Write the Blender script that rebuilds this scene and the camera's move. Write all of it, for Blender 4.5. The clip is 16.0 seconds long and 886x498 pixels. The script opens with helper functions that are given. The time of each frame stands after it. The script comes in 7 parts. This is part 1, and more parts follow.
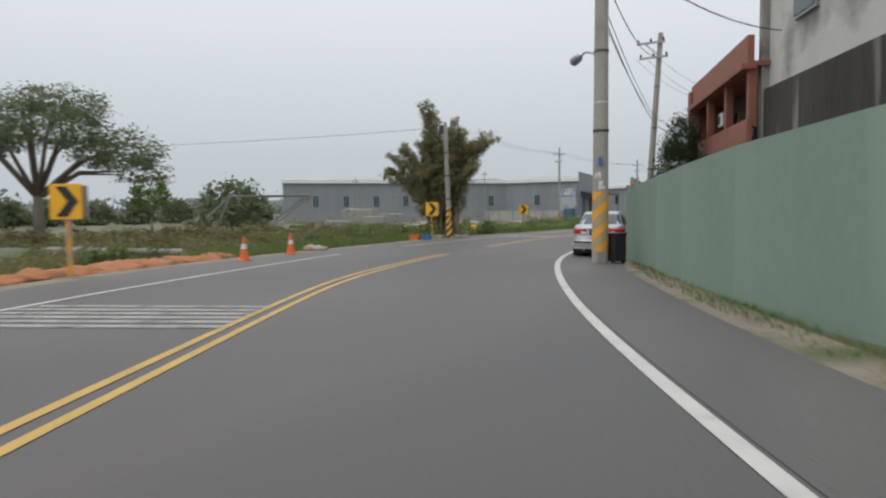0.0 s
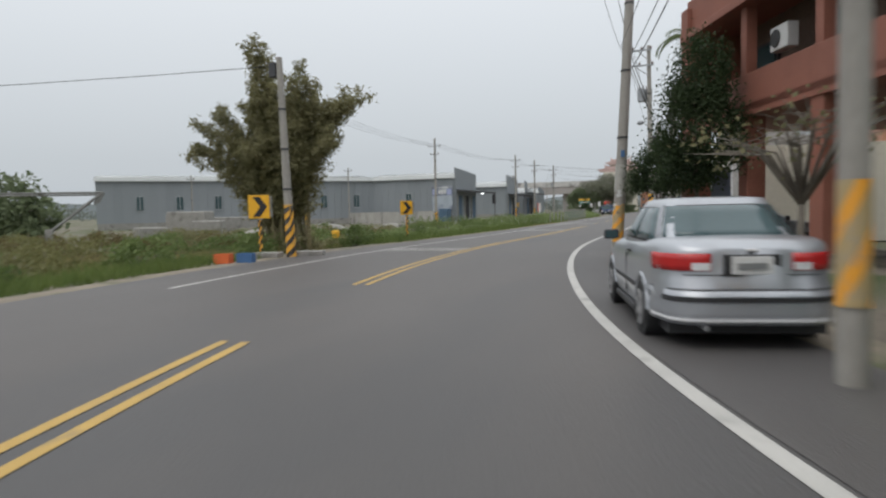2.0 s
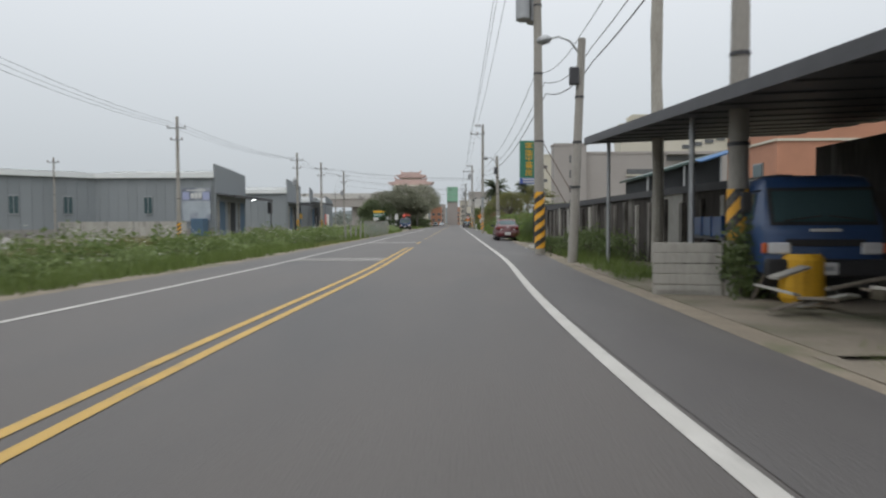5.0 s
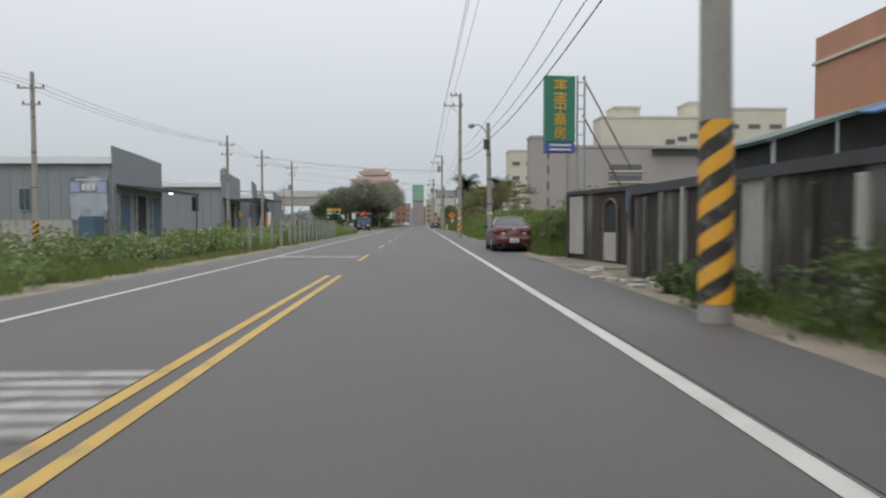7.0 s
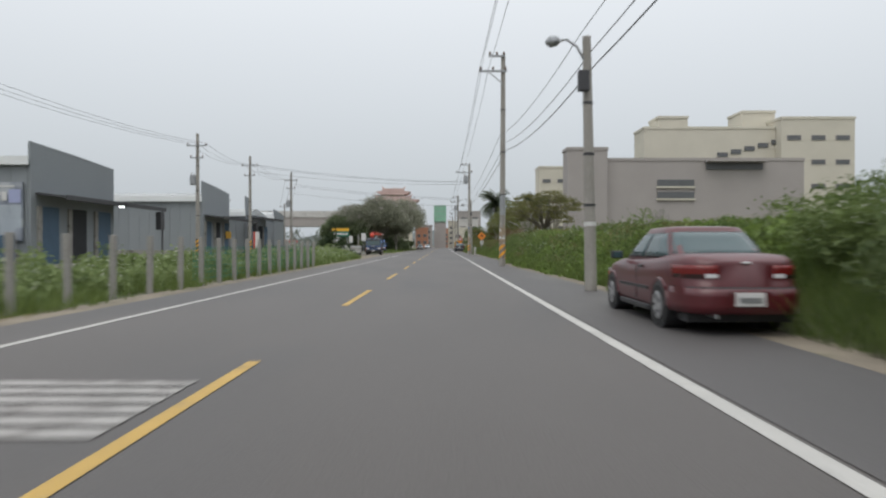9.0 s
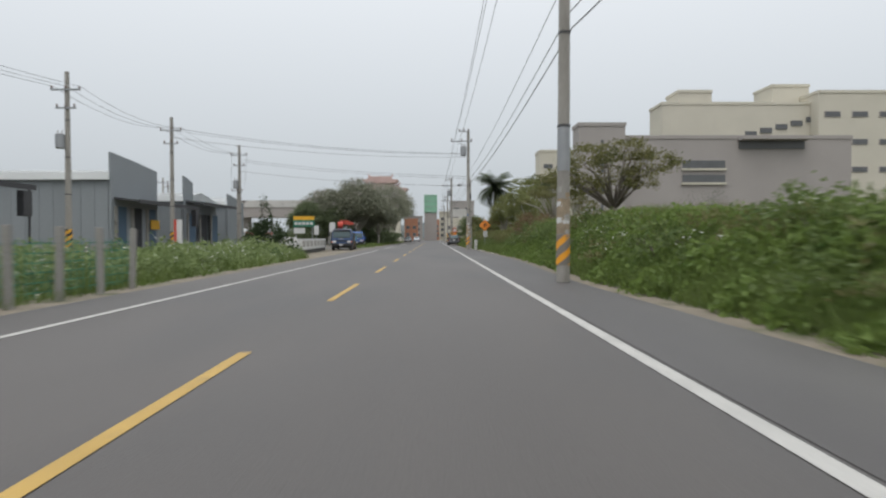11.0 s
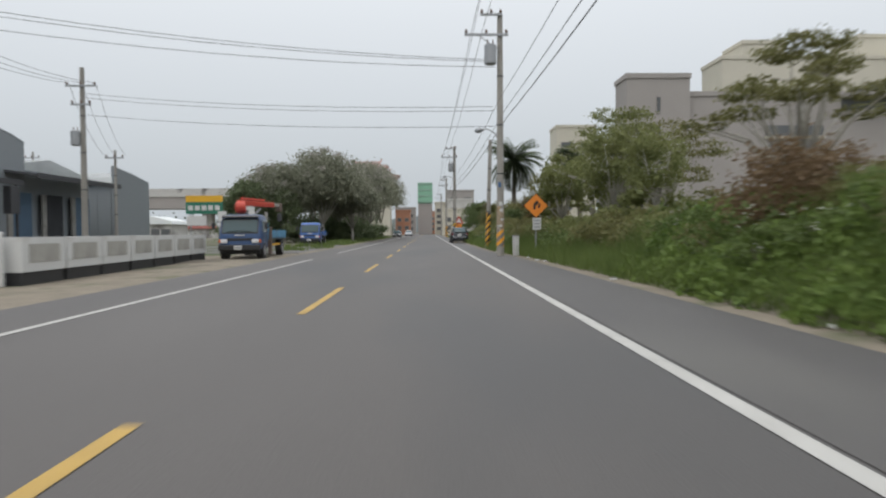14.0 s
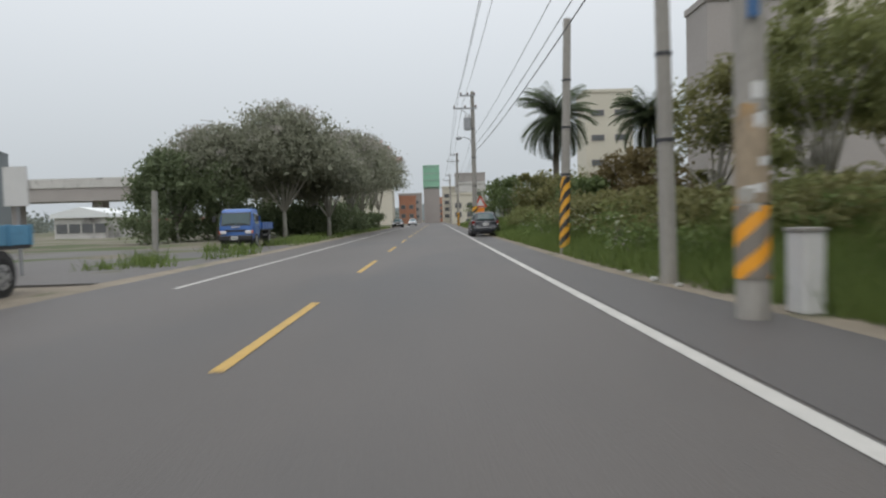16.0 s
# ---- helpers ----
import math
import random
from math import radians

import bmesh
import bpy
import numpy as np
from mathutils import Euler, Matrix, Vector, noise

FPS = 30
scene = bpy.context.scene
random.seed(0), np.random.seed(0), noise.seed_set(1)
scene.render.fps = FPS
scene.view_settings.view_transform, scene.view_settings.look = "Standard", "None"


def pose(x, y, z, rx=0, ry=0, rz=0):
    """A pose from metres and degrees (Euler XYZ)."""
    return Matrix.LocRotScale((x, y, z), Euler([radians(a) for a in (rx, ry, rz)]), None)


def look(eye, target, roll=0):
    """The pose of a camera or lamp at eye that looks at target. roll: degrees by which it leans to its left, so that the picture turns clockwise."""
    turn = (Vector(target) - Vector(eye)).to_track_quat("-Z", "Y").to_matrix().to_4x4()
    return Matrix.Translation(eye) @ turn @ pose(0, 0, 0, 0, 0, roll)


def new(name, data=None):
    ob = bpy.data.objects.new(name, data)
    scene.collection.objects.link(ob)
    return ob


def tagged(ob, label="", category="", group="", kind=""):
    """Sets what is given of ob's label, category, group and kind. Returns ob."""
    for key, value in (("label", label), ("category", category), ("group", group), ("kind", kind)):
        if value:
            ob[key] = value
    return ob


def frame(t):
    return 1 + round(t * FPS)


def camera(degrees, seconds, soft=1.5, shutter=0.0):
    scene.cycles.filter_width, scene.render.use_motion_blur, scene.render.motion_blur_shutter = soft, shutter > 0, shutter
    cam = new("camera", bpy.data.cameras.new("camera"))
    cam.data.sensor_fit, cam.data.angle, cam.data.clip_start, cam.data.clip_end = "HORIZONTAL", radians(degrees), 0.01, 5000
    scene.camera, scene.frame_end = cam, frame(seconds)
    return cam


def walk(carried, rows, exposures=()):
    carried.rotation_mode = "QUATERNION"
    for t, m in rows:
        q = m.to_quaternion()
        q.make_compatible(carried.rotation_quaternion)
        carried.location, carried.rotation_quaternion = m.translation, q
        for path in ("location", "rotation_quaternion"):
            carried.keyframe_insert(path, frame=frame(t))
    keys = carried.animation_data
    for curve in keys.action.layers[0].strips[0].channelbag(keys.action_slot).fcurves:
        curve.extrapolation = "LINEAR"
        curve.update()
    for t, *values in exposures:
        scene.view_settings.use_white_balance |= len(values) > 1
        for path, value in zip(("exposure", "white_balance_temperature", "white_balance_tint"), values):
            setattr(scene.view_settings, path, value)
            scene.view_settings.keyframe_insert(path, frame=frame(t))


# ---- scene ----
cam = camera(67.9, 16.0, soft=2.2, shutter=0.5)
PATH = [
    (0, (13.985, -50.784, 1.572), (12.949, -49.077, 1.456), -0.5),
    (0.5, (12.046, -47.503, 1.463), (11.12, -45.734, 1.349), -1.3),
    (1, (10.142, -44.163, 1.454), (9.367, -42.323, 1.33), -1.9),
    (1.5, (8.383, -40.661, 1.407), (7.652, -38.804, 1.272), -1.5),
    (2, (6.759, -37.156, 1.408), (6.091, -35.274, 1.293), -1.2),
    (2.5, (5.293, -33.651, 1.398), (4.698, -31.743, 1.313), -1.5),
    (3, (4.079, -30.061, 1.313), (3.574, -28.127, 1.226), 0.9),
    (3.5, (3.231, -26.335, 1.252), (2.89, -24.366, 1.169), -0.3),
    (4, (2.565, -22.712, 1.22), (2.35, -20.725, 1.137), -0.6),
    (6.5, (1.934, -2.11, 1.131), (2.014, -0.113, 1.052), -0.3),
    (7, (1.855, 1.926, 1.137), (1.923, 3.923, 1.057), -0.1),
    (7.5, (1.901, 6.165, 1.211), (1.974, 8.162, 1.127), -0.8),
    (8, (1.814, 10.259, 1.212), (1.863, 12.258, 1.146), -0.7),
    (8.5, (1.801, 14.61, 1.153), (1.834, 16.61, 1.115), -0.6),
    (9, (1.775, 19.284, 1.1), (1.777, 21.284, 1.089), 0.0),
    (11.5, (1.833, 43.352, 1.099), (1.875, 45.351, 1.057), 0.1),
    (12, (1.883, 48.397, 1.118), (1.931, 50.396, 1.072), 0.6),
    (12.5, (1.824, 53.62, 1.124), (1.873, 55.619, 1.078), -0.5),
    (13, (1.771, 58.626, 1.162), (1.812, 60.625, 1.105), 1.3),
    (13.5, (1.716, 63.684, 1.122), (1.763, 65.683, 1.065), -0.3),
    (14, (1.74, 68.966, 1.121), (1.785, 70.965, 1.067), -0.4),
    (14.5, (1.763, 74.39, 1.139), (1.806, 76.388, 1.071), -0.8),
    (15, (1.806, 80.245, 1.137), (1.849, 82.243, 1.06), -1.0),
    (15.5, (1.942, 86.385, 1.107), (1.977, 88.383, 1.025), -1.0),
    (16, (1.705, 91.646, 1.124), (1.726, 93.644, 1.033), -1.6),
]
walk(cam, [(t, look(eye, target, roll)) for t, eye, target, roll in PATH])

# ---- light: low overcast sky, wide soft sun behind the cloud ----
world = bpy.data.worlds.new("overcast")
scene.world = world
world.use_nodes = True
wn, wl = world.node_tree.nodes, world.node_tree.links
wn.clear()
w_out, w_bg = wn.new("ShaderNodeOutputWorld"), wn.new("ShaderNodeBackground")
w_sky, w_mix = wn.new("ShaderNodeTexSky"), wn.new("ShaderNodeMix")
w_co, w_sep, w_ramp = wn.new("ShaderNodeTexCoord"), wn.new("ShaderNodeSeparateXYZ"), wn.new("ShaderNodeValToRGB")
w_sky.sky_type, w_sky.sun_disc = "NISHITA", False
w_sky.sun_elevation, w_sky.sun_rotation = radians(55), radians(200)
w_sky.dust_density, w_sky.air_density = 6.0, 1.2
w_scale = wn.new("ShaderNodeVectorMath")
w_scale.operation, w_scale.inputs[1].default_value = "SCALE", (0, 0, 0)
w_scale.inputs["Scale"].default_value = 0.1
w_mix.data_type = "RGBA"
w_mix.inputs["Factor"].default_value = 0.9
for e, (p, c) in zip((0, 1), ((0.0, (0.565, 0.615, 0.66, 1)), (1.0, (1.75, 1.8, 1.85, 1)))):
    w_ramp.color_ramp.elements[e].position, w_ramp.color_ramp.elements[e].color = p, c
for p, c in ((0.08, (0.60, 0.645, 0.685, 1)), (0.3, (0.82, 0.86, 0.90, 1)), (0.45, (0.98, 1.02, 1.06, 1))):
    el = w_ramp.color_ramp.elements.new(p)
    el.color = c
wl.new(w_co.outputs["Generated"], w_sep.inputs[0])
wl.new(w_sep.outputs["Z"], w_ramp.inputs[0])
wl.new(w_sky.outputs[0], w_scale.inputs[0])
wl.new(w_scale.outputs[0], w_mix.inputs["A"])
wl.new(w_ramp.outputs[0], w_mix.inputs["B"])
wl.new(w_mix.outputs["Result"], w_bg.inputs[0])
wl.new(w_bg.outputs[0], w_out.inputs[0])
sun_data = bpy.data.lights.new("sun", "SUN")
sun_data.energy, sun_data.angle, sun_data.color = 0.6, radians(40), (1.0, 0.97, 0.93)
sun = new("sun", sun_data)
sun.matrix_world = look((0, 0, 60), (14, 30, 0))


# ---- materials ----
def nodes_of(name):
    m = bpy.data.materials.new(name)
    m.use_nodes = True
    return m, m.node_tree.nodes, m.node_tree.links, m.node_tree.nodes["Principled BSDF"]


def mat(name, col, rough=0.8, var=0.2, scale=1.5, bump=0.15, fine=30.0, metal=0.0, stain=None, stain_at=0.55, stain_scale=0.6, each=0.0, coat=0.0, stretch=None):
    """A surface with broad and fine variation, relief, and stains of their own shape."""
    m, n, l, p = nodes_of(name)
    co = n.new("ShaderNodeTexCoord")
    src = co.outputs["Object"]
    if stretch:
        mp = n.new("ShaderNodeMapping")
        mp.inputs["Scale"].default_value = stretch
        l.new(src, mp.inputs[0])
        src = mp.outputs[0]
    big, small = n.new("ShaderNodeTexNoise"), n.new("ShaderNodeTexNoise")
    big.inputs["Scale"].default_value, small.inputs["Scale"].default_value = scale, fine
    big.inputs["Detail"].default_value, small.inputs["Detail"].default_value = 5, 4
    add, mr, hsv = n.new("ShaderNodeMath"), n.new("ShaderNodeMapRange"), n.new("ShaderNodeMix")
    add.operation = "ADD"
    l.new(src, big.inputs["Vector"]), l.new(src, small.inputs["Vector"])
    l.new(big.outputs["Fac"], add.inputs[0]), l.new(small.outputs["Fac"], add.inputs[1])
    mr.inputs["From Min"].default_value, mr.inputs["From Max"].default_value = 0.6, 1.4
    mr.inputs["To Min"].default_value, mr.inputs["To Max"].default_value = 1 - var, 1 + var
    val = add.outputs[0]
    l.new(val, mr.inputs["Value"])
    k = mr.outputs[0]
    if each:
        oi, m2, m3 = n.new("ShaderNodeObjectInfo"), n.new("ShaderNodeMapRange"), n.new("ShaderNodeMath")
        m2.inputs["To Min"].default_value, m2.inputs["To Max"].default_value = 1 - each, 1 + each
        m3.operation = "MULTIPLY"
        l.new(oi.outputs["Random"], m2.inputs["Value"]), l.new(k, m3.inputs[0]), l.new(m2.outputs[0], m3.inputs[1])
        k = m3.outputs[0]
    sc = n.new("ShaderNodeVectorMath")
    sc.operation = "SCALE"
    sc.inputs[0].default_value = col[:3]
    l.new(k, sc.inputs["Scale"])
    colour = sc.outputs[0]
    if stain:
        st, rp, mx = n.new("ShaderNodeTexNoise"), n.new("ShaderNodeMapRange"), n.new("ShaderNodeMix")
        st.inputs["Scale"].default_value, st.inputs["Detail"].default_value = stain_scale, 7
        l.new(src, st.inputs["Vector"])
        rp.inputs["From Min"].default_value, rp.inputs["From Max"].default_value = stain_at - 0.06, stain_at + 0.1
        l.new(st.outputs["Fac"], rp.inputs["Value"])
        mx.data_type = "RGBA"
        mx.inputs["B"].default_value = (*stain, 1)
        l.new(rp.outputs[0], mx.inputs["Factor"]), l.new(colour, mx.inputs["A"])
        colour = mx.outputs["Result"]
    l.new(colour, p.inputs["Base Color"])
    p.inputs["Roughness"].default_value, p.inputs["Metallic"].default_value = rough, metal
    p.inputs["Coat Weight"].default_value = coat
    if bump:
        b = n.new("ShaderNodeBump")
        b.inputs["Strength"].default_value, b.inputs["Distance"].default_value = bump, 0.02
        l.new(add.outputs[0], b.inputs["Height"]), l.new(b.outputs[0], p.inputs["Normal"])
    return m


def leafy(name, cols, rough=0.6):
    """Foliage whose leaves differ one by one."""
    m, n, l, p = nodes_of(name)
    geo, ramp = n.new("ShaderNodeNewGeometry"), n.new("ShaderNodeValToRGB")
    els = ramp.color_ramp.elements
    for i, c in enumerate(cols):
        e = els[i] if i < 2 else els.new(0.5)
        mid = [sum(q[j] for q in cols) / len(cols) for j in range(3)]
        e.position, e.color = i / (len(cols) - 1), (*(mid[j] + (c[j] - mid[j]) * 0.85 for j in range(3)), 1)
    co, ns, mr, mm = n.new("ShaderNodeTexCoord"), n.new("ShaderNodeTexNoise"), n.new("ShaderNodeMapRange"), n.new("ShaderNodeMath")
    ns.inputs["Scale"].default_value, ns.inputs["Detail"].default_value = 0.55, 4
    mr.inputs["From Min"].default_value, mr.inputs["From Max"].default_value, mr.inputs["To Max"].default_value = 0.3, 0.7, 0.65
    mm.operation, mm.inputs[1].default_value = "MULTIPLY_ADD", 0.35
    l.new(co.outputs["Object"], ns.inputs["Vector"]), l.new(ns.outputs["Fac"], mr.inputs["Value"])
    l.new(geo.outputs["Random Per Island"], mm.inputs[0]), l.new(mr.outputs[0], mm.inputs[2])
    l.new(mm.outputs[0], ramp.inputs[0])
    l.new(ramp.outputs[0], p.inputs["Base Color"])
    p.inputs["Roughness"].default_value = rough
    p.inputs["Specular IOR Level"].default_value = 0.3
    tr, ad = n.new("ShaderNodeBsdfTranslucent"), n.new("ShaderNodeMixShader")
    l.new(ramp.outputs[0], tr.inputs[0])
    ad.inputs[0].default_value = 0.4
    l.new(p.outputs[0], ad.inputs[1]), l.new(tr.outputs[0], ad.inputs[2])
    l.new(ad.outputs[0], n["Material Output"].inputs[0])
    return m


def striped(name, light, dark, pitch, twist, duty=0.5, worn=0.35):
    """Paint in slanting bands round a post."""
    m, n, l, p = nodes_of(name)
    co, sep, at2, m1, m2, fr, gt, mx = (n.new("ShaderNode" + k) for k in ("TexCoord", "SeparateXYZ", "Math", "Math", "Math", "Math", "Math", "Mix"))
    l.new(co.outputs["Object"], sep.inputs[0])
    at2.operation = "ARCTAN2"
    l.new(sep.outputs["Y"], at2.inputs[0]), l.new(sep.outputs["X"], at2.inputs[1])
    m1.operation, m1.inputs[1].default_value = "MULTIPLY", twist / (2 * math.pi)
    l.new(at2.outputs[0], m1.inputs[0])
    m2.operation, m2.inputs[1].default_value = "MULTIPLY_ADD", 1 / pitch
    l.new(sep.outputs["Z"], m2.inputs[0]), l.new(m1.outputs[0], m2.inputs[2])
    fr.operation, gt.operation, gt.inputs[1].default_value = "FRACT", "GREATER_THAN", duty
    l.new(m2.outputs[0], fr.inputs[0]), l.new(fr.outputs[0], gt.inputs[0])
    mx.data_type = "RGBA"
    mx.inputs["A"].default_value, mx.inputs["B"].default_value = (*light, 1), (*dark, 1)
    l.new(gt.outputs[0], mx.inputs["Factor"])
    ns, rp, m3 = n.new("ShaderNodeTexNoise"), n.new("ShaderNodeMapRange"), n.new("ShaderNodeMix")
    ns.inputs["Scale"].default_value, ns.inputs["Detail"].default_value = 5, 6
    rp.inputs["From Min"].default_value, rp.inputs["From Max"].default_value, rp.inputs["To Max"].default_value = 0.52, 0.7, worn
    l.new(co.outputs["Object"], ns.inputs["Vector"]), l.new(ns.outputs["Fac"], rp.inputs["Value"])
    m3.data_type = "RGBA"
    m3.inputs["B"].default_value = (0.3, 0.28, 0.24, 1)
    l.new(rp.outputs[0], m3.inputs["Factor"]), l.new(mx.outputs["Result"], m3.inputs["A"]), l.new(m3.outputs["Result"], p.inputs["Base Color"])
    p.inputs["Roughness"].default_value = 0.5
    return m


def glow(name, col, power):
    m, n, l, p = nodes_of(name)
    p.inputs["Base Color"].default_value = p.inputs["Emission Color"].default_value = (*col, 1)
    p.inputs["Emission Strength"].default_value = power
    return m


ASPHALT = mat("asphalt", (0.083, 0.075, 0.070), 0.6, 0.22, 0.35, 0.4, 60, stain=(0.066, 0.063, 0.062), stain_at=0.55, stain_scale=0.3, stretch=(1, 0.25, 1))
DARK_ASPHALT = mat("newer_dark_asphalt", (0.074, 0.069, 0.067), 0.6, 0.2, 0.5, 0.4, 60, stain=(0.10, 0.095, 0.088), stain_at=0.6, stain_scale=0.25, stretch=(1, 0.3, 1))
SHOULDER = mat("gritty_shoulder", (0.20, 0.17, 0.13), 0.95, 0.3, 1.2, 0.6, 22, stain=(0.09, 0.10, 0.05), stain_at=0.6, stain_scale=0.9)
EARTH = mat("field_soil", (0.15, 0.13, 0.10), 0.95, 0.35, 0.25, 0.6, 6, stain=(0.07, 0.09, 0.035), stain_at=0.5, stain_scale=0.12)
CLAY = mat("orange_clay", (0.34, 0.14, 0.06), 0.95, 0.35, 1.2, 0.7, 14, stain=(0.2, 0.12, 0.07), stain_at=0.58, stain_scale=0.7)
WHITE_LINE = mat("white_road_paint", (0.43, 0.42, 0.395), 0.6, 0.18, 2.0, 0.2, 40, stain=(0.25, 0.24, 0.23), stain_at=0.66, stain_scale=3)
RUMBLE_PAINT = mat("worn_rumble_paint", (0.30, 0.29, 0.275), 0.7, 0.25, 2.0, 0.3, 40, stain=(0.17, 0.16, 0.15), stain_at=0.56, stain_scale=2.5)
YELLOW_LINE = mat("yellow_road_paint", (0.43, 0.275, 0.065), 0.6, 0.2, 2.0, 0.2, 40, stain=(0.22, 0.17, 0.09), stain_at=0.64, stain_scale=3)
CONCRETE = mat("weathered_concrete", (0.27, 0.26, 0.24), 0.9, 0.22, 1.5, 0.3, 25, stain=(0.14, 0.13, 0.12), stain_at=0.6, stain_scale=1.2)
APRON = mat("concrete_apron", (0.19, 0.165, 0.13), 0.95, 0.35, 0.8, 0.5, 18, stain=(0.085, 0.085, 0.05), stain_at=0.54, stain_scale=0.5)
POLE = mat("pole_concrete", (0.29, 0.275, 0.25), 0.85, 0.18, 2.0, 0.2, 30, stain=(0.18, 0.165, 0.145), stain_at=0.62, stain_scale=1.5, stretch=(1, 1, 0.25), each=0.1)
STEEL = mat("galvanised_steel", (0.34, 0.35, 0.36), 0.45, 0.12, 4, 0.05, 40, metal=0.7)
DARK_METAL = mat("dark_metal", (0.06, 0.06, 0.065), 0.5, 0.2, 4, 0.1, 40, metal=0.3)
CERAMIC = mat("brown_insulator", (0.12, 0.07, 0.05), 0.25, 0.1, 4, 0.0)
CABLE = mat("black_cable", (0.035, 0.035, 0.04), 0.6, 0.1, 4, 0.0)
GREEN_WALL = mat("green_wall_paint", (0.185, 0.262, 0.205), 0.75, 0.10, 0.6, 0.12, 16, stain=(0.225, 0.30, 0.24), stain_at=0.6, stain_scale=0.45, stretch=(1, 1, 0.35))
RED_PAINT = mat("red_brown_cladding", (0.255, 0.098, 0.067), 0.7, 0.15, 1.0, 0.15, 20, stain=(0.2, 0.075, 0.05), stain_at=0.6, stain_scale=0.6)
# dark base colour carries the shade of the deep balcony
BALCONY_DARK = mat("plaster_with_shade_in_colour", (0.13, 0.09, 0.07), 0.9, 0.25, 1.0, 0.2, 12)
GREY_PLASTER = mat("grey_white_plaster", (0.50, 0.49, 0.47), 0.9, 0.12, 0.5, 0.2, 14, stain=(0.16, 0.15, 0.14), stain_at=0.6, stain_scale=0.35)
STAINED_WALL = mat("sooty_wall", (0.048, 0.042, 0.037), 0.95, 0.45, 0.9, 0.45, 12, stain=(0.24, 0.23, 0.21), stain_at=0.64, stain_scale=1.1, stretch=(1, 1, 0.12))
PALE_PANEL = mat("pale_concrete_panel", (0.36, 0.35, 0.32), 0.9, 0.2, 1.2, 0.25, 16, stain=(0.17, 0.16, 0.15), stain_at=0.6, stain_scale=0.9, stretch=(1, 1, 0.3))
ORANGE_TILE = mat("orange_tile_cladding", (0.42, 0.20, 0.125), 0.6, 0.15, 0.8, 0.2, 30)
CREAM = mat("cream_plaster", (0.55, 0.52, 0.44), 0.9, 0.08, 0.2, 0.1, 6)
MAUVE = mat("mauve_grey_tile", (0.34, 0.315, 0.30), 0.85, 0.08, 0.2, 0.1, 6)
FACTORY = mat("grey_sheet_cladding", (0.225, 0.245, 0.26), 0.6, 0.07, 0.15, 0.1, 8, each=0.05)
ROOF_WHITE = mat("pale_sheet_roof", (0.70, 0.72, 0.72), 0.55, 0.08, 0.2, 0.05, 10)
# near-black colour that stands in for shade inside openings
DARK_OPENING = mat("painted_interior_shade", (0.03, 0.032, 0.036), 0.9, 0.3, 1, 0.0)
BLUE_SHUTTER = mat("blue_roller_shutter", (0.06, 0.11, 0.17), 0.6, 0.15, 1.0, 0.1, 12)
NAVY = mat("navy_shutter", (0.035, 0.045, 0.075), 0.6, 0.15, 1.0, 0.1, 12)
SIGN_GREEN = mat("green_sign_board", (0.03, 0.17, 0.11), 0.4, 0.08, 1, 0.0)
SIGN_BLUE = mat("blue_sign_board", (0.06, 0.10, 0.33), 0.4, 0.08, 1, 0.0)
SIGN_YELLOW = mat("yellow_sign_paint", (0.72, 0.40, 0.03), 0.4, 0.08, 1, 0.0)
SIGN_ORANGE = mat("orange_sign_sheet", (0.75, 0.24, 0.03), 0.4, 0.08, 1, 0.0)
CHEVRON_YELLOW = mat("chevron_yellow_sheet", (0.80, 0.42, 0.02), 0.4, 0.06, 2, 0.0)
BLACK_PAINT = mat("black_paint", (0.018, 0.018, 0.02), 0.5, 0.15, 3, 0.0)
WHITE_PAINT = mat("white_paint", (0.58, 0.58, 0.57), 0.55, 0.08, 1.5, 0.05, stain=(0.4, 0.38, 0.34), stain_at=0.66, stain_scale=1.2)
RED_PLASTIC = mat("red_lamp_lens", (0.45, 0.02, 0.02), 0.2, 0.1, 3, 0.0)
CLEAR_LENS = mat("clear_lamp_lens", (0.65, 0.65, 0.66), 0.15, 0.1, 3, 0.0)
ORANGE_PLASTIC = mat("orange_plastic", (0.62, 0.13, 0.035), 0.6, 0.15, 3, 0.05)
YELLOW_PLASTIC = mat("yellow_plastic", (0.65, 0.36, 0.02), 0.6, 0.15, 3, 0.05)
BLUE_PLASTIC = mat("blue_plastic", (0.05, 0.13, 0.28), 0.6, 0.15, 3, 0.05)
RUBBER = mat("tyre_rubber", (0.022, 0.022, 0.022), 0.9, 0.2, 6, 0.1)
ALLOY = mat("wheel_alloy", (0.42, 0.42, 0.43), 0.35, 0.1, 6, 0.0, metal=0.6)
FRAME_GREY = mat("weathered_steel_frame", (0.16, 0.16, 0.15), 0.7, 0.2, 1, 0.1)
PEELED = mat("peeled_pole_wrap", (0.30, 0.24, 0.17), 0.9, 0.35, 3.0, 0.3, 20, stain=(0.55, 0.28, 0.05), stain_at=0.56, stain_scale=2.2, stretch=(1, 1, 0.4))
# grey of the far panes has distance haze mixed in
FAR_GLASS = mat("haze_greyed_glazing", (0.11, 0.115, 0.12), 0.4, 0.2, 0.5, 0.0)
CAR_GLASS = mat("tinted_car_glass", (0.05, 0.085, 0.092), 0.12, 0.1, 2, 0.0)
PAINT_SILVER = mat("silver_car_paint", (0.36, 0.375, 0.40), 0.3, 0.05, 2, 0.0, metal=0.45, coat=0.6)
TAIL_RED = mat("dull_red_lamp_lens", (0.15, 0.012, 0.011), 0.25, 0.1, 3, 0.0)
TAIL_DARK = mat("dark_smoked_lens", (0.03, 0.012, 0.012), 0.2, 0.1, 3, 0.0)
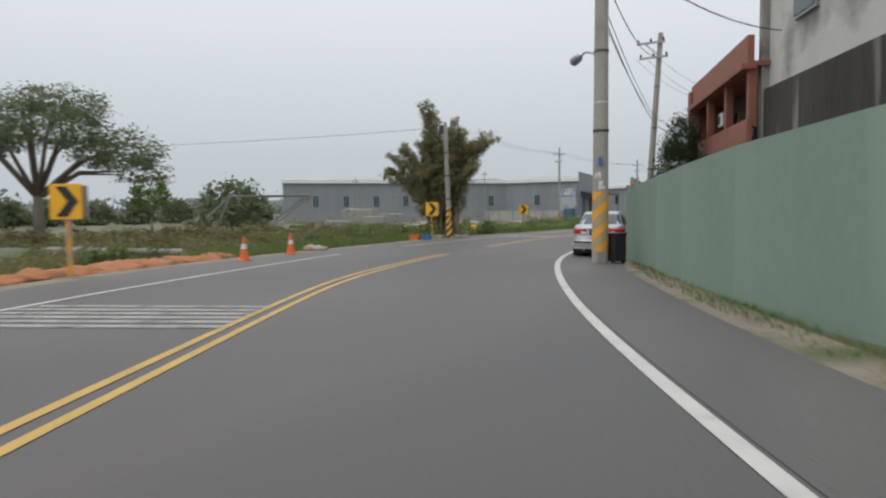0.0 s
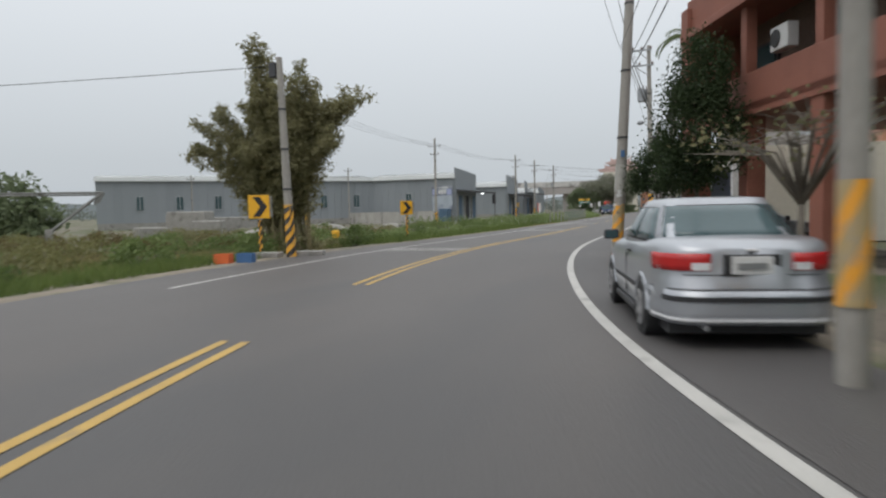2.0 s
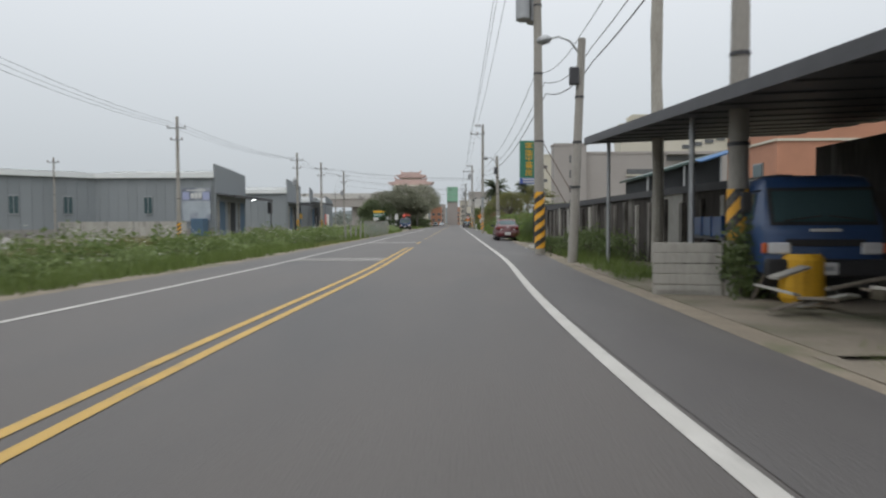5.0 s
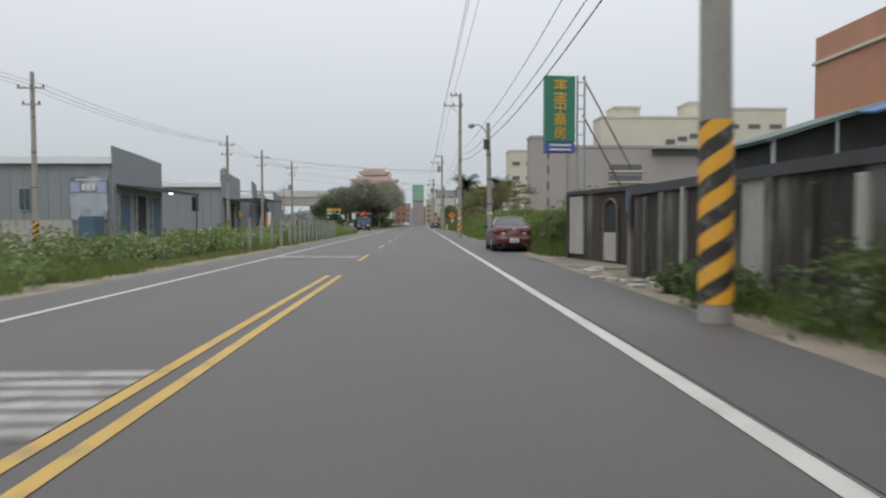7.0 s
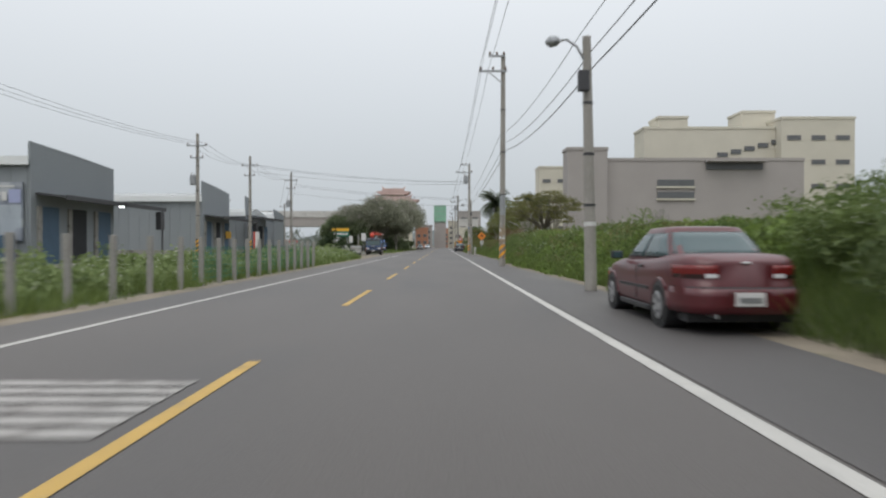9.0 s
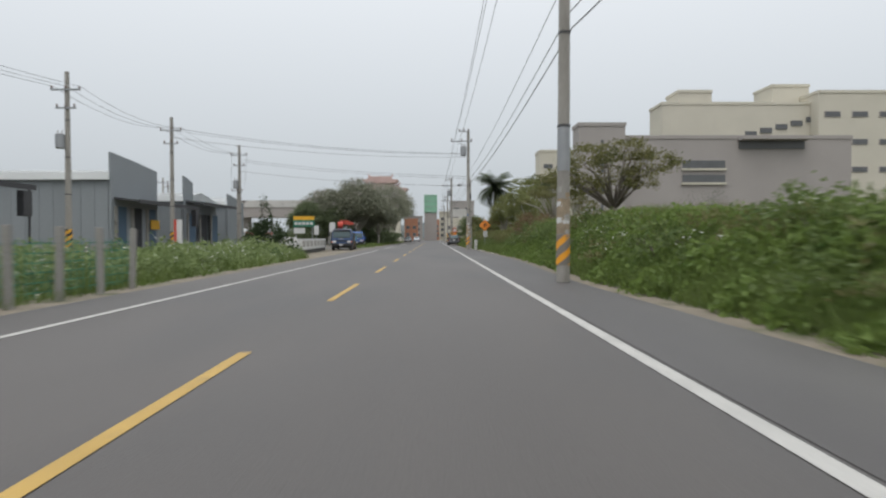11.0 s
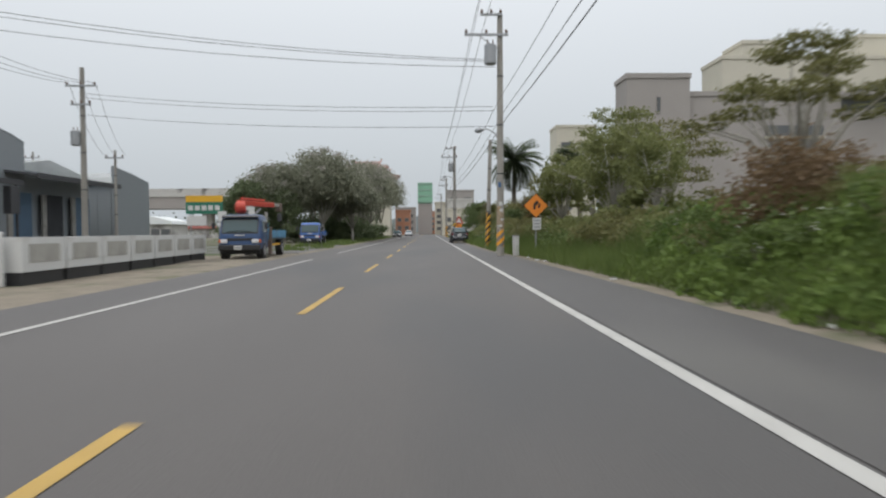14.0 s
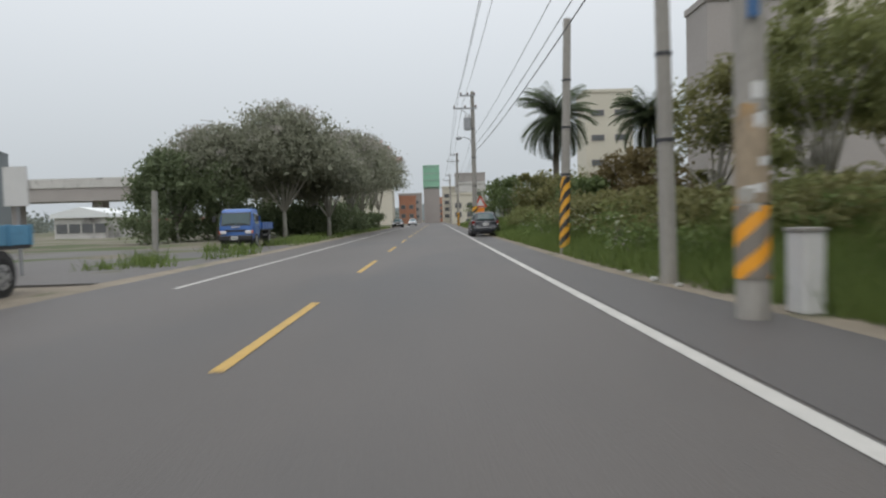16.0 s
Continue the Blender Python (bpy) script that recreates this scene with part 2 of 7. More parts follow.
PAINT_RED = mat("dark_red_car_paint", (0.08, 0.008, 0.012), 0.36, 0.1, 2, 0.0, coat=0.35)
PAINT_BEIGE = mat("champagne_car_paint", (0.48, 0.44, 0.35), 0.3, 0.05, 2, 0.0, metal=0.25, coat=0.6)
PAINT_BLACK = mat("black_car_paint", (0.02, 0.022, 0.028), 0.25, 0.1, 2, 0.0, coat=0.6)
PAINT_BLUE = mat("blue_truck_paint", (0.03, 0.07, 0.17), 0.4, 0.15, 2, 0.0, coat=0.3)
TRUCK_RED = mat("faded_red_crane_paint", (0.50, 0.06, 0.035), 0.5, 0.15, 2, 0.05)
TRIM = mat("black_trim", (0.025, 0.025, 0.027), 0.55, 0.15, 4, 0.05)
BARK = mat("grey_bark", (0.16, 0.14, 0.115), 0.95, 0.3, 5, 0.6, 30, stretch=(1, 1, 0.3))
PALE_BARK = mat("pale_bark", (0.36, 0.34, 0.30), 0.95, 0.25, 5, 0.5, 30, stretch=(1, 1, 0.3))
RUST = mat("rusted_steel", (0.15, 0.11, 0.09), 0.85, 0.3, 3, 0.2, 30)
NET = mat("green_net", (0.05, 0.20, 0.13), 0.8, 0.2, 1, 0.1)
STRIPE_YB = striped("yellow_black_bands", (0.72, 0.36, 0.03), (0.03, 0.028, 0.025), 0.4, -2.0)
STRIPE_POST = striped("yellow_black_post_bands", (0.75, 0.36, 0.03), (0.03, 0.028, 0.025), 0.3, -1.0, worn=0.15)
STRIPE_WORN = striped("worn_yellow_wrap", (0.74, 0.33, 0.03), (0.40, 0.30, 0.15), 0.52, -2.0, 0.42, worn=0.55)
STRIPE_ORANGE = striped("orange_bands_on_concrete", (0.80, 0.34, 0.02), (0.20, 0.18, 0.155), 0.4, -2.0, 0.45, worn=0.1)
LEAF_TREE = leafy("tree_leaves", ((0.04, 0.07, 0.028), (0.14, 0.18, 0.07), (0.08, 0.115, 0.045)))
LEAF_PALM = leafy("palm_fronds", ((0.05, 0.075, 0.04), (0.13, 0.16, 0.09), (0.085, 0.115, 0.06)))
BLOSSOM = leafy("pale_blossom", ((0.24, 0.23, 0.2), (0.42, 0.39, 0.36), (0.32, 0.3, 0.27)))
LEAF_SHADE = leafy("grey_green_shade_tree_leaves", ((0.07, 0.1, 0.05), (0.17, 0.205, 0.11), (0.11, 0.145, 0.075)))
LEAF_DARK = leafy("dark_tree_leaves", ((0.012, 0.024, 0.012), (0.05, 0.075, 0.03), (0.028, 0.045, 0.02)))
LEAF_BAMBOO = leafy("bamboo_leaves", ((0.072, 0.076, 0.038), (0.245, 0.228, 0.115), (0.142, 0.138, 0.07)))
# leaf colours brightened to include the mist over the grove
LEAF_PALE = leafy("haze_paled_canopy_leaves", ((0.12, 0.14, 0.085), (0.28, 0.285, 0.215), (0.19, 0.2, 0.14)))
LEAF_OLIVE = leafy("olive_scrub_leaves", ((0.06, 0.075, 0.027), (0.215, 0.205, 0.085), (0.115, 0.13, 0.05)))
LEAF_WEED = leafy("weed_leaves", ((0.045, 0.085, 0.025), (0.17, 0.22, 0.075), (0.09, 0.14, 0.045)))
# pale greyed green: distance haze is mixed into these leaf colours
LEAF_FAR = leafy("haze_tinted_far_leaves", ((0.13, 0.155, 0.14), (0.2, 0.22, 0.19), (0.16, 0.185, 0.165)))
GRASS = leafy("grass_blades", ((0.048, 0.088, 0.024), (0.165, 0.215, 0.062), (0.095, 0.148, 0.04)))
LEAF_BANK = leafy("bank_creeper_leaves", ((0.048, 0.094, 0.025), (0.21, 0.288, 0.074), (0.115, 0.187, 0.047)))
LEAF_VERGE = leafy("verge_thicket_leaves", ((0.076, 0.125, 0.046), (0.275, 0.34, 0.145), (0.158, 0.215, 0.085)))
DRY_GRASS = leafy("dry_grass_blades", ((0.14, 0.12, 0.05), (0.30, 0.25, 0.12), (0.17, 0.18, 0.06)))
FLOWER = mat("white_flower", (0.7, 0.7, 0.62), 0.8, 0.1, 3, 0.0)
# hill colour is the grey-blue of haze, not of the land
FAR_HILL = mat("haze_tinted_hill", (0.30, 0.335, 0.35), 1.0, 0.06, 0.01, 0.0)
LAMP_GLOW = glow("lit_floodlight", (0.95, 0.97, 1.0), 6.0)
TAIL_GLOW = glow("lit_tail_lamp", (0.9, 0.03, 0.02), 1.5)


# ---- helpers of this scene ----
def mesh_of(bm, material, smooth=False):
    me = bpy.data.meshes.new("mesh")
    bm.normal_update()
    bm.to_mesh(me)
    bm.free()
    for m in material if isinstance(material, (list, tuple)) else (material,):
        me.materials.append(m)
    if smooth:
        me.shade_smooth()
    return me


def part(name, bm, material, parent=None, label="", smooth=False):
    ob = new(name, mesh_of(bm, material, smooth) if isinstance(bm, bmesh.types.BMesh) else bm)
    ob.parent = parent
    return tagged(ob, label)


def thing(name, label, category, at=(0, 0, 0), turn=0.0, group="", kind=""):
    ob = new(name)
    ob.empty_display_size = 0.2
    ob.matrix_basis = pose(*at, 0, 0, turn)
    return tagged(ob, label, category, group, kind)


def solid(name, bm, material, label, category, at=(0, 0, 0), turn=0.0, group="", kind="", smooth=False):
    ob = new(name, mesh_of(bm, material, smooth) if isinstance(bm, bmesh.types.BMesh) else bm)
    ob.matrix_basis = pose(*at, 0, 0, turn)
    return tagged(ob, label, category, group, kind)


def box(bm, c, s, turn=(0, 0, 0), bevel=0.0, seg=2):
    r = bmesh.ops.create_cube(bm, size=1.0, matrix=pose(*c, *turn) @ Matrix.Diagonal((*s, 1)))
    if bevel:
        es = list({e for v in r["verts"] for e in v.link_edges})
        bmesh.ops.bevel(bm, geom=es, offset=bevel, segments=seg, affect="EDGES", profile=0.5)
    return bm


def boxed(c, s, turn=(0, 0, 0), bevel=0.0, seg=2):
    return box(bmesh.new(), c, s, turn, bevel, seg)


def tube(bm, pts, rads, seg=8, cap=True):
    pts = [Vector(p) for p in pts]
    rings = []
    for i, p in enumerate(pts):
        d = (pts[min(i + 1, len(pts) - 1)] - pts[max(i - 1, 0)]).normalized()
        a = d.orthogonal().normalized() if abs(d.z) < 0.95 else Vector((1, 0, 0)).cross(d).normalized()
        if i and a.dot(last) < 0:
            a = -a
        last, b = a, d.cross(a)
        r = rads[i] if isinstance(rads, (list, tuple)) else rads
        rings.append([bm.verts.new(p + r * (math.cos(2 * math.pi * k / seg) * a + math.sin(2 * math.pi * k / seg) * b)) for k in range(seg)])
    for r0, r1 in zip(rings, rings[1:]):
        for k in range(seg):
            bm.faces.new((r0[k], r0[(k + 1) % seg], r1[(k + 1) % seg], r1[k]))
    if cap:
        bm.faces.new(list(reversed(rings[0])))
        bm.faces.new(rings[-1])
    return bm


def rod(p0, p1, r0, r1=None, seg=8):
    return tube(bmesh.new(), (p0, p1), (r0, r0 if r1 is None else r1), seg)


def prism(pts, depth, axis="y"):
    """A flat outline in x and z, given depth along y, centred."""
    bm = bmesh.new()
    f0 = bm.faces.new([bm.verts.new((x, -depth / 2, z)) for x, z in pts])
    ex = bmesh.ops.extrude_face_region(bm, geom=[f0])
    bmesh.ops.translate(bm, vec=(0, depth, 0), verts=[v for v in ex["geom"] if isinstance(v, bmesh.types.BMVert)])
    bmesh.ops.recalc_face_normals(bm, faces=bm.faces)
    return bm


def quad(bm, a, b, c, d):
    return bm.faces.new([bm.verts.new(v) for v in (a, b, c, d)])


def raw(verts, faces, material):
    me = bpy.data.meshes.new("mesh")
    me.from_pydata(verts, [], faces)
    me.materials.append(material)
    me.update()
    return me


rng = np.random.default_rng(7)


def leaves(centres, size, material, long=1.8, up=0.0, spread=0.35):
    """One rhombic, slightly folded leaf at each centre."""
    n = len(centres)
    d = rng.normal(size=(n, 3))
    d[:, 2] += up
    d /= np.linalg.norm(d, axis=1)[:, None]
    s = np.cross(d, rng.normal(size=(n, 3)))
    s /= np.linalg.norm(s, axis=1)[:, None] + 1e-9
    k = np.cross(d, s)
    z = size * rng.uniform(1 - spread, 1 + spread, size=(n, 1))
    v = np.stack([centres - d * z * long / 2, centres + s * z / 2 + k * z * 0.12, centres + d * z * long / 2, centres - s * z / 2 + k * z * 0.12], 1).reshape(-1, 3)
    return raw(v, np.arange(4 * n).reshape(-1, 4), material)


def cloud(n, blobs, clumps=40, tight=0.16, shell=0.55, flat=1.0):
    """Points in ragged clumps over the outer part of some ellipsoids (x, y, z, rx, ry, rz)."""
    out = []
    total = sum(b[3] * b[4] * b[5] for b in blobs) ** 1.0
    for b in blobs:
        c, r = np.array(b[:3]), np.array(b[3:])
        m = max(60, int(n * b[3] * b[4] * b[5] / total))
        u = rng.normal(size=(clumps, 3))
        u /= np.linalg.norm(u, axis=1)[:, None]
        u *= rng.uniform(shell, 1.0, size=(clumps, 1)) ** 0.6
        u[:, 2] = np.where(u[:, 2] < -0.45, u[:, 2] * 0.6, u[:, 2])
        who = rng.integers(0, clumps, m)
        w = rng.uniform(0.6, 1.4, size=(clumps, 1))
        out.append(c + (u[who] + rng.normal(size=(m, 3)) * tight * w[who] * (1, 1, flat)) * r)
    return np.concatenate(out)


def blades(xy, z, h, width, material, lean=0.35):
    n = len(xy)
    a = rng.uniform(0, 2 * math.pi, n)
    hh = h * rng.uniform(0.5, 1.3, n)
    o = np.stack([np.cos(a), np.sin(a), 0 * a], 1) * (width / 2)
    base = np.column_stack([xy, z])
    tip = base + np.column_stack([rng.normal(size=(n, 2)) * (lean * hh)[:, None], hh])
    v = np.stack([base - o, base + o, tip], 1).reshape(-1, 3)
    return raw(v, np.arange(3 * n).reshape(-1, 3), material)


# ---- the lie of the road ----
def fall(y):
    """Height of the road: it drops gently to y = -20 and is level after."""
    d = -26 - np.asarray(y, float)
    return np.where(d < -6, 0.0, np.where(d < 6, 0.017 * (d + 6) ** 2 / 24, 0.017 * d))


def along(ys, xs):
    """A smooth course x(y) through control points."""
    ys, xs = np.array(ys, float), np.array(xs, float)
    dense = np.arange(ys[0], ys[-1] + 0.5, 0.5)
    v = np.interp(dense, ys, xs)
    for _ in range(3):
        v = np.convolve(np.pad(v, 4, mode="reflect", reflect_type="odd"), np.ones(9) / 9, "valid")
    return lambda y: np.interp(y, dense, v)


centre = along((-110, -60, -45.3, -41, -36, -31, -26, -21, -16, -12, -8, -2, 3, 10, 450), (50, 16.6, 8.05, 5.57, 3.78, 2.24, 1.0, 0.15, -0.22, -0.32, -0.26, -0.04, 0.05, 0, 0))
right_line = along((-110, -60, -45.8, -41.2, -36.6, -33.8, -29.5, -26.3, -21.5, -17, -12, -5, 5, 450), (55, 21, 12.72, 10.38, 8.42, 7.26, 5.94, 5.23, 4.34, 3.78, 3.4, 3.37, 3.7, 3.7))
left_line = along((-110, -60, -45.9, -41.8, -37.3, -33, -28, -23, -17, -12, -6, 2, 450), (45, 12.2, 4.4, 2.65, 0.8, -0.88, -2.3, -3.1, -3.58, -3.52, -3.25, -3.0, -3.05))
right_edge = along((-110, -60, -44.6, -43.2, -39.5, -35.85, -31, -26, -23, -20.7, -16.4, -14.9, -10, -4.7, 0, 8, 24, 40, 54, 70, 98, 104, 450), (56.5, 22.5, 13.7, 13.0, 11.4, 9.75, 8.2, 6.8, 6.05, 5.65, 5.3, 5.15, 4.95, 5.05, 5.0, 5.3, 5.55, 5.7, 5.3, 5.9, 5.5, 5.0, 5.0))
left_edge = along((-110, -60, -44.4, -42.4, -38, -33.5, -29.3, -25, -20, -12, -7, 5, 30, 60, 80, 450), (42, 10.3, 1.7, 0.6, -1.0, -2.5, -3.6, -4.7, -5.3, -5.3, -4.9, -4.3, -4.2, -4.5, -4.6, -4.6))


def ramp(v, a, b):
    k = np.clip((np.asarray(v, float) - a) / (b - a), 0, 1)
    return k * k * (3 - 2 * k)


def lie(x, y):
    """Height of the open ground."""
    x, y = np.asarray(x, float), np.asarray(y, float)
    off = np.maximum(np.maximum(x - right_edge(y), left_edge(y) - x), 0)
    z = fall(y) - 0.03
    z = z + ramp(x - right_edge(y), 0.5, 2.6) * (1.12 + 0.36 * ramp(y, 46, 60)) * ramp(y, 24, 30) * (1 - ramp(y, 76, 92) * 0.46) * (1 - ramp(y, 200, 260))
    z = z + ramp(x - right_edge(y), 2.2, 5.5) * 0.3 * ramp(y, 25, 30) * (1 - ramp(y, 36, 48)) * (1 - ramp(x - right_edge(y), 12, 24))
    z = z - ramp(left_edge(y) - x, 1.0, 6) * 0.45 * (1 - ramp(y, 70, 80))
    bumps = np.sin(x * 0.9 + 1.3 * np.sin(y * 0.37)) * np.sin(y * 0.7 + np.sin(x * 0.5)) * 0.08
    return z + bumps * ramp(off, 0.6, 3) * (1 - ramp(off, 60, 200))


def strip(name, xa, xb, y0, y1, lift, material, label, category, step=1.0, cols=1, kind="structure", thick=0.0):
    ys = np.arange(y0, y1 + step * 0.5, step)
    fr = np.linspace(0, 1, cols + 1)
    x0, x1 = xa(ys), xb(ys)
    v = [(x0[i] + (x1[i] - x0[i]) * k, ys[i], float(fall(ys[i])) + lift) for i in range(len(ys)) for k in fr]
    w = cols + 1
    fc = [(i * w + j, i * w + j + 1, (i + 1) * w + j + 1, (i + 1) * w + j) for i in range(len(ys) - 1) for j in range(cols)]
    if thick:
        base = len(v)
        v += [(x0[i] - 0.04, ys[i], float(fall(ys[i])) + lift - thick) for i in range(len(ys))] + [(x1[i] + 0.04, ys[i], float(fall(ys[i])) + lift - thick) for i in range(len(ys))]
        m = len(ys)
        fc += [(base + i, i * w, (i + 1) * w, base + i + 1) for i in range(m - 1)] + [(i * w + cols, base + m + i, base + m + i + 1, (i + 1) * w + cols) for i in range(m - 1)]
    ob = new(name, raw(v, fc, material))
    return tagged(ob, label, category, kind=kind)


def beside(course, a, b=0.0):
    return lambda y: course(y) + a


# ---- ground, road and paint ----
gx = np.concatenate([-np.geomspace(2600, 70, 12), np.arange(-60, -12, 3.0), np.arange(-12, 34, 0.7), np.geomspace(36, 2600, 14)])
gy = np.concatenate([-np.geomspace(2000, 130, 6), np.arange(-110, 130, 1.5), np.geomspace(134, 4200, 22)])
GX, GY = np.meshgrid(gx, gy)
gv = np.column_stack([GX.ravel(), GY.ravel(), lie(GX.ravel(), GY.ravel()) - 0.02])
nx = len(gx)
gf = [(j * nx + i, j * nx + i + 1, (j + 1) * nx + i + 1, (j + 1) * nx + i) for j in range(len(gy) - 1) for i in range(nx - 1)]
ground = new("ground", raw(gv, gf, EARTH))
ground.data.shade_smooth()
tagged(ground, "patchy brown soil and grass of flat open land", "ground", kind="structure")
strip("road", left_edge, right_edge, -108, 440, 0.0, ASPHALT, "worn grey-brown asphalt two-lane road", "road", 1.0, 10, thick=0.12)
strip("road_shoulder", beside(right_line, 0.12), beside(right_edge, -0.02), -100, 300, 0.005, DARK_ASPHALT, "strip of darker newer asphalt outside the edge line", "road", 1.0, 4)
strip("pavement", beside(right_edge, -0.05), beside(right_edge, 0.75), -60, 300, -0.012, SHOULDER, "gritty earth shoulder beside the asphalt", "shoulder", 1.0, 2)
strip("pavement", beside(left_edge, -0.7), beside(left_edge, 0.05), -60, 300, -0.012, SHOULDER, "gritty earth shoulder with weeds", "shoulder", 1.0, 2)
strip("road_marking", beside(right_line, -0.075), beside(right_line, 0.075), -100, 330, 0.006, WHITE_LINE, "solid white edge line", "road marking", 0.5)
for a, b in ((-100, -33.4), (-27.1, 96), (103.5, 330)):
    strip("road_marking", beside(left_line, -0.06), beside(left_line, 0.06), a, b, 0.006, WHITE_LINE, "solid white edge line", "road marking", 0.5)
for a, b in ((-100, -31.55), (-25.85, 16.3)):
    for s in (-0.13, 0.13):
        strip("road_marking", beside(centre, s - 0.055), beside(centre, s + 0.055), a, b, 0.006, YELLOW_LINE, "double solid yellow centre line", "road marking", 0.5)
strip("road_marking", beside(centre, -0.06), beside(centre, 0.06), 21.5, 25.6, 0.006, YELLOW_LINE, "single yellow centre dash", "road marking", 0.5)
for k in range(30):
    e = 35.4 + 9.35 * k
    strip("road_marking", beside(centre, -0.06), beside(centre, 0.06), e - 4.2, e, 0.006, YELLOW_LINE, "single yellow centre dash", "road marking", 0.7)
for y0 in (-46.1, -15.2, 5.4, 23.0):
    for k in range(6):
        y = y0 + 0.28 * k
        sl = (float(centre(y + 1)) - float(centre(y - 1))) / 2
        a, b = float(left_line(y)) + 0.1, float(centre(y)) - 0.2
        for _ in range(4):
            a = float(left_line(y - sl * (a - b))) + 0.1
        bm = bmesh.new()
        n = 6
        rows = [[bm.verts.new((b + (a - b) * j / n, y + w - sl * (a - b) * j / n, float(fall(y + w - sl * (a - b) * j / n)) + 0.009)) for j in range(n + 1)] for w in (0, 0.2)]
        for j in range(n):
            bm.faces.new((rows[0][j + 1], rows[0][j], rows[1][j], rows[1][j + 1]))
        solid("rumble_marking", bm, RUMBLE_PAINT, "thin white transverse rumble stripe on the oncoming lane", "road marking", kind="structure")
# gravelled lorry park and a side road on the west
solid("lorry_park", boxed((-10.2, 91.0, -0.06), (11.6, 28.0, 0.06)), SHOULDER, "sandy gravel of the lorry park", "lot", kind="structure")
solid("side_road", boxed((-16.5, 115.5, -0.055), (24.0, 20.0, 0.07)), ASPHALT, "plain asphalt of a joining side road", "road", kind="structure")
# concrete yard in front of the red house, driveway of the shed
yard = thing("yard", "stained concrete forecourt laid in slabs", "paving", kind="structure")
for (xa, ya), (xb, yb) in (((5.2, -24.5), (12.5, -9.0)), ((5.4, -9.2), (12, 5.0))):
    for i in range(4):
        for j in range(5):
            w, d = (xb - xa) / 4, (yb - ya) / 5
            part("slab", boxed((xa + w * (i + 0.5), ya + d * (j + 0.5), float(fall(ya + d * (j + 0.5))) - 0.05), (w - 0.012, d - 0.012, 0.1)), APRON, yard)
solid("driveway", boxed((6.25, 20.4, -0.045), (1.7, 4.4, 0.1), (0, 0, 9), 0.02), APRON, "short worn concrete driveway before the shed", "driveway", kind="structure")


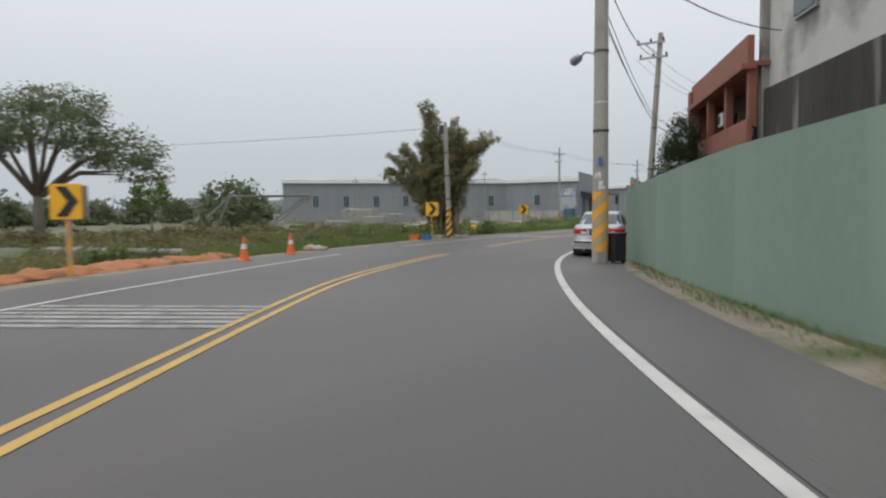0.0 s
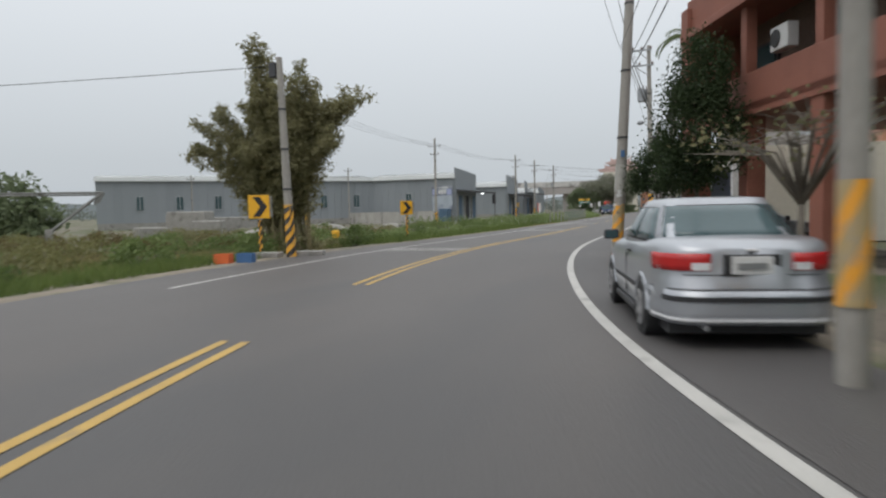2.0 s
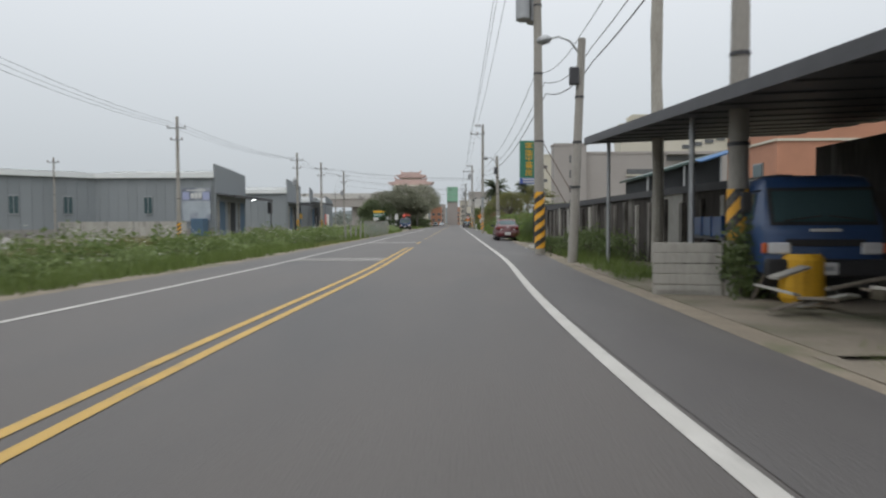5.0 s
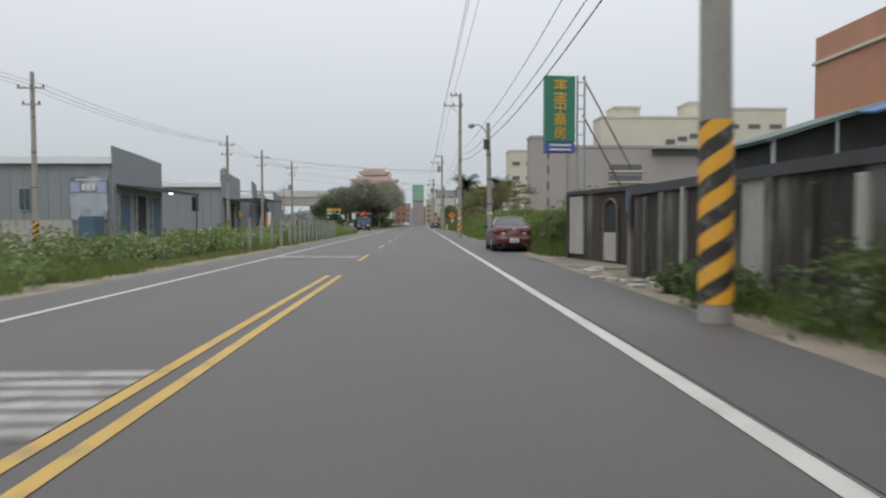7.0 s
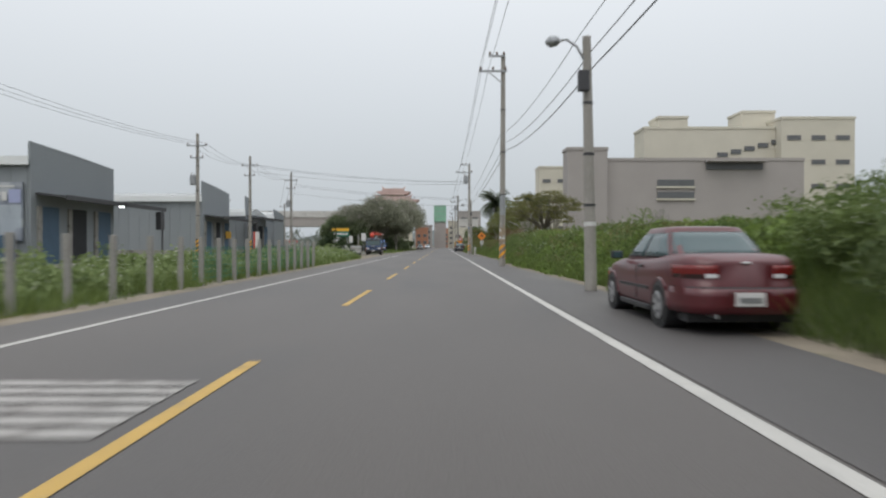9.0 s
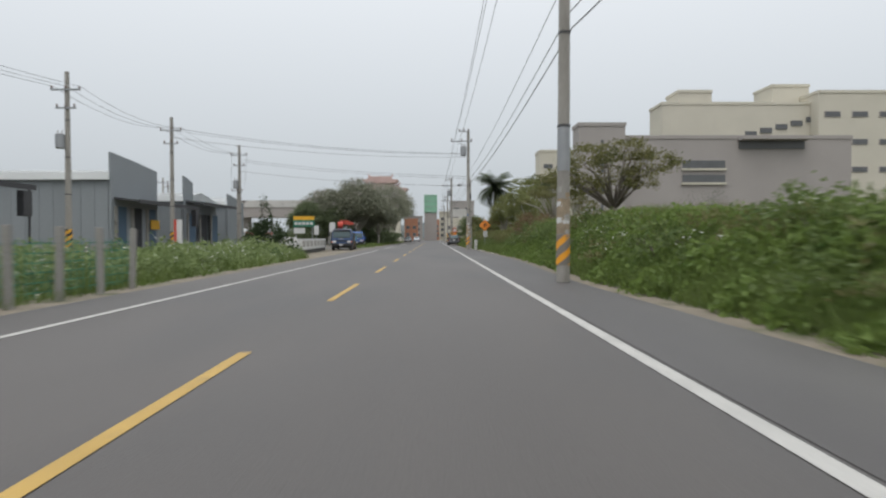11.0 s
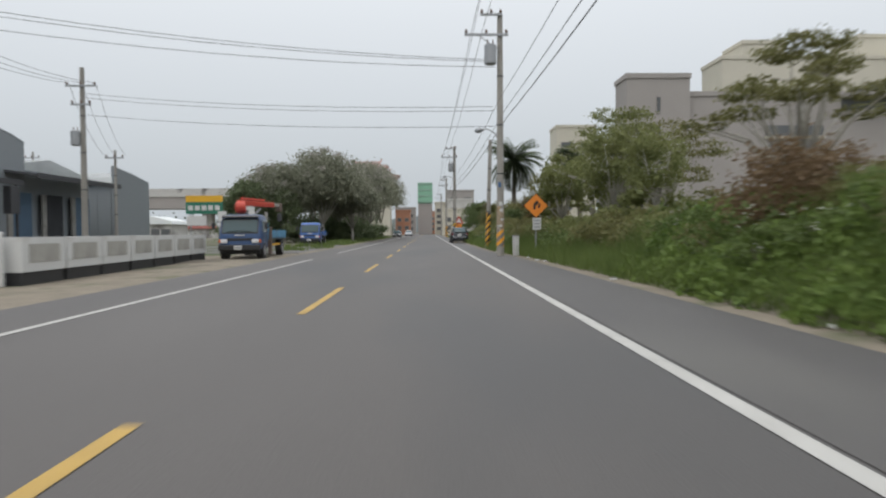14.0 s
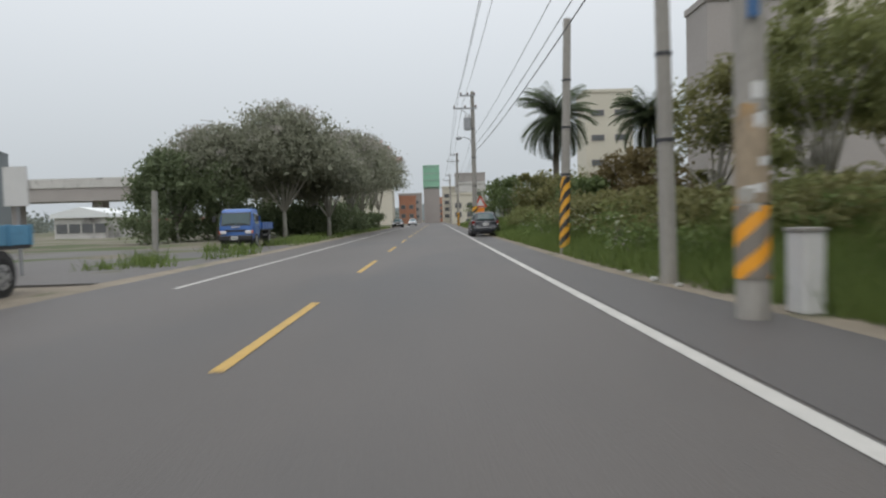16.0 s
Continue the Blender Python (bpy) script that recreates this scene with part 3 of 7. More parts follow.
# ---- poles, lamps and cables ----
def utility_pole(x, y, h, label, r0=0.19, r1=0.12, lean=(0.0, 0.0), arms=(), band=None, band_top=0.0, band_base=0.0, extras=(), z0=None):
    z0 = float(lie(x, y)) if z0 is None else z0
    t = thing("utility_pole", label, "utility pole", (x, y, z0), group="utility poles along the road")
    top = Vector((lean[0], lean[1], h))
    part("shaft", tube(bmesh.new(), ((0, 0, -0.3), top), (r0, r1), 20), POLE, t, smooth=False)
    at = lambda z: Vector((lean[0] * z / h, lean[1] * z / h, z))
    for z, left, rightw in arms:
        c = at(z)
        arm = part("crossarm", boxed((c.x + (rightw - left) / 2, c.y - r1 - 0.05, z), (left + rightw, 0.09, 0.1)), STEEL, t)
        for k in range(3):
            xx = c.x - left + 0.08 + (left + rightw - 0.16) * k / 2
            part("insulator", tube(bmesh.new(), ((xx, c.y - r1 - 0.05, z + 0.04), (xx, c.y - r1 - 0.05, z + 0.14), (xx, c.y - r1 - 0.05, z + 0.24)), (0.035, 0.07, 0.03), 8), CERAMIC, t)
        if left > 1.0:
            part("brace", rod((c.x - left * 0.6, c.y - r1 - 0.05, z - 0.04), (c.x, c.y - r1, z - 0.7), 0.025, seg=6), STEEL, t)
    if band:
        b0, b1 = at(band_base), at(band_top)
        rr = lambda z: r0 + (r1 - r0) * z / h + 0.006
        part("warning_wrap", tube(bmesh.new(), (b0, b1), (rr(band_base), rr(band_top)), 24, cap=False), band, t, "slanting yellow warning bands")
    for k in range(3):
        z = h * (0.34 + 0.2 * k)
        c = at(z)
        rr = r0 + (r1 - r0) * z / h
        part("clamp", tube(bmesh.new(), (c + Vector((0, 0, -0.03)), c + Vector((0, 0, 0.03))), rr + 0.015, 16), DARK_METAL, t)
    for kind, z, dx, dy in extras:
        c = at(z)
        if kind == "lamp":
            s = 1 if dx > 0 else -1
            arm = part("lamp_arm", tube(bmesh.new(), (c, c + Vector((dx * 0.35, dy * 0.35, 0.45)), c + Vector((dx * 0.7, dy * 0.7, 0.6)), c + Vector((dx, dy, 0.55))), 0.03, 8), STEEL, t)
            head = bmesh.new()
            tube(head, (c + Vector((dx * 0.92, dy * 0.92, 0.56)), c + Vector((dx * 1.05, dy * 1.05, 0.55)), c + Vector((dx * 1.25, dy * 1.25, 0.52)), c + Vector((dx * 1.38, dy * 1.38, 0.5))), (0.05, 0.13, 0.14, 0.05), 10)
            part("lamp_head", head, STEEL, arm, "grey street lamp head")
        elif kind == "box":
            part("junction_box", boxed(c + Vector((dx, dy, 0)), (0.26, 0.2, 0.5), bevel=0.02), DARK_METAL, t)
        elif kind == "can":
            can = part("transformer", tube(bmesh.new(), (c + Vector((dx, dy, -0.45)), c + Vector((dx, dy, -0.4)), c + Vector((dx, dy, 0.4)), c + Vector((dx, dy, 0.45))), (0.2, 0.27, 0.27, 0.2), 16), STEEL, t, "grey transformer can")
            for k in (-0.12, 0.12):
                part("bushing", rod(c + Vector((dx + k, dy, 0.44)), c + Vector((dx + k, dy, 0.66)), 0.035, 0.02), CERAMIC, can)
        elif kind == "plate":
            part("id_plate", boxed(c + Vector((dx, dy, 0)), (0.12, 0.02, 0.22), bevel=0.005), BLUE_PLASTIC, t, "small blue plate")
        elif kind == "scraps":
            for k in range(dx):
                zz, an = z + dy * rng.uniform(), rng.uniform(-2.6, -0.9)
                q, rr = at(zz), r0 + (r1 - r0) * zz / h + 0.006
                w, hgt = rng.uniform(0.05, 0.1), rng.uniform(0.06, 0.2)
                rows = [[(q.x + math.cos(an + u) * rr, q.y + math.sin(an + u) * rr, zz + v + rng.normal() * 0.012) for u in np.linspace(-w / rr, w / rr, 5)] for v in (-hgt / 2, 0, hgt / 2)]
                bm = bmesh.new()
                g = [[bm.verts.new(p) for p in r] for r in rows]
                for a, b in zip(g, g[1:]):
                    for j in range(4):
                        bm.faces.new((a[j], a[j + 1], b[j + 1], b[j]))
                part("paper_scrap", bm, (WHITE_PAINT, PALE_PANEL, PEELED)[k % 3], t, "torn pasted paper")
        elif kind == "poster":
            part("poster", tube(bmesh.new(), (c, at(z + dy)), (r0 + (r1 - r0) * z / h + 0.005, r0 + (r1 - r0) * (z + dy) / h + 0.005), 20, cap=False), dx, t)
    return t


def cable(p, q, sag, r=0.014, label="black overhead cable slung between poles"):
    pts = []
    for k in range(13):
        f = k / 12
        v = Vector(p).lerp(Vector(q), f)
        v.z -= sag * 4 * f * (1 - f)
        pts.append(v)
    return solid("overhead_cable", tube(bmesh.new(), pts, r, 5), CABLE, label, "cable", group="overhead cables")


utility_pole(8.4, -33.4, 10.5, "thick round concrete pole with worn yellow wrap and pasted notices", 0.22, 0.155, (0.0, 0.05), ((8.8, 0.9, 0.4),), STRIPE_WORN, 1.95, 0.35,
             (("lamp", 5.3, -1.0, 1.1), ("box", 7.6, 0.3, -0.1), ("plate", 2.75, 0.06, -0.21), ("poster", 4.3, WHITE_PAINT, 0.04), ("scraps", 1.5, 8, 0.9)))
utility_pole(7.95, -31.8, 8.6, "slim grey steel pole beside the concrete one", 0.11, 0.09, (0.0, 0.2), (), STRIPE_WORN, 1.5, 0.6)
utility_pole(4.9, -14.65, 11.0, "concrete pole with yellow and orange slanting bands, patched grey", 0.19, 0.13, (0.55, 0.6), ((9.7, 1.0, 0.5), (10.5, 1.2, 0.3)), STRIPE_WORN, 1.55, 0.3,
             (("poster", 1.95, PALE_PANEL, 0.9), ("scraps", 1.2, 8, 0.9), ("plate", 3.2, 0.05, -0.18)))
utility_pole(6.55, -4.3, 7.1, "old leaning concrete pole with a banded foot", 0.17, 0.12, (0.12, 0.25), (), STRIPE_YB, 1.7, 0.9, (("box", 5.6, -0.15, -0.15),))
utility_pole(5.5, 4.4, 6.5, "leaning grey concrete lamp pole", 0.145, 0.11, (0.3, 0.2), (), None, 0, 0, (("lamp", 6.0, -0.9, 0.2), ("box", 5.4, -0.2, -0.1)))
utility_pole(5.2, 9.25, 12.1, "tall concrete pole with black and yellow slanting bands", 0.19, 0.125, (-0.15, 0.0), ((10.8, 1.5, 0.3), (11.8, 1.1, 0.2)), STRIPE_YB, 2.3, 0.25,
             (("can", 8.9, -0.5, 0.1), ("can", 8.9, -0.1, 0.45)))
utility_pole(5.4, 35.3, 6.2, "concrete street lamp pole with curved arm", 0.15, 0.1, (-0.12, 0.0), (), None, 0, 0, (("lamp", 5.5, -0.75, -0.15), ("box", 5.1, -0.12, -0.12), ("poster", 1.6, WHITE_PAINT, 0.1)))
utility_pole(4.98, 54.5, 11.3, "tall concrete pole with pasted notices and orange bands", 0.165, 0.115, (0.05, 0.0), ((10.4, 1.3, 0.2), (11.2, 0.8, 0.1)), STRIPE_ORANGE, 1.2, 0.45,
             (("poster", 1.22, PEELED, 0.85), ("scraps", 1.0, 9, 1.3), ("poster", 2.75, STEEL, 1.1)))
utility_pole(4.98, 98.4, 10.9, "tall stained concrete pole with notices and orange bands", 0.17, 0.12, (0.05, 0.3), ((9.9, 1.6, 0.35), (10.8, 0.9, 0.1)), STRIPE_ORANGE, 1.2, 0.45,
             (("poster", 1.22, PEELED, 0.9), ("scraps", 0.9, 10, 1.6), ("can", 9.0, -0.45, -0.2), ("plate", 3.2, -0.05, -0.19)))
utility_pole(5.46, 102.2, 6.8, "slim concrete street lamp pole", 0.14, 0.1, (-0.1, 0.0), (), None, 0, 0, (("lamp", 5.7, -0.9, 0.1), ("box", 5.1, -0.05, -0.18)))
utility_pole(5.55, 111.3, 7.0, "concrete pole with black and yellow slanting bands", 0.15, 0.11, (0.25, 0.2), (), STRIPE_YB, 2.3, 0.2)
utility_pole(4.6, 139.2, 10.2, "tall concrete pole with crossarms and transformer", 0.19, 0.13, (0, 0), ((9.0, 1.4, 0.3), (9.9, 0.9, 0.2)), STRIPE_YB, 2.0, 0.2, (("can", 7.9, -0.4, -0.2), ("lamp", 6.4, -0.9, 0.1)))
utility_pole(5.0, 185, 10.4, "far tall concrete pole with crossarms", 0.19, 0.13, (0, 0), ((9.2, 1.4, 0.3), (10.1, 0.9, 0.2)), STRIPE_YB, 2.0, 0.2)
utility_pole(5.0, 230, 10.4, "far tall concrete pole with crossarms", 0.19, 0.13, (0, 0), ((9.2, 1.4, 0.3), (10.1, 0.9, 0.2)))
utility_pole(-5.37, -18.14, 6.7, "leaning grey concrete pole with black and yellow banded foot", 0.16, 0.1, (-0.45, 0.35), (), STRIPE_YB, 1.75, 0.0, (("box", 6.3, -0.25, 0.0),))
utility_pole(-23.2, 12.5, 12.0, "concrete pole with transformers beyond the bamboo", 0.22, 0.14, (0, 0), ((10.9, 0.9, 1.5),), STRIPE_YB, 1.9, 0.2, (("can", 9.2, -0.4, -0.2), ("can", 9.2, 0.4, -0.2)))
for x, y, h in ((-24.1, 47.3, 11.7), (-20.3, 78.7, 11.2), (-19.95, 93.7, 11.2), (-18.8, 108.9, 11.0)):
    utility_pole(x, y, h, "concrete power pole before the grey factories", 0.2, 0.13, (0, 0), ((h - 1.1, 0.9, 0.9), (h - 2.2, 0.6, 0.6)), STRIPE_YB if y < 100 else None, 1.7, 0.2,
                 (("can", h - 4.2, -0.35, -0.2),) if y in (78.7, 108.9) else ())
for x, y, h in ((-22.6, 121, 7.6), (-50, 40, 8.0), (-62, 44, 8.0), (-30.6, 118, 8.4), (-36, 133, 9.0), (-45, 62, 9.5)):
    utility_pole(x, y, h, "thin distant concrete pole", 0.13, 0.09, (0, 0), ((h - 0.6, 0.7, 0.7),))
# conductors on the crossarms, then the lower cables
spans = [(5.05, 9.25, 11.6), (5.0, 54.5, 11.2), (5.0, 98.6, 10.8), (4.6, 139.2, 9.9), (5.0, 185, 10.1), (5.0, 230, 10.1)]
spans = [(5.4, -14.1, 10.4)] + spans
for (x0, y0, z0), (x1, y1, z1) in zip(spans, spans[1:]):
    for dx, dz in ((-1.25, -0.7), (-0.75, -0.65), (-0.95, 0.25)):
        cable((x0 + dx, y0, z0 + dz), (x1 + dx, y1, z1 + dz), 0.5, 0.011)
for (x0, y0, z0), (x1, y1, z1) in zip([(8.3, -33.4, 7.0), (5.2, -14.3, 6.4), (5.9, 4.5, 6.2), (5.2, 9.2, 6.2), (5.3, 35.3, 5.9), (5.0, 54.5, 6.6), (5.1, 98.4, 6.6), (4.6, 139, 6.4)],
                                      [(5.2, -14.3, 6.4), (5.9, 4.5, 6.2), (5.2, 9.2, 6.2), (5.3, 35.3, 5.9), (5.0, 54.5, 6.6), (5.1, 98.4, 6.6), (4.6, 139, 6.4), (5.0, 185, 6.2)]):
    for dx, dz, rr in ((0.16, 0, 0.012), (-0.16, 0.35, 0.010), (0.2, -0.4, 0.016)):
        cable((x0 + dx, y0, z0 + dz), (x1 + dx, y1, z1 + dz), 0.35, rr)
cable((8.3, -33.5, 8.7), (12.2, -27.0, 7.2), 0.5, 0.02)
cable((8.3, -33.5, 8.2), (5.2, -14.5, 9.7), 0.6, 0.018)
cable((8.3, -33.5, 9.2), (15.5, -31, 9.4), 0.3, 0.016)
cable((-5.8, -17.8, 6.4), (-60, -30, 7.5), 0.7, 0.012)
fl = [(-23.2, 12.5, 10.6), (-24.1, 47.3, 10.2), (-20.3, 78.7, 10.1), (-19.95, 93.7, 10.1), (-18.8, 108.9, 9.9), (-22.6, 121, 7.0)]
for a, b in zip(fl, fl[1:]):
    for dx in (-0.8, 0.0, 0.8):
        cable((a[0] + dx, a[1], a[2] + 0.2), (b[0] + dx, b[1], b[2] + 0.2), 0.6, 0.012)
for dz in (0.2, 0.0, -0.6):
    cable((-19.95, 93.7, 10.1 + dz), (4.8, 98.6, 8.7 + dz * 0.4), 0.5, 0.013)
for dz in (0.25, 0.0, -1.0):
    cable((-18.5, 108.9, 9.2 + dz), (4.7, 98.5, 6.5 + dz * 0.7), 0.3, 0.012)


# ---- the west side: grey factories ----
def plank_wall(t, x0, x1, y, z0, z1, step=1.2):
    """Sheet cladding in upright panels facing -y."""
    n = max(1, round((x1 - x0) / step))
    me = mesh_of(boxed((0, 0, 0), ((x1 - x0) / n - 0.03, 0.12, z1 - z0)), FACTORY)
    for i in range(n):
        part("cladding_panel", me, None, t).matrix_basis = pose(x0 + (x1 - x0) * (i + 0.5) / n, y, (z0 + z1) / 2)


def factory_unit(x, y0, y1, back, h, par, label, windows=(), sign=False, lamp=False, doors=2, screen=None, canopy=4.9, drop=0.8, reach=0.0):
    """A shed along the road: its flank at x faces the road, its end at y0 faces the coming traffic."""
    t = thing("factory", label, "factory", (0, 0, -0.45))
    part("wall", boxed((x - back / 2, (y0 + y1) / 2, h / 2), (back - 0.2, y1 - y0 - 0.2, h)), FACTORY, t)
    plank_wall(t, x - back, x - 0.1, y0 + 0.04, 0.9, h - 0.1)
    part("plinth", boxed((x - back / 2, y0 - 0.02, 0.5), (back - 0.1, 0.3, 1.0)), CONCRETE, t, "pale concrete plinth")
    roof = bmesh.new()
    for a, b in (((x - back - 0.3, h - 0.15), (x + 0.05, h - 0.15)),):
        vs = [(a[0], y0 - 0.35, h), (b[0], y0 - 0.35, h), (b[0], (y0 + y1) / 2, h + 1.0), (a[0], (y0 + y1) / 2, h + 1.0), (b[0], y1 + 0.3, h), (a[0], y1 + 0.3, h)]
        bv = [roof.verts.new(v) for v in vs]
        roof.faces.new(bv[:4]), roof.faces.new((bv[3], bv[2], bv[4], bv[5]))
        ex = bmesh.ops.solidify(roof, geom=roof.faces[:], thickness=-0.12)
    part("roof", roof, ROOF_WHITE, t, "pale low-pitched sheet roof")
    part("gutter", boxed((x - back / 2, y0 - 0.38, h - 0.02), (back + 0.3, 0.12, 0.62)), ROOF_WHITE, t)
    for wx in windows:
        win = part("window", boxed((wx, y0 - 0.06, 3.9), (1.1, 0.12, 2.3)), STEEL, t)
        for s in (-0.26, 0.26):
            part("pane", boxed((wx + s, y0 - 0.14, 3.9), (0.42, 0.05, 2.0)), CAR_GLASS, win)
    # parapet on the flank, high at its near end
    pp = bmesh.new()
    ye = y0 + screen if screen else y1
    dp = 0.6 if screen else drop
    pts = [(y0 - 0.15, 0.0), (ye, 0.0), (ye, par - dp), ((y0 + ye) / 2, par - dp * 0.42), (y0 - 0.15, par)]
    f0 = pp.faces.new([pp.verts.new((x, a, b)) for a, b in pts])
    ex = bmesh.ops.extrude_face_region(pp, geom=[f0])
    bmesh.ops.translate(pp, vec=(0.18, 0, 0), verts=[v for v in ex["geom"] if isinstance(v, bmesh.types.BMVert)])
    bmesh.ops.recalc_face_normals(pp, faces=pp.faces)
    part("parapet", pp, FACTORY, t, "high grey front screen sloping down")
    part("parapet_cap", tube(bmesh.new(), [(x + 0.1, y0 - 0.15, par + 0.03), (x + 0.1, (y0 + ye) / 2, par - dp * 0.42 + 0.03), (x + 0.1, ye, par - dp + 0.03)], 0.11, 6), FACTORY, t)
    can = bmesh.new()
    if not doors:
        return t
    yc, span = (y0 + y1 + reach) / 2 + 0.3, (y1 - y0 + reach) * 0.985
    box(can, (x + 1.2, yc, canopy), (2.4, span, 0.14), (0, 7, 0))
    box(can, (x + 2.4, yc, canopy - 0.18), (0.1, span, 0.35))
    if reach:
        part("canopy_post", boxed((x + 2.3, y1 + reach - 0.4, canopy / 2), (0.12, 0.12, canopy)), DARK_METAL, t)
        part("hanging_box", boxed((x + 2.3, y1 + reach - 0.9, canopy - 1.3), (0.5, 0.9, 1.7), bevel=0.03), DARK_METAL, t, "dark box hung under the canopy")
    part("canopy", can, DARK_METAL, t, "dark sheet canopy over the doors")
    w = (y1 - y0) / max(doors, 1)
    for k in range(doors):
        # every second door is a flat dark sheet painted as interior shade
        d = part("shutter", boxed((x + 0.2, y0 + w * (k + 0.55), 2.2), (0.1, w * 0.55, 4.4)), BLUE_SHUTTER if k % 2 == 0 else DARK_OPENING, t, "blue roller shutter" if k % 2 == 0 else "dark sheet standing in for a shaded open doorway")
        part("jamb", boxed((x + 0.24, y0 + w * (k + 0.2), 2.2), (0.14, 0.5, 4.4)), CONCRETE, t)
    if sign:
        b = part("sign_board", boxed((x - 2.15, y0 - 0.16, 3.95), (3.6, 0.1, 4.2)), mat("dark_banner", (0.16, 0.18, 0.22), 0.7, 0.3, 0.8, 0.0, stain=(0.4, 0.42, 0.44), stain_at=0.5, stain_scale=0.5), t, "printed banner with pale panels")
        part("picture", boxed((x - 2.15, y0 - 0.22, 3.2), (3.4, 0.03, 2.5)), mat("washed_out_print", (0.36, 0.4, 0.44), 0.7, 0.3, 0.5, 0.0, stain=(0.2, 0.22, 0.26), stain_at=0.55, stain_scale=0.6), b, "pale washed-out picture")
        for k in (0, 3):
            part("banner_panel", boxed((x - 3.4 + 0.83 * k, y0 - 0.23, 5.05), (0.85, 0.03, 0.95), bevel=0.012), mat("lavender_print", (0.32, 0.35, 0.52), 0.7, 0.15, 1, 0.0), b)
        for k in range(3):
            part("notice_bar", boxed((x - 2.6 + 0.47 * k, y0 - 0.23, 5.05), (0.34, 0.03, 0.62)), WHITE_PAINT, b)
        part("notice_bar", boxed((x - 2.15, y0 - 0.23, 5.75), (2.4, 0.03, 0.12)), WHITE_PAINT, b)
    if lamp:
        fl2 = part("floodlight", boxed((x + 2.2, y0 + 9.2, 5.0), (0.5, 0.35, 0.4), (20, 0, 0), 0.03), DARK_METAL, t)
        part("lens", boxed((x + 2.2, y0 + 8.98, 4.94), (0.42, 0.04, 0.34), (20, 0, 0)), LAMP_GLOW, fl2, "lit white floodlight lens")
    return t


factory_unit(-27.7, 66.3, 78.0, 15.5, 7.6, 8.87, "grey sheet-metal factory front with banner and canopy", [-35.9], True, True, 3, None, 5.2, 0.65, 5.6)
wing = factory_unit(0.0, 0.0, 16.0, 43.0, 7.6, 7.5, "long grey sheet-metal factory wing with white roof edge and small windows", [-3.5 - 5.6 * k for k in range(7)], False, False, 0)
wing.matrix_basis = pose(-42.2, 66.6, -0.45, 0, 0, 43)
factory_unit(-26.4, 96.3, 105.8, 30.0, 7.0, 8.98, "grey sheet-metal workshop with dark canopy and blue shutters", (), False, False, 3, None, 5.0, 0.8, 5.6)
factory_unit(-26.1, 112.3, 124.0, 30.0, 6.0, 8.4, "grey sheet-metal workshop with open bay", (), False, False, 3, 2.6, 5.6)
factory_unit(-26.0, 127.6, 134.8, 30.0, 6.2, 7.4, "plain grey sheet-metal hall beyond the lorry", (), False, False, 0, None, 4.9, 0.95)
bins = solid("skip_container", boxed((-28.9, 64.6, 0.7), (1.5, 1.8, 2.2), bevel=0.05), BLUE_SHUTTER, "blue-green steel skip by the factory wall", "skip")
fen = thing("low_wall", "low pale concrete wall along the factory yard", "wall", (0, 0, -0.45))
for k in range(5):
    part("panel", boxed((-31.6 - 3.2 * k, 63.5, 0.95), (3.1, 0.15, 1.9)), PALE_PANEL, fen)
for k in range(14):
    part("panel", boxed((-15.8, 50 + 3.4 * k, 0.35), (0.15, 3.2, 0.7)), CONCRETE, fen)


# ---- trees and scrub ----
def limb_tree(name, label, x, y, h, blobs, n, leaf, leaf_mat, bark=BARK, r=0.18, fork=0.35, limbs=6, group="", lean=(0, 0), clumps=45, tight=0.15, long=1.8, z0=None, core=0):
    z0 = float(lie(x, y)) if z0 is None else z0
    t = thing(name, label, "tree", (x, y, z0), group=group)
    bm = bmesh.new()
    base = Vector((lean[0], lean[1], h * fork))
    tube(bm, ((0, 0, -0.2), (lean[0] * 0.4, lean[1] * 0.4 + 0.03, h * fork * 0.5), base), (r * 1.25, r, r * 0.8), 9)
    part("trunk", bm, bark, t, smooth=True)
    tips = []
    for k in range(limbs):
        b = blobs[k % len(blobs)]
        a = rng.uniform(0, 2 * math.pi)
        tip = Vector((b[0] + math.cos(a) * b[3] * 0.6, b[1] + math.sin(a) * b[4] * 0.6, b[2] + b[5] * rng.uniform(-0.1, 0.55)))
        mid = base.lerp(tip, 0.5) + Vector((rng.normal() * 0.15, rng.normal() * 0.15, 0.08 * h))
        lb = bmesh.new()
        tube(lb, (base - Vector((0, 0, 0.1)), mid, tip), (r * 0.55, r * 0.32, r * 0.1), 7)
        for s in range(3):
            q = mid.lerp(tip, rng.uniform(0.1, 0.8))
            tube(lb, (q, q + Vector((rng.normal() * b[3] * 0.3, rng.normal() * b[4] * 0.3, b[5] * rng.uniform(0.1, 0.5)))), (r * 0.16, r * 0.05), 5)
        part("limb", lb, bark, t, smooth=True)
    if core:
        part("inner_crown", leaves(cloud(core, [(*b[:3], b[3] * 0.8, b[4] * 0.8, b[5] * 0.8) for b in blobs], 50, 0.2, 0.2), leaf * 2.6, leaf_mat, 1.4), leaf_mat, t)
    if n:
        part("crown", leaves(cloud(n, blobs, clumps, tight), leaf, leaf_mat, long), leaf_mat, t)
    return t


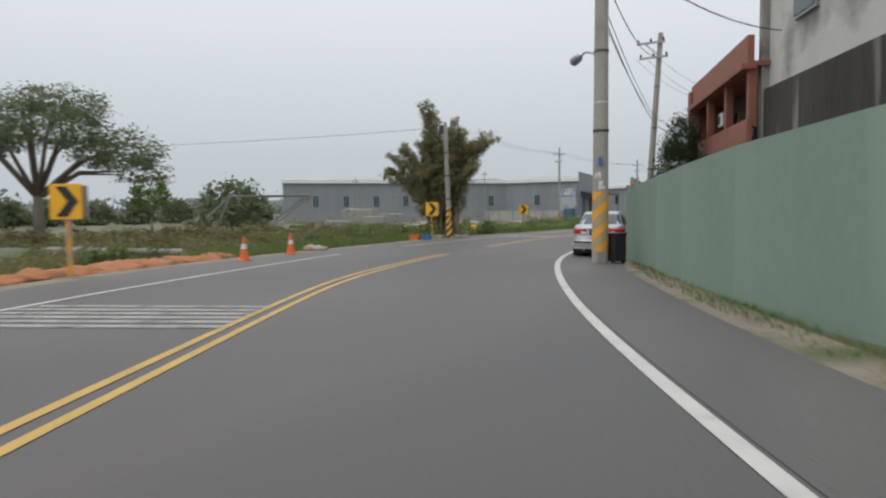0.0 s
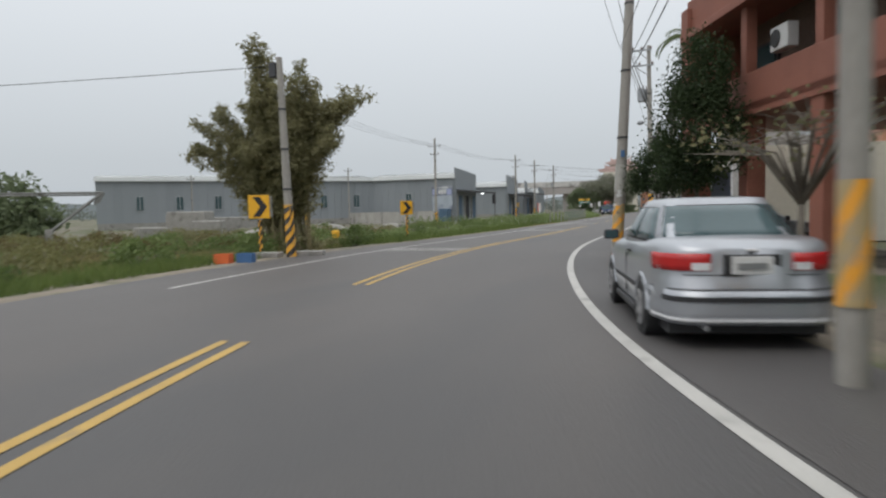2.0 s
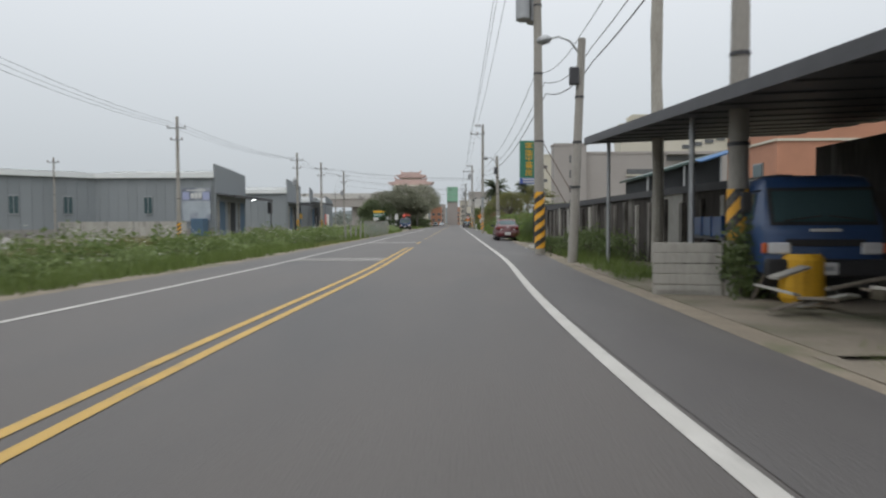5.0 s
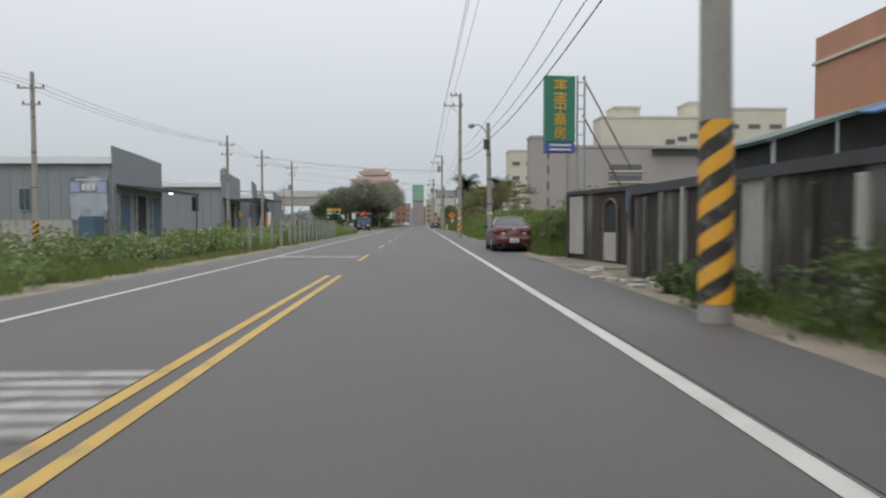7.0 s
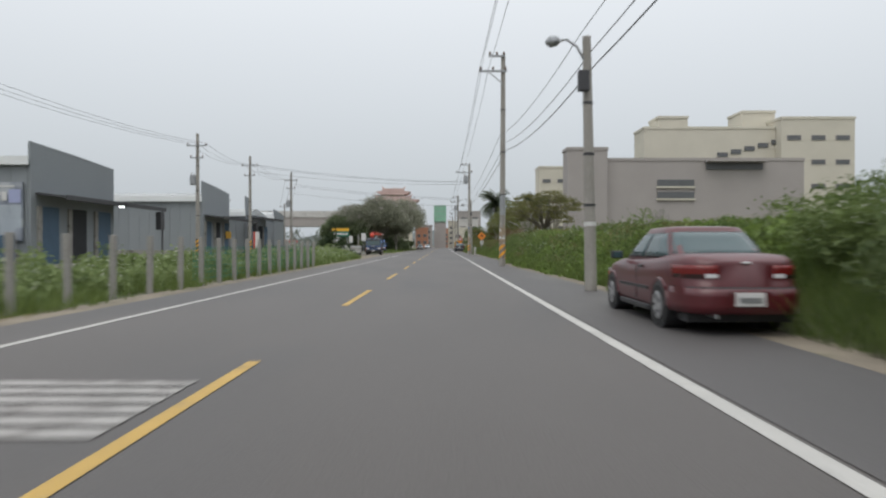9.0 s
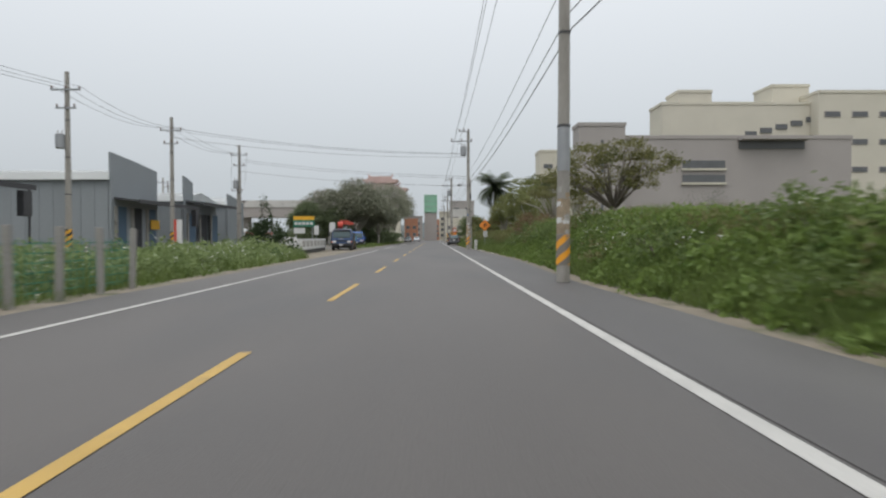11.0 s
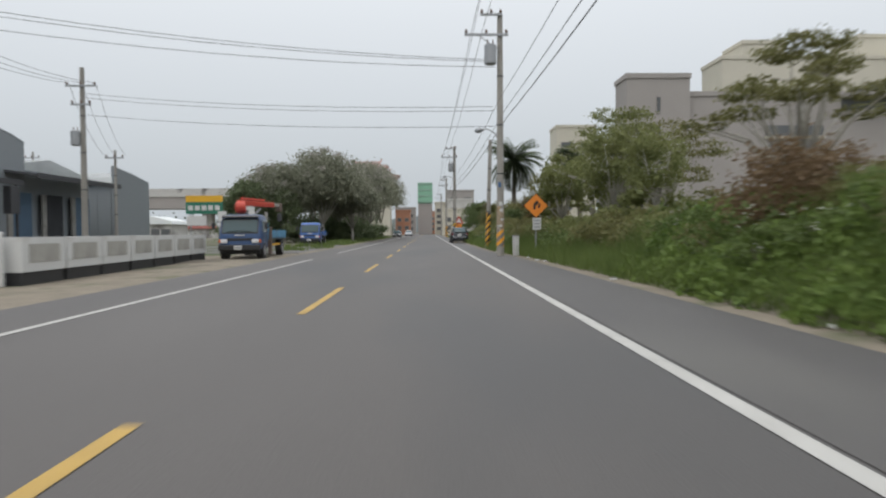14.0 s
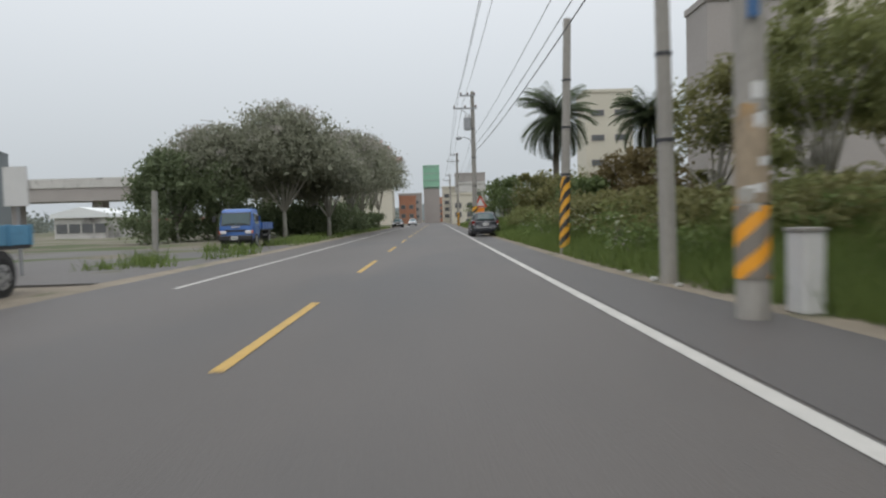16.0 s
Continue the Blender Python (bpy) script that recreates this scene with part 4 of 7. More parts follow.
def clump_bush(name, label, x, y, blobs, n, leaf, leaf_mat, category="bush", group="", clumps=24, flowers=0):
    t = thing(name, label, category, (x, y, float(lie(x, y))), group=group)
    part("foliage", leaves(cloud(n, blobs, clumps, 0.2, 0.3), leaf, leaf_mat, 1.7, 0.3), leaf_mat, t)
    st = bmesh.new()
    for k in range(5):
        b = blobs[k % len(blobs)]
        tube(st, ((rng.normal() * 0.1, rng.normal() * 0.1, -0.1), (b[0] * 0.7 + rng.normal() * 0.2, b[1] * 0.7 + rng.normal() * 0.2, b[2])), (0.035, 0.012), 5)
    part("stem", st, BARK, t)
    if flowers:
        part("flowers", leaves(cloud(flowers, [(b[0], b[1], b[2] + 0.08, b[3], b[4], b[5]) for b in blobs], clumps, 0.12, 0.8), leaf * 0.5, FLOWER, 1.1), FLOWER, t, "small white flowers")["kind"] = "stuff"
    return t


# feathery bamboo clump by the bend
bt = thing("bamboo_clump", "tall olive-brown feathery bamboo clump behind the leaning pole", "bamboo", (-8.55, -12.7, float(lie(-8.55, -12.7))), 17.0)
CANE = mat("bamboo_cane", (0.20, 0.17, 0.09), 0.6, 0.3, 2, 0.1, each=0.2)
pts = []
for u, top, n in ((-4.7, 4.8, 5), (-4.0, 6.1, 6), (-2.7, 6.9, 7), (-1.7, 9.3, 6), (-1.3, 7.2, 7), (-0.6, 6.7, 7), (0.6, 7.7, 6), (1.2, 6.7, 6), (1.9, 7.0, 6), (2.5, 6.4, 6), (1.9, 5.0, 6), (-2.6, 4.9, 6), (-1.2, 4.6, 6), (0.6, 4.4, 6)):
    v0 = rng.uniform(-1.6, 1.6)
    for k in range(n):
        uu, vv, hh = u + rng.normal() * 0.45, v0 + rng.normal() * 0.5, top * rng.uniform(0.88, 1.02)
        b0 = Vector((-0.5 + rng.normal() * 0.45, rng.normal() * 0.4, 0))
        path = [b0 + Vector(((uu - b0.x) * f ** 1.7, (vv - b0.y) * f ** 1.7, hh * (1.1 * f - 0.1 * f ** 4))) for f in np.linspace(0, 1, 8)]
        part("cane", tube(bmesh.new(), path, [0.045, 0.043, 0.04, 0.036, 0.03, 0.022, 0.014, 0.006], 6), CANE, bt)
        for f in np.linspace(0.3, 1.0, 19):
            i = min(int(f * 7), 6)
            c = np.array(path[i].lerp(path[i + 1], f * 7 - i))
            side = rng.normal(size=3) * (0.34, 0.34, 0.16)
            m = int(18 + 26 * min(1.0, f * 1.6))
            pts.append(c + side * np.sqrt(max(0.1, 1.08 - f)) + rng.normal(size=(m, 3)) * np.array((0.17, 0.17, 0.15)) * (1.25 - 0.5 * f))
part("foliage", leaves(np.concatenate(pts), 0.06, LEAF_BAMBOO, 3.6, -0.5), LEAF_BAMBOO, bt)
part("skirt", leaves(cloud(900, [(-0.3, -0.3, 0.4, 1.2, 1.0, 0.6)], 22), 0.075, LEAF_BAMBOO, 2.8), LEAF_BAMBOO, bt)

limb_tree("tree", "spreading green shade tree beside the dug-up verge", -30.3, -28.0, 9.4,
          [(0, 0, 7.4, 4.6, 4.6, 2.0), (-2.4, -3.2, 6.6, 3.2, 3.2, 1.6), (2.4, 4.2, 6.0, 3.2, 3.2, 1.7), (0.6, 1.0, 8.9, 3.2, 3.2, 1.3), (3.0, 5.6, 4.6, 1.8, 2.2, 1.0)], 19000, 0.10, LEAF_SHADE, BARK, 0.34, 0.33, 12, clumps=110, tight=0.11, core=900)
for x, y, s in ((-84, -30, 0.7), (-88, -24, 0.75), (-90, -17, 0.8), (-92, -9, 0.75), (-94, 0, 0.7), (-96, 8, 0.75), (-99, 17, 0.7), (-100, 26, 0.75), (-102, 36, 0.8), (-50, 5, 1.0), (-84, -38, 0.9), (-80, -14, 1.2), (-76, -30, 1.1), (-60, -24, 0.9)):
    limb_tree("tree", "hazy dark roundish tree at the field edge", x, y, 6 * s, [(0, 0, 3.2 * s, 3.8 * s, 3.4 * s, 3.0 * s), (0, -1, 1.2 * s, 5.0 * s, 4.4 * s, 1.5 * s), (2 * s, 1, 2.2 * s, 3.0 * s, 2.6 * s, 2.0 * s), (-2 * s, 0, 2.0 * s, 3.0 * s, 2.6 * s, 1.9 * s)], 3000, 0.3, LEAF_SHADE, BARK, 0.2, 0.3, 4, group="field edge trees", core=260)
LEAF_RUSSET = leafy("russet_scrub", ((0.085, 0.075, 0.03), (0.15, 0.115, 0.05), (0.11, 0.09, 0.04)))
for k in range(30):
    x, y = rng.uniform(-40, -13), rng.uniform(-33, 2)
    r, hh = rng.uniform(0.9, 2.0), rng.uniform(0.7, 1.25)
    clump_bush("bush", "dry brown and olive scrub on the derelict field", x, y, [(0, 0, hh * 0.4, r, r, hh * 0.55), (r * 0.6, 0.2, hh * 0.35, r * 0.7, r * 0.6, hh * 0.4)], 800, 0.09, LEAF_RUSSET if k % 3 else LEAF_OLIVE, group="field scrub", clumps=26)
limb_tree("tree", "young bright green tree in the field", -49.5, -6.5, 5.6, [(0, 0, 3.9, 1.9, 1.9, 1.9)], 1200, 0.22, LEAF_WEED, BARK, 0.12, 0.3, 5)
# dark trees of the forecourt
limb_tree("tree", "small dark dense round-headed forecourt tree", 6.28, -14.75, 3.7, [(0.05, 0, 2.45, 1.0, 1.0, 0.85), (0.15, 0.1, 3.1, 0.68, 0.68, 0.55)], 11000, 0.045, LEAF_DARK, BARK, 0.06, 0.38, 6, clumps=70)
limb_tree("tree", "taller dark dense forecourt tree before the red house", 7.3, -18.0, 5.6, [(0.05, 0, 3.3, 1.1, 1.05, 1.6), (0.1, 0.1, 4.7, 0.8, 0.8, 1.2), (-0.3, 0, 2.4, 0.8, 0.8, 0.8)], 20000, 0.052, LEAF_DARK, BARK, 0.08, 0.3, 7, clumps=90)
limb_tree("tree", "leafless spreading grey shrub tree by the red house", 8.6, -25.6, 3.9, [(-0.4, 0.2, 2.3, 1.5, 1.3, 0.5), (0.5, -0.4, 2.7, 1.4, 1.2, 0.5)], 260, 0.06, LEAF_BAMBOO, BARK, 0.06, 0.38, 26)


def palm(x, y, h, r, label, date=True, z0=None):
    t = thing("palm_tree", label, "palm tree", (x, y, float(lie(x, y)) if z0 is None else z0), group="palms")
    n = 9
    part("trunk", tube(bmesh.new(), [(0.04 * math.sin(k), 0, h * k / n) for k in range(n + 1)], [(0.24 if date else 0.13) * (1.15 if k % 2 else 1.0) for k in range(n + 1)], 10), PALE_BARK if not date else BARK, t)
    for k in range(120 if date else 11):
        a = k * 2.4
        el = rng.uniform(-1.1, 1.45) if date else rng.uniform(-0.2, 1.0)
        ax = Vector((math.cos(a), math.sin(a), 0))
        spine = []
        p, e = Vector((0, 0, h)), el
        for s in range(9):
            spine.append(p.copy())
            p = p + (ax * math.cos(e) + Vector((0, 0, math.sin(e)))) * (r / 8)
            e -= 0.17 if date else 0.24
        side = ax.cross(Vector((0, 0, 1)))
        bm = bmesh.new()
        tube(bm, spine, [0.035, 0.03, 0.028, 0.024, 0.02, 0.016, 0.012, 0.009, 0.005], 4)
        for s in range(1, 25):
            f = s / 25 * 8
            i = min(int(f), 7)
            q = spine[i].lerp(spine[i + 1], f - i)
            ln = r * 0.24 * math.sin(math.pi * (0.12 + 0.85 * s / 25)) ** 0.6
            for sd in (-1, 1):
                d = (side * sd + ax * 0.5 + Vector((0, 0, -0.35))).normalized() * ln
                w = ax * (0.07 if date else 0.045)
                bm.faces.new([bm.verts.new(v) for v in (q - w, q + w, q + d)])
        part("frond", bm, LEAF_PALM if date else LEAF_TREE, t)
    return t


palm(12.0, 147.0, 9.3 - float(lie(12.0, 147.0)), 3.9, "date palm with a full drooping crown")
palm(19.8, 147.0, 9.2 - float(lie(19.8, 147.0)), 3.6, "date palm with a full drooping crown")
palm(7.2, 2.0, 10.7, 2.1, "slender palm with few drooping fronds behind the carport", False)

# big grove over the western verge, most leaves paled for mist
for x, y, h, w, n in ((-10.0, 143, 10.6, 4.6, 5200), (-14.8, 142, 9.0, 4.0, 4200), (-17.6, 141.0, 6.6, 2.9, 2600), (-9.5, 152, 9.6, 4.6, 3600), (-13.5, 156, 9.6, 4.8, 2800), (-7.4, 163, 11.4, 4.0, 2800), (-7.4, 174, 12.4, 4.2, 2400), (-7.6, 188, 13.4, 4.6, 2400), (-7.8, 204, 14.0, 4.8, 2200), (-7.2, 147, 8.0, 3.2, 2600)):
    gt = limb_tree("grove_tree", "broad grey-green tree with pale forked trunks", x, y, h,
              [(0, 0, h * 0.64, w, w, h * 0.28), (w * 0.45, -w * 0.3, h * 0.56, w * 0.7, w * 0.7, h * 0.2), (-w * 0.5, 0, h * 0.52, w * 0.7, w * 0.7, h * 0.26), (0, 0, h * 0.82, w * 0.6, w * 0.6, h * 0.16)],
              int(n * 3.6), 0.13, LEAF_PALE if x > -16 else LEAF_SHADE, PALE_BARK, 0.17, 0.2, 9, "grove on the western verge", clumps=190, tight=0.13, core=int(n * 0.6))
    if x > -16:
        bl = cloud(int(n * 0.9), [(0, 0, h * 0.64, w * 1.02, w * 1.02, h * 0.31), (0, 0, h * 0.83, w * 0.62, w * 0.62, h * 0.17)], 60, 0.07, 0.85)
        part("blossom", leaves(bl[bl[:, 2] > h * 0.6], 0.12, BLOSSOM, 1.3), BLOSSOM, gt, "pale grey-white blossom")
for x, y, r, hh in ((-18.0, 138.5, 2.4, 3.2), (-7.5, 158, 2.2, 2.4), (-7.0, 178, 2.2, 2.2), (-10.5, 160, 3.0, 3.4), (-9, 170, 2.6, 3.0), (-17, 146, 3.0, 3.6), (-13.5, 149, 2.6, 3.2), (-11, 149.5, 2.4, 2.8), (-15.8, 148, 2.6, 3.6), (-8.6, 150, 2.0, 2.6), (-13, 162, 3.2, 4.2), (-9.5, 182, 3.0, 4.0)):
    clump_bush("bush", "dense dark green bush under the grove", x, y, [(0, 0, hh * 0.45, r, r, hh * 0.55)], 2800, 0.155, LEAF_SHADE)
# trees on the eastern bank
limb_tree("bank_tree", "half-bare spreading tree with flat leafy pads on the bank", 8.5, 62.8, 3.1,
          [(-1.9, 0.2, 1.9, 0.9, 1.1, 0.4), (-1.0, -0.3, 2.55, 1.0, 1.1, 0.5), (0.4, 0.2, 2.85, 1.1, 1.2, 0.5), (1.5, -0.2, 2.35, 0.9, 1.1, 0.45), (0.2, 0.4, 1.9, 1.0, 1.0, 0.45), (-1.0, 0.5, 1.5, 0.8, 0.9, 0.4), (0.9, -0.4, 1.7, 0.7, 0.8, 0.4)],
          7600, 0.055, LEAF_OLIVE, BARK, 0.11, 0.25, 18, "trees on the eastern bank", clumps=60, tight=0.13)
limb_tree("bank_tree", "tall half-bare tree with layered olive foliage behind the hedge", 17.5, 112.0, 7.6,
          [(-2.6, 0, 5.4, 1.9, 2.0, 0.7), (0.2, 0.3, 6.7, 2.2, 2.2, 0.8), (2.6, 0, 5.6, 1.8, 1.9, 0.7), (-0.8, -0.5, 4.4, 1.9, 1.8, 0.7), (1.6, 0.4, 4.0, 1.6, 1.6, 0.7), (-2.2, 0.2, 3.2, 1.5, 1.5, 0.7)],
          7000, 0.09, LEAF_OLIVE, PALE_BARK, 0.16, 0.24, 18, "trees on the eastern bank", clumps=60, tight=0.14)
def pad_tree(label, x, y, top, w, n, leaf_mat):
    """An umbrella tree: thin forked limbs that carry flat leafy pads; top is its height above the road."""
    h = top - float(lie(x, y))
    pads = [(0, 0, h * 0.93, w * 0.5, w * 0.5, h * 0.06)]
    for k in range(10):
        a, d = k * 2.4, w * math.sqrt((k + 1) / 10)
        q = w * rng.uniform(0.24, 0.36)
        pads.append((math.cos(a) * d, math.sin(a) * d, h * (0.9 - 0.34 * (d / w) ** 1.6) + rng.normal() * 0.1, q, q, h * 0.05))
    return limb_tree("bank_tree", label, x, y, h, pads, n, 0.06, leaf_mat, PALE_BARK, 0.1, 0.2, 22, "trees on the eastern bank", clumps=90, tight=0.13)


pad_tree("umbrella-shaped tree with flat leafy pads over the dead creeper", 10.1, 83.6, 5.45, 2.0, 6000, LEAF_OLIVE)
clump_bush("bush", "dry brown tangle of dead creeper on the bank", 7.8, 80.0, [(-0.2, 0, 0.6, 0.7, 1.0, 0.8), (0.1, 0.3, 1.1, 0.6, 0.7, 0.5), (1.0, 0.4, 0.7, 0.8, 0.9, 0.75), (1.8, 0.6, 0.6, 0.6, 0.8, 0.6)], 5200, 0.06, leafy("dead_creeper", ((0.09, 0.06, 0.035), (0.22, 0.15, 0.085), (0.14, 0.1, 0.06))), clumps=40)


def scrub_tree(name, label, x, y, top, w, n, leaf_mat, low=0.3, group="", leaf=0.062, limbs=14):
    """An untidy tree of many unequal leafy lumps; top is its height above the road."""
    h = top - float(lie(x, y))
    blobs = [(0, 0, h * (0.5 + low / 2), w * 0.75, w * 0.75, h * (0.45 - low / 2))]
    for k in range(9):
        f = rng.uniform(low, 0.92)
        a, d = rng.uniform(0, 6.28), w * rng.uniform(0.35, 0.95) * (1.15 - 0.6 * f)
        q = w * rng.uniform(0.2, 0.42)
        blobs.append((math.cos(a) * d, math.sin(a) * d, h * f, q, q, q * rng.uniform(0.6, 1.0)))
    return limb_tree(name, label, x, y, h, blobs, n, leaf, leaf_mat, PALE_BARK, 0.08, 0.18, limbs, group, clumps=85, tight=0.12, core=n // 20)


# olive lightened so the leaf colour takes in haze along the bank
LEAF_SCRUB = leafy("scrub_leaves", ((0.1, 0.125, 0.042), (0.22, 0.235, 0.092), (0.15, 0.17, 0.066)))
pad_tree("umbrella-shaped tree with pale forked limbs behind the hedge", 10.2, 97.6, 6.5, 2.6, 7000, LEAF_SCRUB)
for x, y, top, w, n, m in ((9.4, 91.0, 4.6, 1.5, 3400, LEAF_SCRUB), (9.2, 95.3, 5.5, 1.7, 4600, LEAF_SCRUB), (8.9, 103.6, 5.3, 1.6, 4800, LEAF_SCRUB), (11.6, 104.0, 7.2, 2.2, 4600, LEAF_SCRUB),
                           (9.0, 108.6, 5.0, 1.7, 4400, LEAF_OLIVE), (12.4, 110.5, 6.8, 2.4, 5200, LEAF_SCRUB), (13.6, 108.0, 5.6, 2.0, 3600, LEAF_OLIVE)):
    scrub_tree("bank_tree", "scrubby half-bare olive tree on the grassy bank", x, y, top, w, n, m, 0.28, "trees on the eastern bank")
for x, y, top, w, n, m in ((9.6, 114.5, 3.3, 1.6, 3000, LEAF_RUSSET), (8.2, 121.5, 2.9, 1.5, 2800, LEAF_TREE), (10.8, 120.5, 3.9, 1.9, 3000, LEAF_RUSSET), (8.6, 127.5, 3.3, 1.8, 2800, LEAF_OLIVE), (12.2, 128.0, 4.3, 2.2, 2800, LEAF_RUSSET), (8.4, 134.5, 4.0, 2.0, 2800, LEAF_OLIVE),
                           (11.4, 138.0, 4.8, 2.2, 2600, LEAF_OLIVE), (8.2, 142.5, 4.4, 2.3, 2600, LEAF_TREE), (8.4, 151.0, 4.7, 2.6, 2400, LEAF_TREE), (12.6, 151.5, 5.0, 2.6, 2200, LEAF_OLIVE), (8.8, 161.0, 5.0, 2.8, 2200, LEAF_TREE), (9.0, 176.0, 5.4, 3.2, 2200, LEAF_TREE)):
    scrub_tree("bank_bush", "tangled olive and russet bush beyond the poles", x, y, top, w, n, m, 0.12, "bushes beyond the poles", 0.085, 8)
scrub_tree("tree", "dense dark green tree at the edge of the grove", -16.6, 138.6, 7.0, 2.6, 6500, LEAF_SHADE, 0.12, "", 0.11, 10)
scrub_tree("tree", "dense dark green tree at the edge of the grove", -13.4, 139.0, 6.0, 2.2, 5000, LEAF_SHADE, 0.2, "", 0.11, 10)
for x, y, r, hh, m in ((28.4, 102, 2.4, 4.6, LEAF_DARK), (8.4, 26.6, 1.3, 1.9, LEAF_WEED), (9.0, 47, 0.9, 0.9, LEAF_WEED), (7.6, 28.6, 0.8, 0.9, LEAF_WEED), (7.3, 26.0, 0.95, 1.15, LEAF_TREE), (10.4, 31.5, 1.5, 1.0, LEAF_WEED), (12.5, 36, 2.0, 1.1, LEAF_WEED), (13, 44, 2.0, 0.9, LEAF_WEED), (10.5, 68, 0.9, 0.9, LEAF_OLIVE),
                       (9.6, 80, 1.2, 1.0, LEAF_OLIVE), (9.4, 85, 1.2, 1.0, LEAF_OLIVE), (14, 29, 2.0, 1.2, LEAF_WEED)):
    clump_bush("bush", "leafy green bush in the rank grass of the bank", x, y, [(0, 0, hh * 0.5, r, r, hh * 0.55), (r * 0.4, -r * 0.3, hh * 0.7, r * 0.5, r * 0.5, hh * 0.35)], 3400, 0.055, m, flowers=10 if m is LEAF_WEED else 0, clumps=34)


for y in np.arange(89, 132, 1.5):
    x = float(right_edge(y)) + rng.uniform(2.0, 3.2)
    r, hh = rng.uniform(0.9, 1.3), rng.uniform(0.75, 1.05)
    clump_bush("hedge_bush", "rank olive and brown hedge bush on the bank", x, y, [(0, 0, hh * 0.45, r, r, hh * 0.55), (0.2, 0.2, hh * 0.8, r * 0.6, r * 0.6, hh * 0.35)], 1500, 0.085, LEAF_SCRUB if rng.uniform() < 0.7 else LEAF_OLIVE, "hedge", "hedge on the bank", 26)


# rank grass and weeds
def scatter(n, ya, yb, xa, xb):
    y = rng.uniform(ya, yb, n)
    f = rng.uniform(0, 1, n)
    x = xa(y) + (xb(y) - xa(y)) * f
    return np.column_stack([x, y])


def patch(n, ya, yb, xa, xb, h, width, material, label):
    c = scatter(max(8, n // 60), ya, yb, xa, xb)
    p = c[rng.integers(0, len(c), n)] + rng.normal(size=(n, 2)) * 0.35
    lo, hi = xa(p[:, 1]), xb(p[:, 1])
    p = p[(p[:, 0] > np.minimum(lo, hi)) & (p[:, 0] < np.maximum(lo, hi))]
    return tagged(new("grass", blades(p, lie(p[:, 0], p[:, 1]) - 0.03, h, width, material)), label, "grass", kind="stuff")


E_ = lambda a: beside(right_edge, a)
W_ = lambda a: beside(left_edge, -a)
patch(70000, 24.5, 100, E_(0.45), E_(2.8), 0.55, 0.022, GRASS, "rank green grass on the slope of the bank")
patch(70000, 24, 100, E_(2.0), E_(6.5), 0.5, 0.028, GRASS, "tall rank grass on top of the bank")
patch(30000, 62, 130, E_(2.4), E_(4.6), 0.65, 0.024, DRY_GRASS, "tall straw-coloured reeds along the top of the bank")
patch(8000, 36, 70, E_(1.5), E_(5), 0.6, 0.022, DRY_GRASS, "straw-coloured tall grass among the green")
patch(60000, 98.5, 135, E_(0.35), E_(4.5), 0.45, 0.03, GRASS, "green grass on the farther bank")
patch(14000, 134, 200, E_(0.3), E_(6), 0.4, 0.05, GRASS, "green verge grass")
patch(4500, -1, 12, E_(0.45), E_(1.6), 0.35, 0.02, GRASS, "weeds along the foot of the sooty wall")
patch(19000, -9, 17.5, W_(0.35), W_(5), 0.4, 0.03, GRASS, "weedy green verge of the field")
patch(5000, 17, 29.5, W_(0.3), W_(3.0), 0.12, 0.025, DRY_GRASS, "mown straw-coloured grass of the verge")
patch(6000, 17, 29.5, W_(0.5), W_(3.4), 0.14, 0.025, GRASS, "short green grass of the mown verge")
patch(24000, 29, 75, W_(0.4), W_(6), 0.45, 0.03, GRASS, "weedy green verge before the factories")
patch(26000, -38, -18, W_(0.8), W_(9), 0.34, 0.03, GRASS, "green grass behind the traffic cones")
patch(9000, -44, -9, W_(3), W_(14), 0.4, 0.035, DRY_GRASS, "dry brown weeds in the field")
patch(12000, -18, 30, W_(3), W_(18), 0.35, 0.05, DRY_GRASS, "dry brown weeds in the field")
patch(3000, -24, -9, E_(0.5), E_(1.7), 0.12, 0.02, GRASS, "thin weeds in the gritty edge of the forecourt")
patch(2500, -24, -9, E_(0.3), E_(2.0), 0.1, 0.02, DRY_GRASS, "dry weeds in the gritty edge of the forecourt")
patch(5000, -45, -32, E_(0.25), E_(1.0), 0.12, 0.02, GRASS, "thin weeds at the foot of the green wall")
patch(5000, 110, 200, W_(0.5), W_(4), 0.4, 0.05, GRASS, "green grass under the grove")
k = 0
for y in np.arange(-3, 76, 1.1):
    x = float(left_edge(y)) - rng.uniform(2.0, 3.6)
    r, hh = rng.uniform(0.6, 1.0), rng.uniform(0.7, 1.1)
    clump_bush("weed_clump", "bushy green weeds with small white flowers at the roadside", x, y, [(0, 0, hh * 0.5, r, r, hh * 0.6)], 380, 0.07, LEAF_WEED, "weeds", "roadside weeds", 20, 14)
for y in np.concatenate([np.arange(31, 66, 1.15), np.arange(66, 85, 0.95), np.arange(85, 128, 2.6)]):
    x = float(right_edge(y)) + rng.uniform(1.1, 2.4)
    r, hh = rng.uniform(0.5, 1.1), rng.uniform(0.5, 1.05)
    clump_bush("weed_clump", "leafy dark green weeds on the slope of the bank", x, y, [(0, 0, hh * 0.5, r, r, hh * 0.6)], 300, 0.065, LEAF_WEED if rng.uniform() < 0.9 else LEAF_OLIVE, "weeds", "bank weeds", 14, 3 if rng.uniform() < 0.4 else 0)
